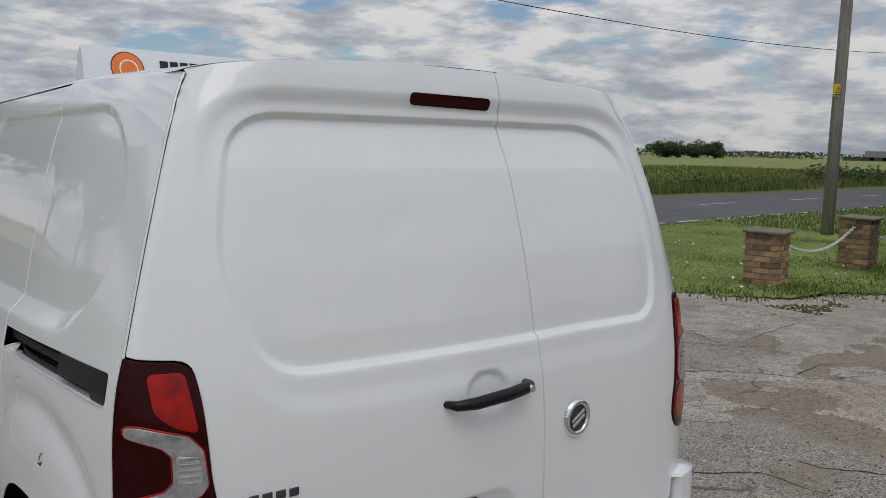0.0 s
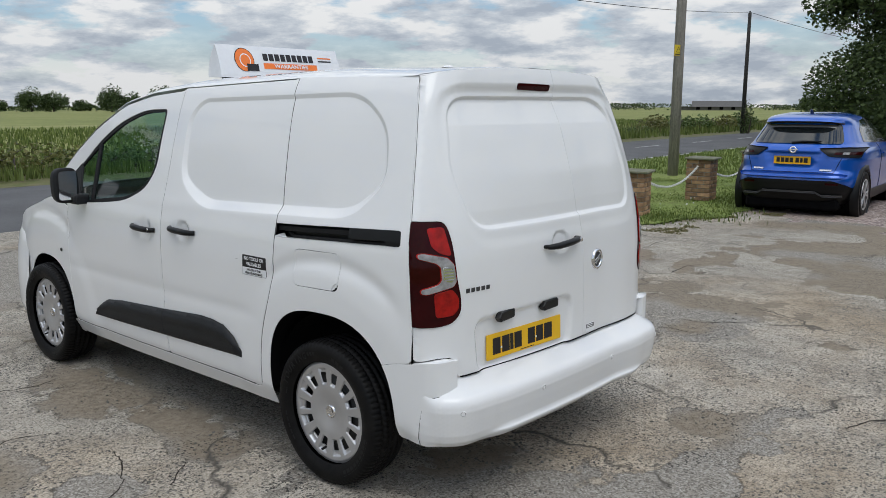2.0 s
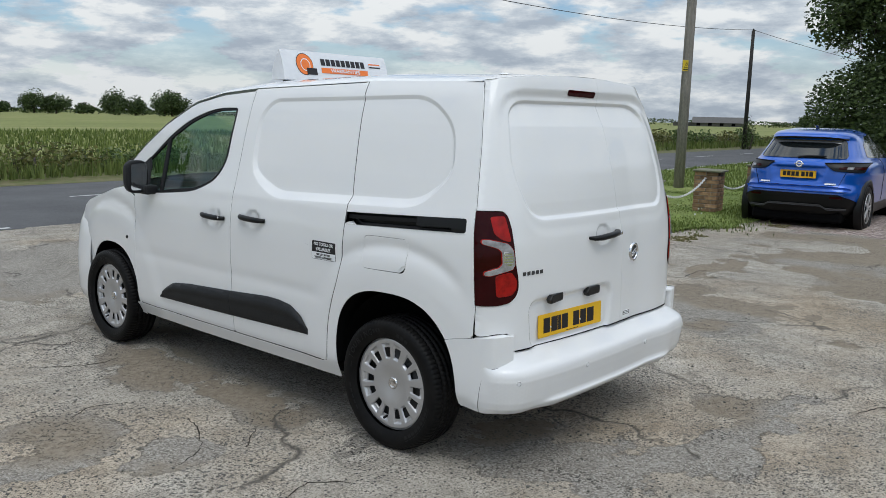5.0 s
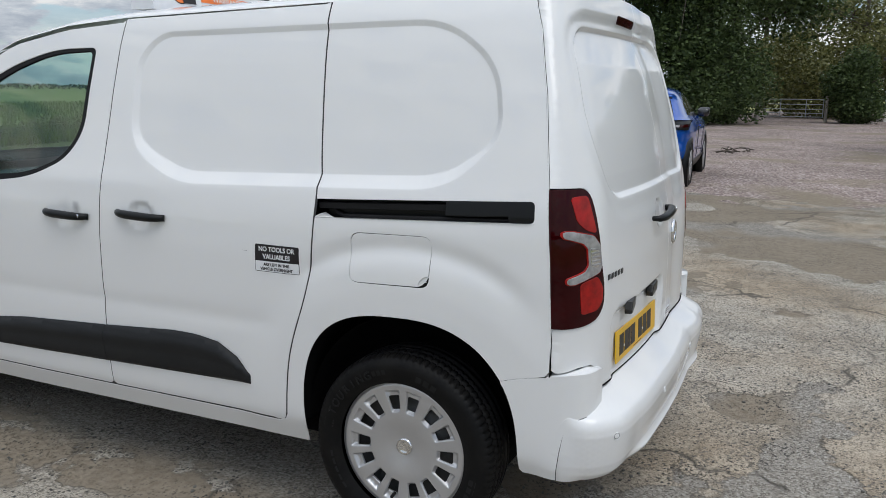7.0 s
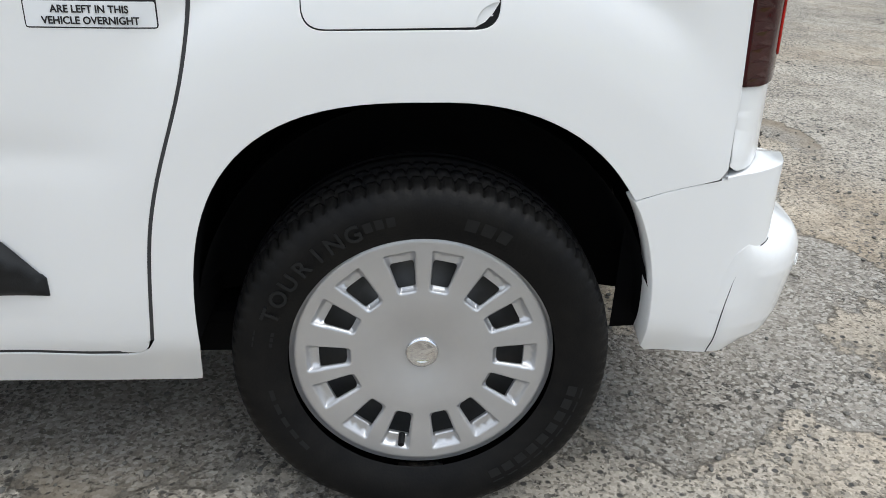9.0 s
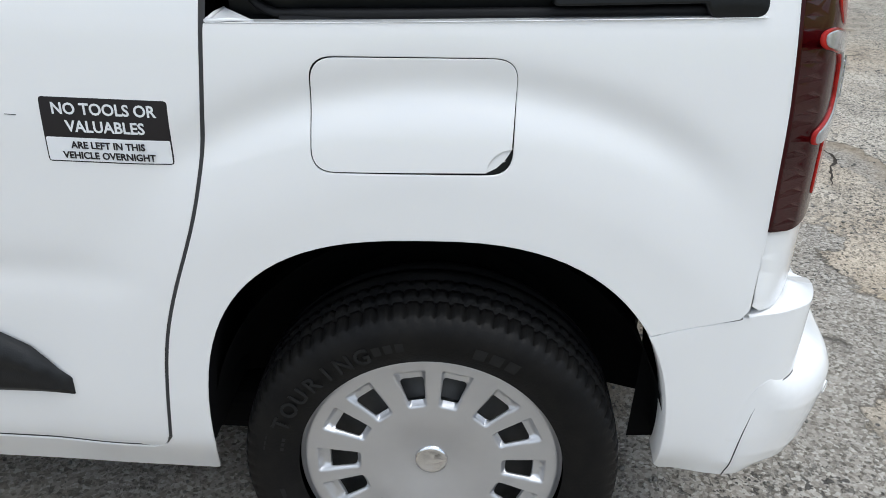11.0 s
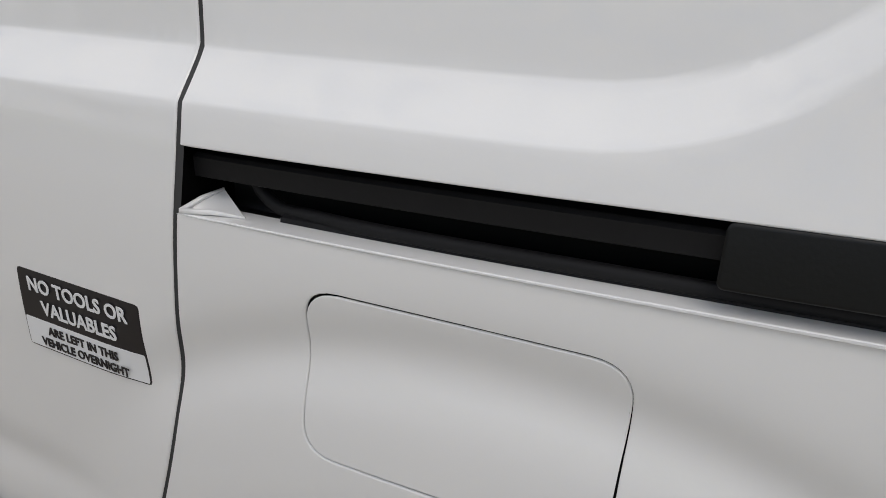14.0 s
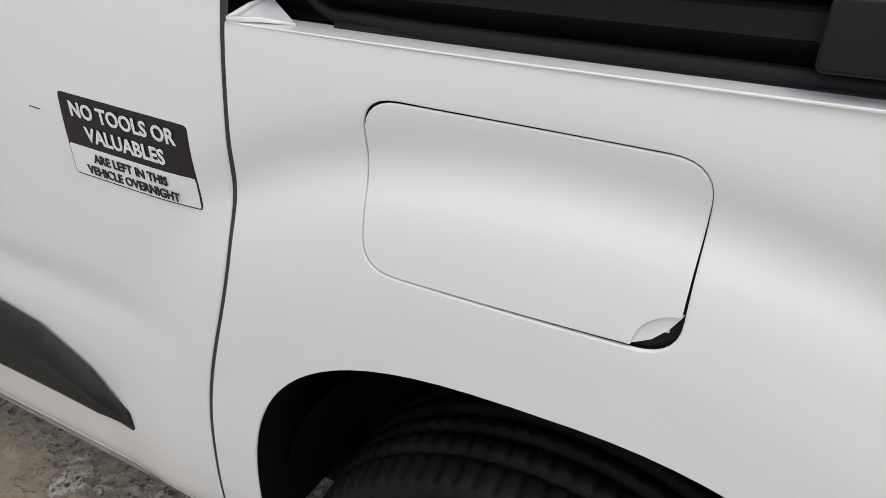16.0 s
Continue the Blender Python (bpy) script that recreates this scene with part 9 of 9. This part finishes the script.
def build_drive_end():
    g = thing("field_gate", "galvanised five-bar metal field gate, closed", "gate", (42.9, 2.1, 0), rz=-88)
    wd, ht = 3.0, 1.15
    for z in (.28, .46, .66, .90, 1.15):
        part("gate_bar", tube([(0, 0, z), (wd, 0, z)], .022 if z > 1 else .018, 8), GALV, g)
    for x in (0, 1.0, 2.2, wd):
        part("gate_upright", tube([(x, .005, .25), (x, .005, 1.17)], .022, 8), GALV, g)
    for x in (-.14, wd + .14):
        part("gate_post", tube([(x, 0, -.05), (x, 0, 1.32)], .08, 12), WOOD, g)
    s = thing("white_shed", "white boarded shed with a low dark roof", "shed", (46.5, -3.85, 0), rz=-96)
    w, d, h = 8.5, 5.0, 3.2
    part("shed_core", rbox((.02, .03, 0), (w - .02, d, h), .01, 1), BOARD, s)
    n = 11
    for k in range(n):
        z0 = k * h / n
        part("board", rbox((0, -.016, 0), (w, .010, h / n + .02), .004, 1, pose(0, -.055 - .006 * (k % 3), z0, -11.0, 0, 0)), BOARD, s)
    part("corner_board", rbox((-.03, -.05, 0), (.07, .06, h), .006, 1), BOARD, s)
    part("shed_roof", rbox((-.3, -.4, h), (w + .3, d + .3, h + .12), .02, 1, pose(0, 0, 0, 1.5, 0, 0)), FELT, s)
    part("fascia_board", rbox((-.3, -.44, h - .08), (w + .3, -.40, h + .10), .01, 1), WOOD, s)
    b = thing("wheelie_bin", "dark plastic wheelie bin with a grey side post", "bin", (23.4, -4.85, 0), rz=20)
    taper = rbox((-.30, -.36, .10), (.30, .36, 1.08), .03, 2)
    for v in taper.verts:
        f = .82 + .18 * (v.co.z - .1) / .98
        v.co.x *= f
        v.co.y *= f
    part("bin_body", taper, BIN, b)
    part("bin_lid", rbox((-.33, -.40, 1.06), (.33, .38, 1.14), .03, 2, pose(0, 0, 0, 3, 0, 0)), BIN, b)
    part("bin_label", rbox((-.305, -.10, .74), (-.285, .08, .96), .003, 1), VINYL, b, "pale paper label")
    for y in (-.27, .27):
        part("bin_wheel", lathe([(0, -.03), (.10, -.03), (.10, .03), (0, .03)], 20, pose(.28, y, .10, 90, 0, 0)), RUBBER, b)
    p = thing("timber_post", "square grey timber post beside the bin", "post", (22.8, -4.30, 0), rz=20)
    part("post_shaft", rbox((-.09, -.09, -.05), (.09, .09, 1.12), .008, 1), WOOD, p)
    # broken twigs on the gravel
    rs = np.random.RandomState(21)
    for k, (x, y) in enumerate(((18.9, .72), (19.6, .95), (18.3, 1.15))):
        tw = []
        for q in range(4):
            a = rs.rand() * 6.28
            st = Vector((rs.normal() * .15, rs.normal() * .15, .03))
            tw.append(tube([st, st + Vector((math.cos(a) * .25, math.sin(a) * .25, .06)), st + Vector((math.cos(a + .3) * .5, math.sin(a + .3) * .5, .03))], [.016, .012, .005], 5))
        t = part("fallen_twig", join(*tw), BARK, None)
        t.location = (x, y, 0)
        tagged(t, "dark fallen twigs on the gravel", "twigs", "fallen twigs")
    # the near skip behind the hedge and a pale roof above it
    sk = thing("blue_skip", "dark blue metal container behind the hedge", "container", (11.2, -8.6, 0), rz=-12)
    SKIP = mat("dark_blue_metal", (.010, .022, .055), .5, var=.3, var_scale=4, bump=.1, bump_scale=30)
    body = rbox((-1.8, -.9, .15), (1.8, .9, 1.55), .03, 1)
    part("container_body", body, SKIP, sk)
    for x in (-1.2, -.4, .4, 1.2):
        part("container_rib", rbox((x - .05, .88, .15), (x + .05, .96, 1.5), .01, 1), SKIP, sk)
    part("container_rim", rbox((-1.88, -.98, 1.5), (1.88, .98, 1.6), .02, 1), SKIP, sk)
    BARN_WALL = mat("grey_barn_cladding", (.13, .125, .115), .9, var=.3, var_scale=.5)
    # far barn and house
    bn = thing("barn", "long low grey barn far across the field", "barn", (364.9, 152.3, -.07), rz=112)
    part("barn_wall", rbox((-11, -6, 0), (11, 6, 1.7), .05, 1), BARN_WALL, bn)
    part("barn_roof", prism([(-6.8, 1.6), (6.8, 1.6), (0, 4.2)], 23.4, 0, 1, pose(-11.7, 0, 0, 90, 0, 90)), TILE, bn)
    for x in (-7, -2, 3, 8):
        part("barn_opening", rbox((x, 5.95, .3), (x + 1.6, 6.1, 1.5), .02, 1), LINER, bn)
    part("barn_lean_to", rbox((11, -4, 0), (20, 4, 1.4), .05, 1), BARN_WALL, bn)
    part("barn_low_roof", rbox((10.8, -4.4, 1.4), (20.4, 4.4, 1.7), .05, 1), TILE, bn)
    hs = thing("cottage", "small pale cottage with a dark roof, far off", "house", (150.0, 33.5, -.07), rz=20)
    part("cottage_wall", rbox((-3.2, -2.6, 0), (3.2, 2.6, 3.2), .03, 1), RENDER_, hs)
    part("cottage_roof", prism([(-3.0, 3.1), (3.0, 3.1), (0, 5.2)], 6.9, 0, 1, pose(-3.45, 0, 0, 90, 0, 90)), TILE, hs)
    for x in (-1.8, 1.2):
        part("cottage_window", rbox((x - .5, -2.66, 1.2), (x + .5, -2.58, 2.2), .01, 1), CAR_GLASS, hs)
    # loose stones on the yard
    rs = np.random.RandomState(5)
    q = scatter(rs, 14000, -4.0, 3.5, -3.6, 3.4, lambda x, y: (fbm(x * 1.6, y * 1.6 + 4, 4) > .50) & ((worn_mask(x, y) > .3) | (rs.rand(len(x)) < .45)))
    st = bmesh.new()
    bmesh.ops.create_icosphere(st, subdivisions=1, radius=1)
    V = np.array([v.co[:] for v in st.verts])
    F = np.array([[v.index for v in f.verts] for f in st.faces])
    st.free()
    pts, fs = [], []
    zz = yard_height(q[:, 0], q[:, 1])
    for k, (x, y) in enumerate(q):
        r = .0022 + .0065 * rs.rand() ** 4
        sc = r * np.array([1 + .4 * rs.rand(), 1, .7])
        pts.append(V * sc * (1 + .15 * rs.normal(size=(len(V), 1))) + np.array([x, y, zz[k] + r * .4]))
        fs.append(F + k * len(V))
    STONE = mat("loose_stone", (.20, .19, .17), .9, var=.5, var_scale=15)
    tagged(arr("loose_stones", np.concatenate(pts), np.concatenate(fs), STONE, soft=False), "small loose stones on the tarmac", "stones", "", "stuff")


build_drive_end()
